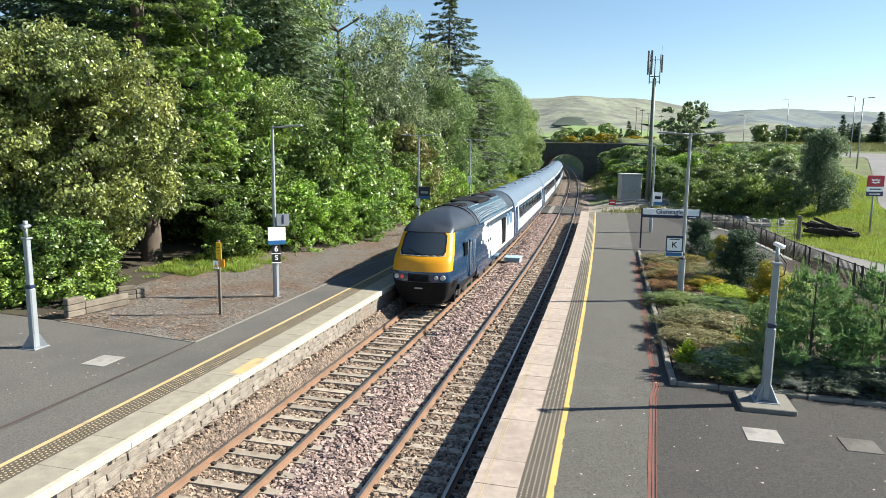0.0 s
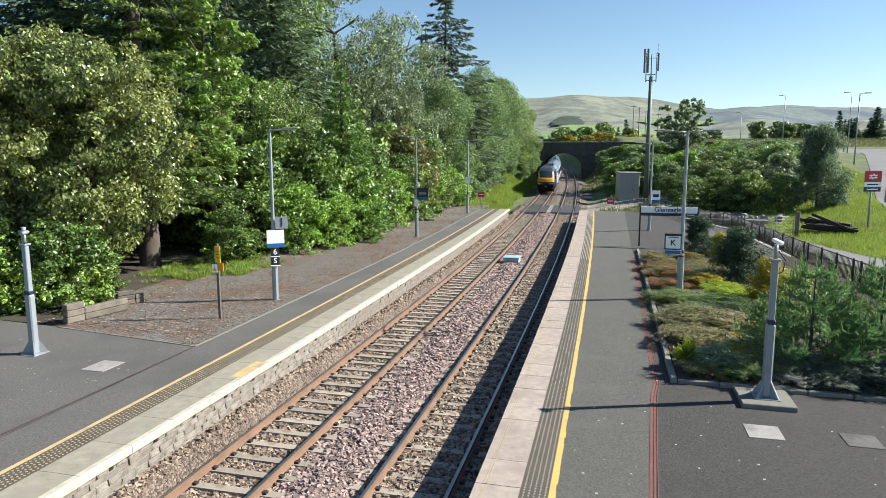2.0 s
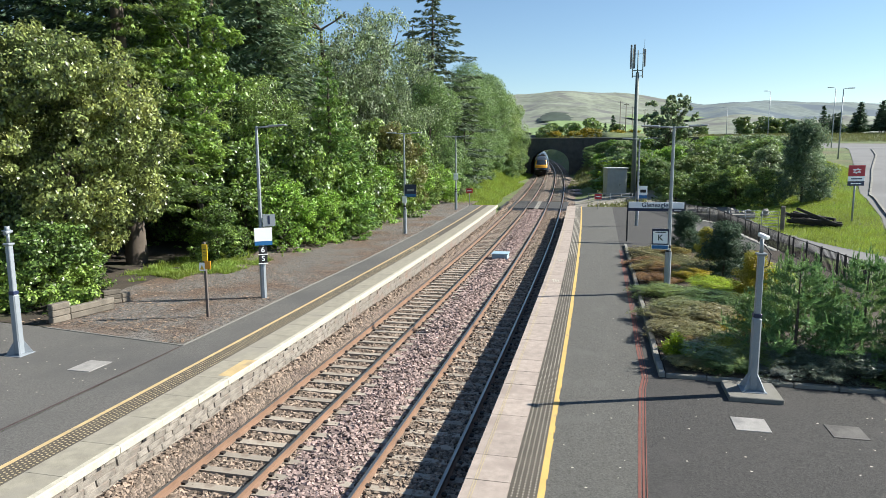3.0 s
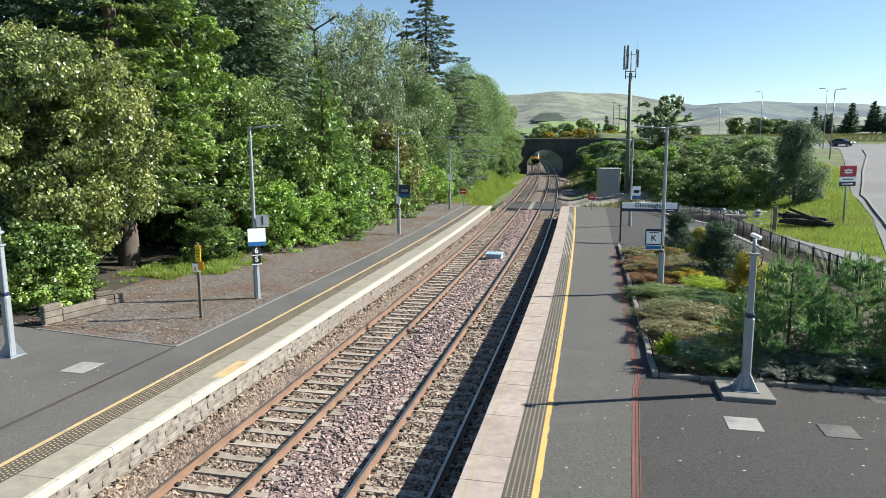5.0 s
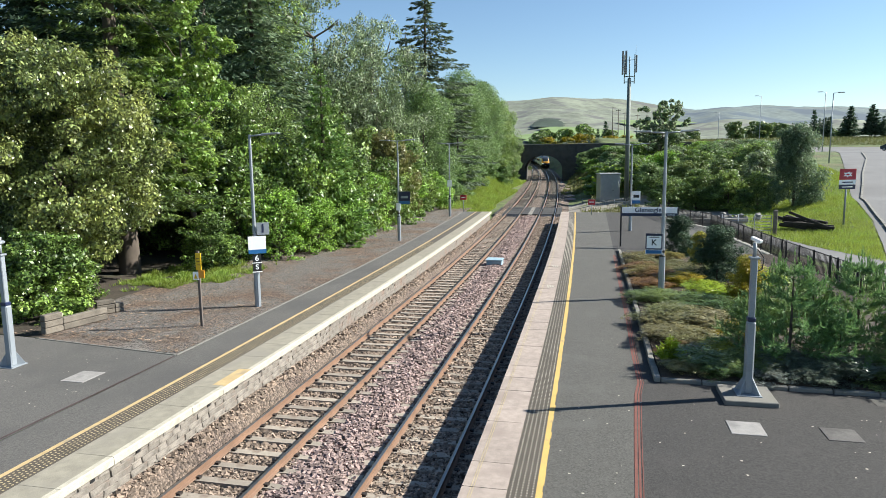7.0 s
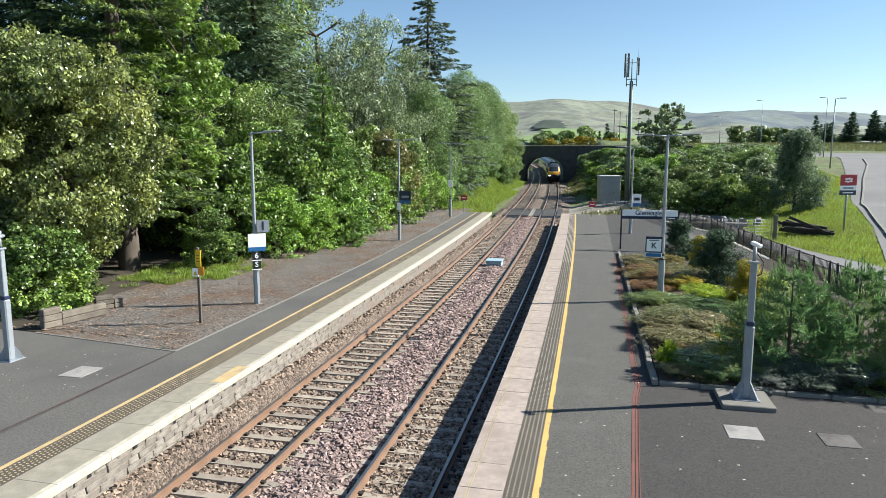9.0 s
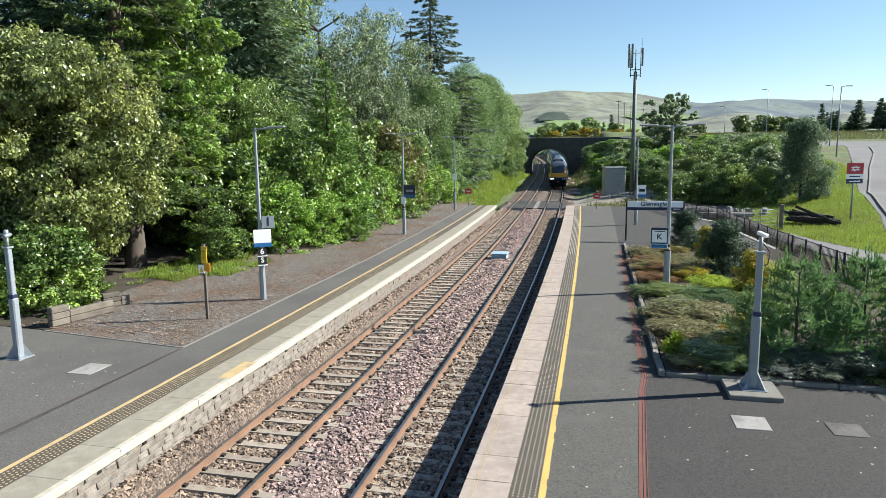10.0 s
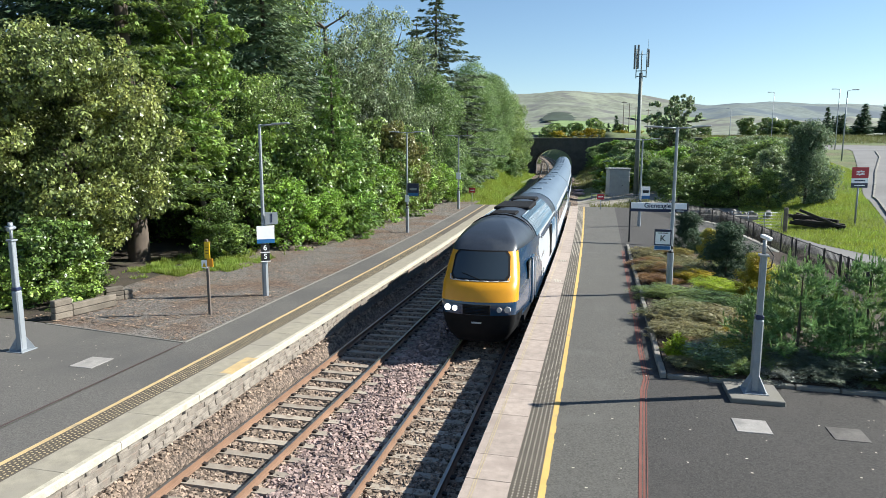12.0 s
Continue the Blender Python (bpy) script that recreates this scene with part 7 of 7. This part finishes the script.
# slope right of the line, towards the bridge and road
for i in range(52):
    x, y = rr.uniform(8.5, 31), rr.uniform(90, 140)
    if x > 27 and y < 112:
        y = 114 + rr.random() * 20
    h = min(max(6.24 + 0.018 * y - lift(x, y) + rr.uniform(-0.8, 0.4), 1.1), 4.2)
    mat = rr.choice([L_BIRCH, L_MAPLE, L_LAUREL, L_SILVER, L_MAPLE, L_LIME])
    plant("scrub", x, y, h, max(h, 1.8) * rr.uniform(1.6, 2.2), rr.random() * 360, "shrub", "leafy scrub shrub on the grassy slope", "shrub", "scrub on the slope", mat=mat)
for x, y, top, w, mat in ((20, 71, 5.8, 6.5, L_DARK), (16.5, 75, 5.6, 6.5, L_DARK), (22.8, 69, 6.6, 6, L_SILVER), (13.8, 82, 5.4, 6, L_BIRCH), (18.5, 79, 6.8, 7.5, L_MIX), (24.0, 77, 7.4, 7.5, L_MIX), (26, 85, 7.8, 8, L_BIRCH), (21.5, 87, 7.6, 8, L_BIRCH), (15.8, 87, 6.8, 7.5, L_LAUREL), (12.2, 92, 6.4, 7, L_BIRCH), (7.2, 126, 5.6, 5.0, L_LAUREL), (5.4, 137, 7.0, 5, L_BIRCH), (8.2, 117, 5.0, 5, L_MIX), (7.8, 138, 7.8, 5, L_BIRCH)):
    plant("bush", x, y, top - lift(x, y), w, x * 40, "shrub", "dense leafy shrub beyond the yard", "shrub", "scrub on the slope", mat=mat)
for x, y, h, w in ((6, 158, 3.6, 6), (1, 160, 3.2, 6), (11, 160, 3.4, 6), (-4, 170, 3.6, 7), (4, 168, 4.2, 7), (15, 166, 3.6, 7)):
    plant("scrub", x, y, h, w, x * 31, "gorse_bush", "gorse bush covered in yellow flowers behind the bridge", "shrub", "gorse bushes", z=7.6, mat=L_GORSE)
prototype("bushy_pine", cloud(rg, tufts(rr, lumps(rr, 70, 0.34, 0.04, 0.93, 0.07, 0.14, 0.9, 0.35, lambda k: 0.2 + 0.85 * (1 - k) ** 0.75), 9, 0.45, 1.2), 26000, 0.019, aspect=0.28, shell_in=0.3, up=0.6), L_SPRUCE_PALE, trunk_mesh("bushy_pine_trunk", 0.9, 0.02, 0, rr, 0.004))
for x, y, top, w in ((14.3, 67, 4.2, 5.0), (17.0, 68, 4.8, 5.5), (19.6, 66.5, 4.8, 5.0), (21.6, 64.5, 4.6, 4.0)):
    plant("bush_b", x, y, top - lift(x, y), w, x * 57, "shrub", "grey green shrub shading the yard", "shrub", "scrub on the slope", mat=L_MIX)
for x, y, top, w in ((24.8, 97, 8.0, 6.5), (28.0, 96.5, 8.2, 6.0), (30.4, 97.5, 8.0, 5.0), (18, 98, 7.4, 7)):
    plant("bush", x, y, top - lift(x, y), w, x * 57, "shrub", "pale leafy shrub below the road", "shrub", "scrub on the slope", mat=L_SILVER)
plant("bushy_pine", 24.4, 63.5, 7.2, 6.6, 30, mat=L_LARCH, label="bushy dark green pine by the grass verge")
plant("thorn", 16.9, 101.0, 14.6 - lift(16.9, 101.0), 11.5, 10, label="open grey green thorn tree on the slope")
for i in range(34):
    k = rr.uniform(-0.12, 0.5)
    y = rr.uniform(230, 330)
    key = "far_pine" if k > 0.27 and rr.random() < 0.75 else "far_tree"
    h = rr.uniform(5, 8) if key == "far_tree" else rr.uniform(8, 15)
    plant(key, 7 + k * y, y, h, h * (1.3 if key == "far_tree" else 1.1), rr.random() * 360, label="distant dark tree below the hills", group="distant trees", z=8.6, mat=L_DARK if key == "far_tree" else None)
for i in range(30):
    k = rr.uniform(0.19, 0.44)
    y = rr.uniform(185, 225)
    h = rr.uniform(3, 5) if k < 0.29 else rr.uniform(5, 10)
    plant("far_pine" if k > 0.29 else "far_tree", 7 + k * y, y, h, h * 1.4, rr.random() * 360, label="distant dark tree below the hills", group="distant trees", mat=L_DARK if k < 0.29 else None)
for i in range(26):
    k = rr.choice([rr.uniform(0.3, 0.42), rr.uniform(-0.02, 0.09), rr.uniform(-0.12, 0.0)])
    y = rr.uniform(400, 520)
    h = rr.uniform(7, 16)
    plant("far_pine" if k > 0 else "far_tree", 7 + k * y, y, h, h * 1.2, rr.random() * 360, label="distant dark tree below the hills", group="distant trees", z=10.0)


# ---- planter shrubs ----
prototype("mound", cloud(rg, tufts(rr, lumps(rr, 24, 0.36, 0.05, 0.62, 0.12, 0.2, 0.8, 0.2, hs), 7, 0.45, 1.1), 8000, 0.026, aspect=0.25, up=0.8, shell_in=0.35), L_OLIVE)
prototype("spiky", conifer_quads(rg, 1.0, 0.5, 12, 60, 0.05, -0.5, 0.1, 0.4, 0.05), L_PINE, trunk_mesh("sapling_stem", 0.9, 0.02, 0, rr, 0.004))
def young_pine(rng):
    """Whorls of rising branches like bottle brushes, with an upright shoot at each tip."""
    twigs = []
    for z in np.linspace(0.06, 0.86, 8):
        n = 7
        for j in range(n):
            a = 6.283 * j / n + rng.random() * 0.8
            L = 0.52 * (1 - z) ** 0.6 * rng.uniform(0.7, 1.1)
            tip = np.array([L * math.cos(a), L * math.sin(a), z + L * rng.uniform(0.15, 0.5)])
            root = np.array([0, 0, z])
            twigs.append((root + 0.25 * (tip - root), tip, 1))
            for f in (0.4, 0.65, 0.85):
                b = a + rng.choice([-1, 1]) * rng.uniform(0.4, 0.9)
                q = root + f * (tip - root)
                twigs.append((q, q + 0.4 * L * np.array([math.cos(b), math.sin(b), rng.uniform(0.2, 0.7)]), 1))
    twigs.append((np.array([0, 0, 0.8]), np.array([0, 0, 0.96]), 1))
    for a, b, _ in list(twigs):
        if rng.random() < 0.55:
            twigs.append((b, b + np.array([rng.normal(0, 0.008), rng.normal(0, 0.008), rng.uniform(0.05, 0.15)]), 0))
    out = []
    for a, b, kind in twigs:
        n = 58 if kind else 24
        ax = (b - a) / np.linalg.norm(b - a)
        side = np.cross(rng.normal(size=(n, 3)), ax)
        side /= np.linalg.norm(side, axis=1, keepdims=True)
        p = a + (b - a) * rng.random((n, 1))
        d = ax + side * (0.9 if kind else 0.28)
        d /= np.linalg.norm(d, axis=1, keepdims=True)
        w = np.cross(d, rng.normal(size=(n, 3)))
        w *= 0.0034 / np.linalg.norm(w, axis=1, keepdims=True)
        L = (0.048 if kind else 0.03) * rng.uniform(0.7, 1.2, (n, 1))
        out.append(np.stack([p - w, p + w, p + d * L + w * 0.4, p + d * L - w * 0.4], 1))
    return np.concatenate(out)


prototype("candle_pine", young_pine(rg), L_PINE, trunk_mesh("pine_sapling_stem", 0.95, 0.018, 0, rr, 0.004))
BED = [  # kind, x, y, height, width, leaf, words
    ("mound", 9.4, 33.6, 0.7, 1.6, L_OLIVE, "olive heather mound"), ("mound", 10.6, 34.6, 0.7, 1.8, L_RUST, "rusty heather mound"), ("mound", 9.4, 31.4, 0.6, 1.6, L_RUST, "rusty heather mound"), ("mound", 9.5, 29.3, 0.65, 1.8, L_RUST, "rusty heather mound"), ("mound", 10.7, 31.0, 0.75, 1.8, L_OLIVE, "olive heather mound"), ("mound", 9.4, 26.9, 0.7, 1.5, L_RUST, "rusty heather mound"),
    ("mound", 9.3, 24.6, 0.75, 1.6, L_DARK, "dark green low shrub"), ("mound", 10.3, 23.6, 0.85, 2.0, L_DARK, "dark green low shrub"), ("mound", 9.4, 21.2, 0.8, 1.7, L_OLIVE, "olive heather mound"), ("mound", 10.4, 20.6, 0.95, 2.3, L_OLIVE, "olive heather mound"), ("mound", 9.5, 19.2, 0.7, 1.6, L_OLIVE, "olive heather mound"), ("mound", 11.2, 20.0, 0.8, 1.6, L_GOLD, "golden heather mound"), ("mound", 10.5, 18.4, 0.6, 1.5, L_OLIVE, "olive heather mound"),
    ("spiky", 9.05, 17.0, 0.75, 0.8, L_LIME, "yellow green grassy tuft"), ("mound", 9.9, 16.9, 0.7, 1.5, L_DARK, "dark green low shrub"), ("mound", 9.5, 17.9, 0.6, 1.2, L_RUST, "rusty heather mound"), ("mound", 10.9, 17.0, 0.75, 1.5, L_DARK, "dark green low shrub"), ("mound", 10.3, 17.6, 0.6, 1.1, L_GOLD, "golden heather mound"), ("mound", 11.9, 16.9, 0.85, 1.5, L_GREYLEAF, "grey leaved low shrub"), ("mound", 12.9, 16.7, 0.9, 1.7, L_GREYLEAF, "grey leaved low shrub"), ("mound", 13.9, 16.6, 0.85, 1.7, L_DARK, "dark green low shrub"), ("mound", 14.8, 16.6, 0.9, 1.7, L_DARK, "dark green low shrub"),
    ("bushy_pine", 11.5, 35.8, 2.1, 2.4, L_SPRUCE, "small dark conifer"), ("bushy_pine", 12.2, 28.9, 2.3, 3.0, L_SPRUCE, "dense dark blue green conifer"), ("bushy_pine", 12.1, 33.0, 1.6, 1.4, L_GOLD, "golden upright conifer"), ("bushy_pine", 12.45, 24.6, 1.7, 1.9, L_GOLD, "golden upright conifer"), ("mound", 11.4, 25.6, 0.85, 2.0, L_LIME, "bright lime green shrub"), ("mound", 13.8, 27.6, 1.1, 1.3, L_LIME, "bright lime green shrub"), ("mound", 10.7, 27.9, 0.8, 1.5, L_GOLD, "golden heather mound"), ("mound", 11.0, 29.6, 0.8, 1.6, L_OLIVE, "olive heather mound"), ("mound", 11.6, 22.4, 0.8, 1.7, L_DARK, "dark green low shrub"), ("mound", 12.6, 22.2, 0.8, 1.7, L_DARK, "dark green low shrub"),
    ("candle_pine", 11.9, 17.4, 2.65, 2.6, None, "young pine with upright pale shoots"), ("candle_pine", 13.6, 18.0, 2.65, 2.5, None, "young pine with upright pale shoots"), ("candle_pine", 12.8, 18.8, 1.8, 2.2, None, "young pine with upright pale shoots"), ("candle_pine", 11.2, 18.2, 1.6, 1.8, None, "young pine with upright pale shoots"), ("candle_pine", 15.0, 17.5, 2.5, 2.3, None, "young pine with upright pale shoots"), ("candle_pine", 16.4, 18.7, 2.5, 2.3, None, "young pine with upright pale shoots"), ("candle_pine", 12.9, 17.0, 1.5, 1.8, None, "young pine with upright pale shoots"), ("candle_pine", 14.4, 16.6, 1.6, 1.8, None, "young pine with upright pale shoots"), ("mound", 9.3, 16.35, 0.5, 0.9, L_OLIVE, "olive heather mound"), ("mound", 10.2, 16.3, 0.55, 1.0, L_DARK, "dark green low shrub"), ("mound", 11.2, 16.3, 0.6, 1.0, L_GREYLEAF, "grey leaved low shrub"), ("mound", 12.2, 16.2, 0.6, 1.0, L_GREYLEAF, "grey leaved low shrub"), ("mound", 13.6, 24.0, 0.9, 2.0, L_DARK, "dark green low shrub"), ("mound", 13.2, 31.0, 0.9, 2.0, L_DARK, "dark green low shrub"),
]
for i, (key, x, y, h, w, mat, label) in enumerate(BED):
    if key == "mound":
        h, w = h * rr.uniform(0.8, 1.05), w * rr.uniform(1.35, 1.6)
    plant(key, x, y, h, w, i * 83 % 360, "planter_shrub", label + " in the planting bed", "shrub", "shrubs in the planting bed", z=PLAT + grade(y) + 0.1, mat=mat)


# ---- grass ----
def grass(name, spots, count, size, mat, label, seed):
    """Blades scattered over outlines (x0, x1, y0, y1)."""
    rng = np.random.default_rng(seed)
    area = np.array([(b - a) * (d - c) for a, b, c, d, *_ in spots], float)
    pick = rng.choice(len(spots), count, p=area / area.sum())
    s = np.array([q[:4] for q in spots], float)[pick]
    x = s[:, 0] + (s[:, 1] - s[:, 0]) * rng.random(count)
    y = s[:, 2] + (s[:, 3] - s[:, 2]) * rng.random(count)
    if name == "verge_grass":
        left = np.interp(y, [20, 36, 42, 46, 58, 75], [23, 21.3, 19.5, 18.2, 18.2, 21])
        right = np.interp(y, [q[1] for q in ROAD_L[:8]], [q[0] for q in ROAD_L[:8]])
        keep = (x > left) & (x < right - 0.1)
        x, y = x[keep], y[keep]
        count = len(x)
    if name == "weed_strip":
        keep = np.array([noise.noise((a * 0.9, b * 0.9, 3)) + 0.5 * noise.noise((a * 3, b * 3, 8)) > 0.35 * abs(b - 27.5) - 1.1 + 0.5 * (a > -10) for a, b in zip(x, y)])
        x, y = x[keep], y[keep]
        count = len(x)
    z = np.array([lift(a, b) for a, b in zip(x, y)])
    h = size * rng.uniform(0.5, 1.4, count)
    if name == "weed_strip":
        h *= 0.35 + 1.3 * np.array([max(0, 0.5 + noise.noise((a * 1.4, b * 1.4, 5))) for a, b in zip(x, y)])
    a = rng.random(count) * 6.283
    w = h * 0.07
    lean = h[:, None] * np.stack([rng.normal(0, 0.35, count), rng.normal(0, 0.35, count)], -1)
    p = np.stack([x, y, z], -1)
    sd = np.stack([np.cos(a) * w, np.sin(a) * w, 0 * a], -1)
    tip = p + np.concatenate([lean, h[:, None]], 1)
    quads = np.stack([p - sd, p + sd, tip + sd * 0.25, tip - sd * 0.25], 1)
    tagged(new(name, leaf_mesh(name, quads, mat)), label, "grass", kind="stuff")


grass("verge_grass", [(18, 34, 34, 98)], 210000, 0.18, L_GRASS, "long bright green grass on the verge", 3)
grass("meadow", [(30, 110, 161, 196)], 40000, 0.45, L_DRYGRASS, "yellowish meadow grass beyond the road", 4)
grass("weed_strip", [(-12.5, -10, 22, 28), (-13, -8.5, 24, 31)], 46000, 0.2, L_GRASS, "patchy bright grass under the trees", 5)
grass("bank_grass", [(-7.5, -4.3, 63, 80), (-9.0, -4.9, 80, 110), (-11, -6.4, 105, 140)], 40000, 0.4, L_GRASS, "long grass on the bank beside the line", 6)
grass("slope_grass", [(7, 26, 86, 120), (6, 12, 64, 72), (2.5, 8, 100, 150)], 26000, 0.42, L_DRYGRASS, "long grass on the slope", 7)


# ---- what moves ----
def motions():
    run(train_away, AWAY, 0.0)
    run(train_near, NEAR, D)
    walk(car, [(t, pose(x, y, lift(x, y) + 0.06, 0, 0, h)) for t, x, y, h in CAR])


motions()
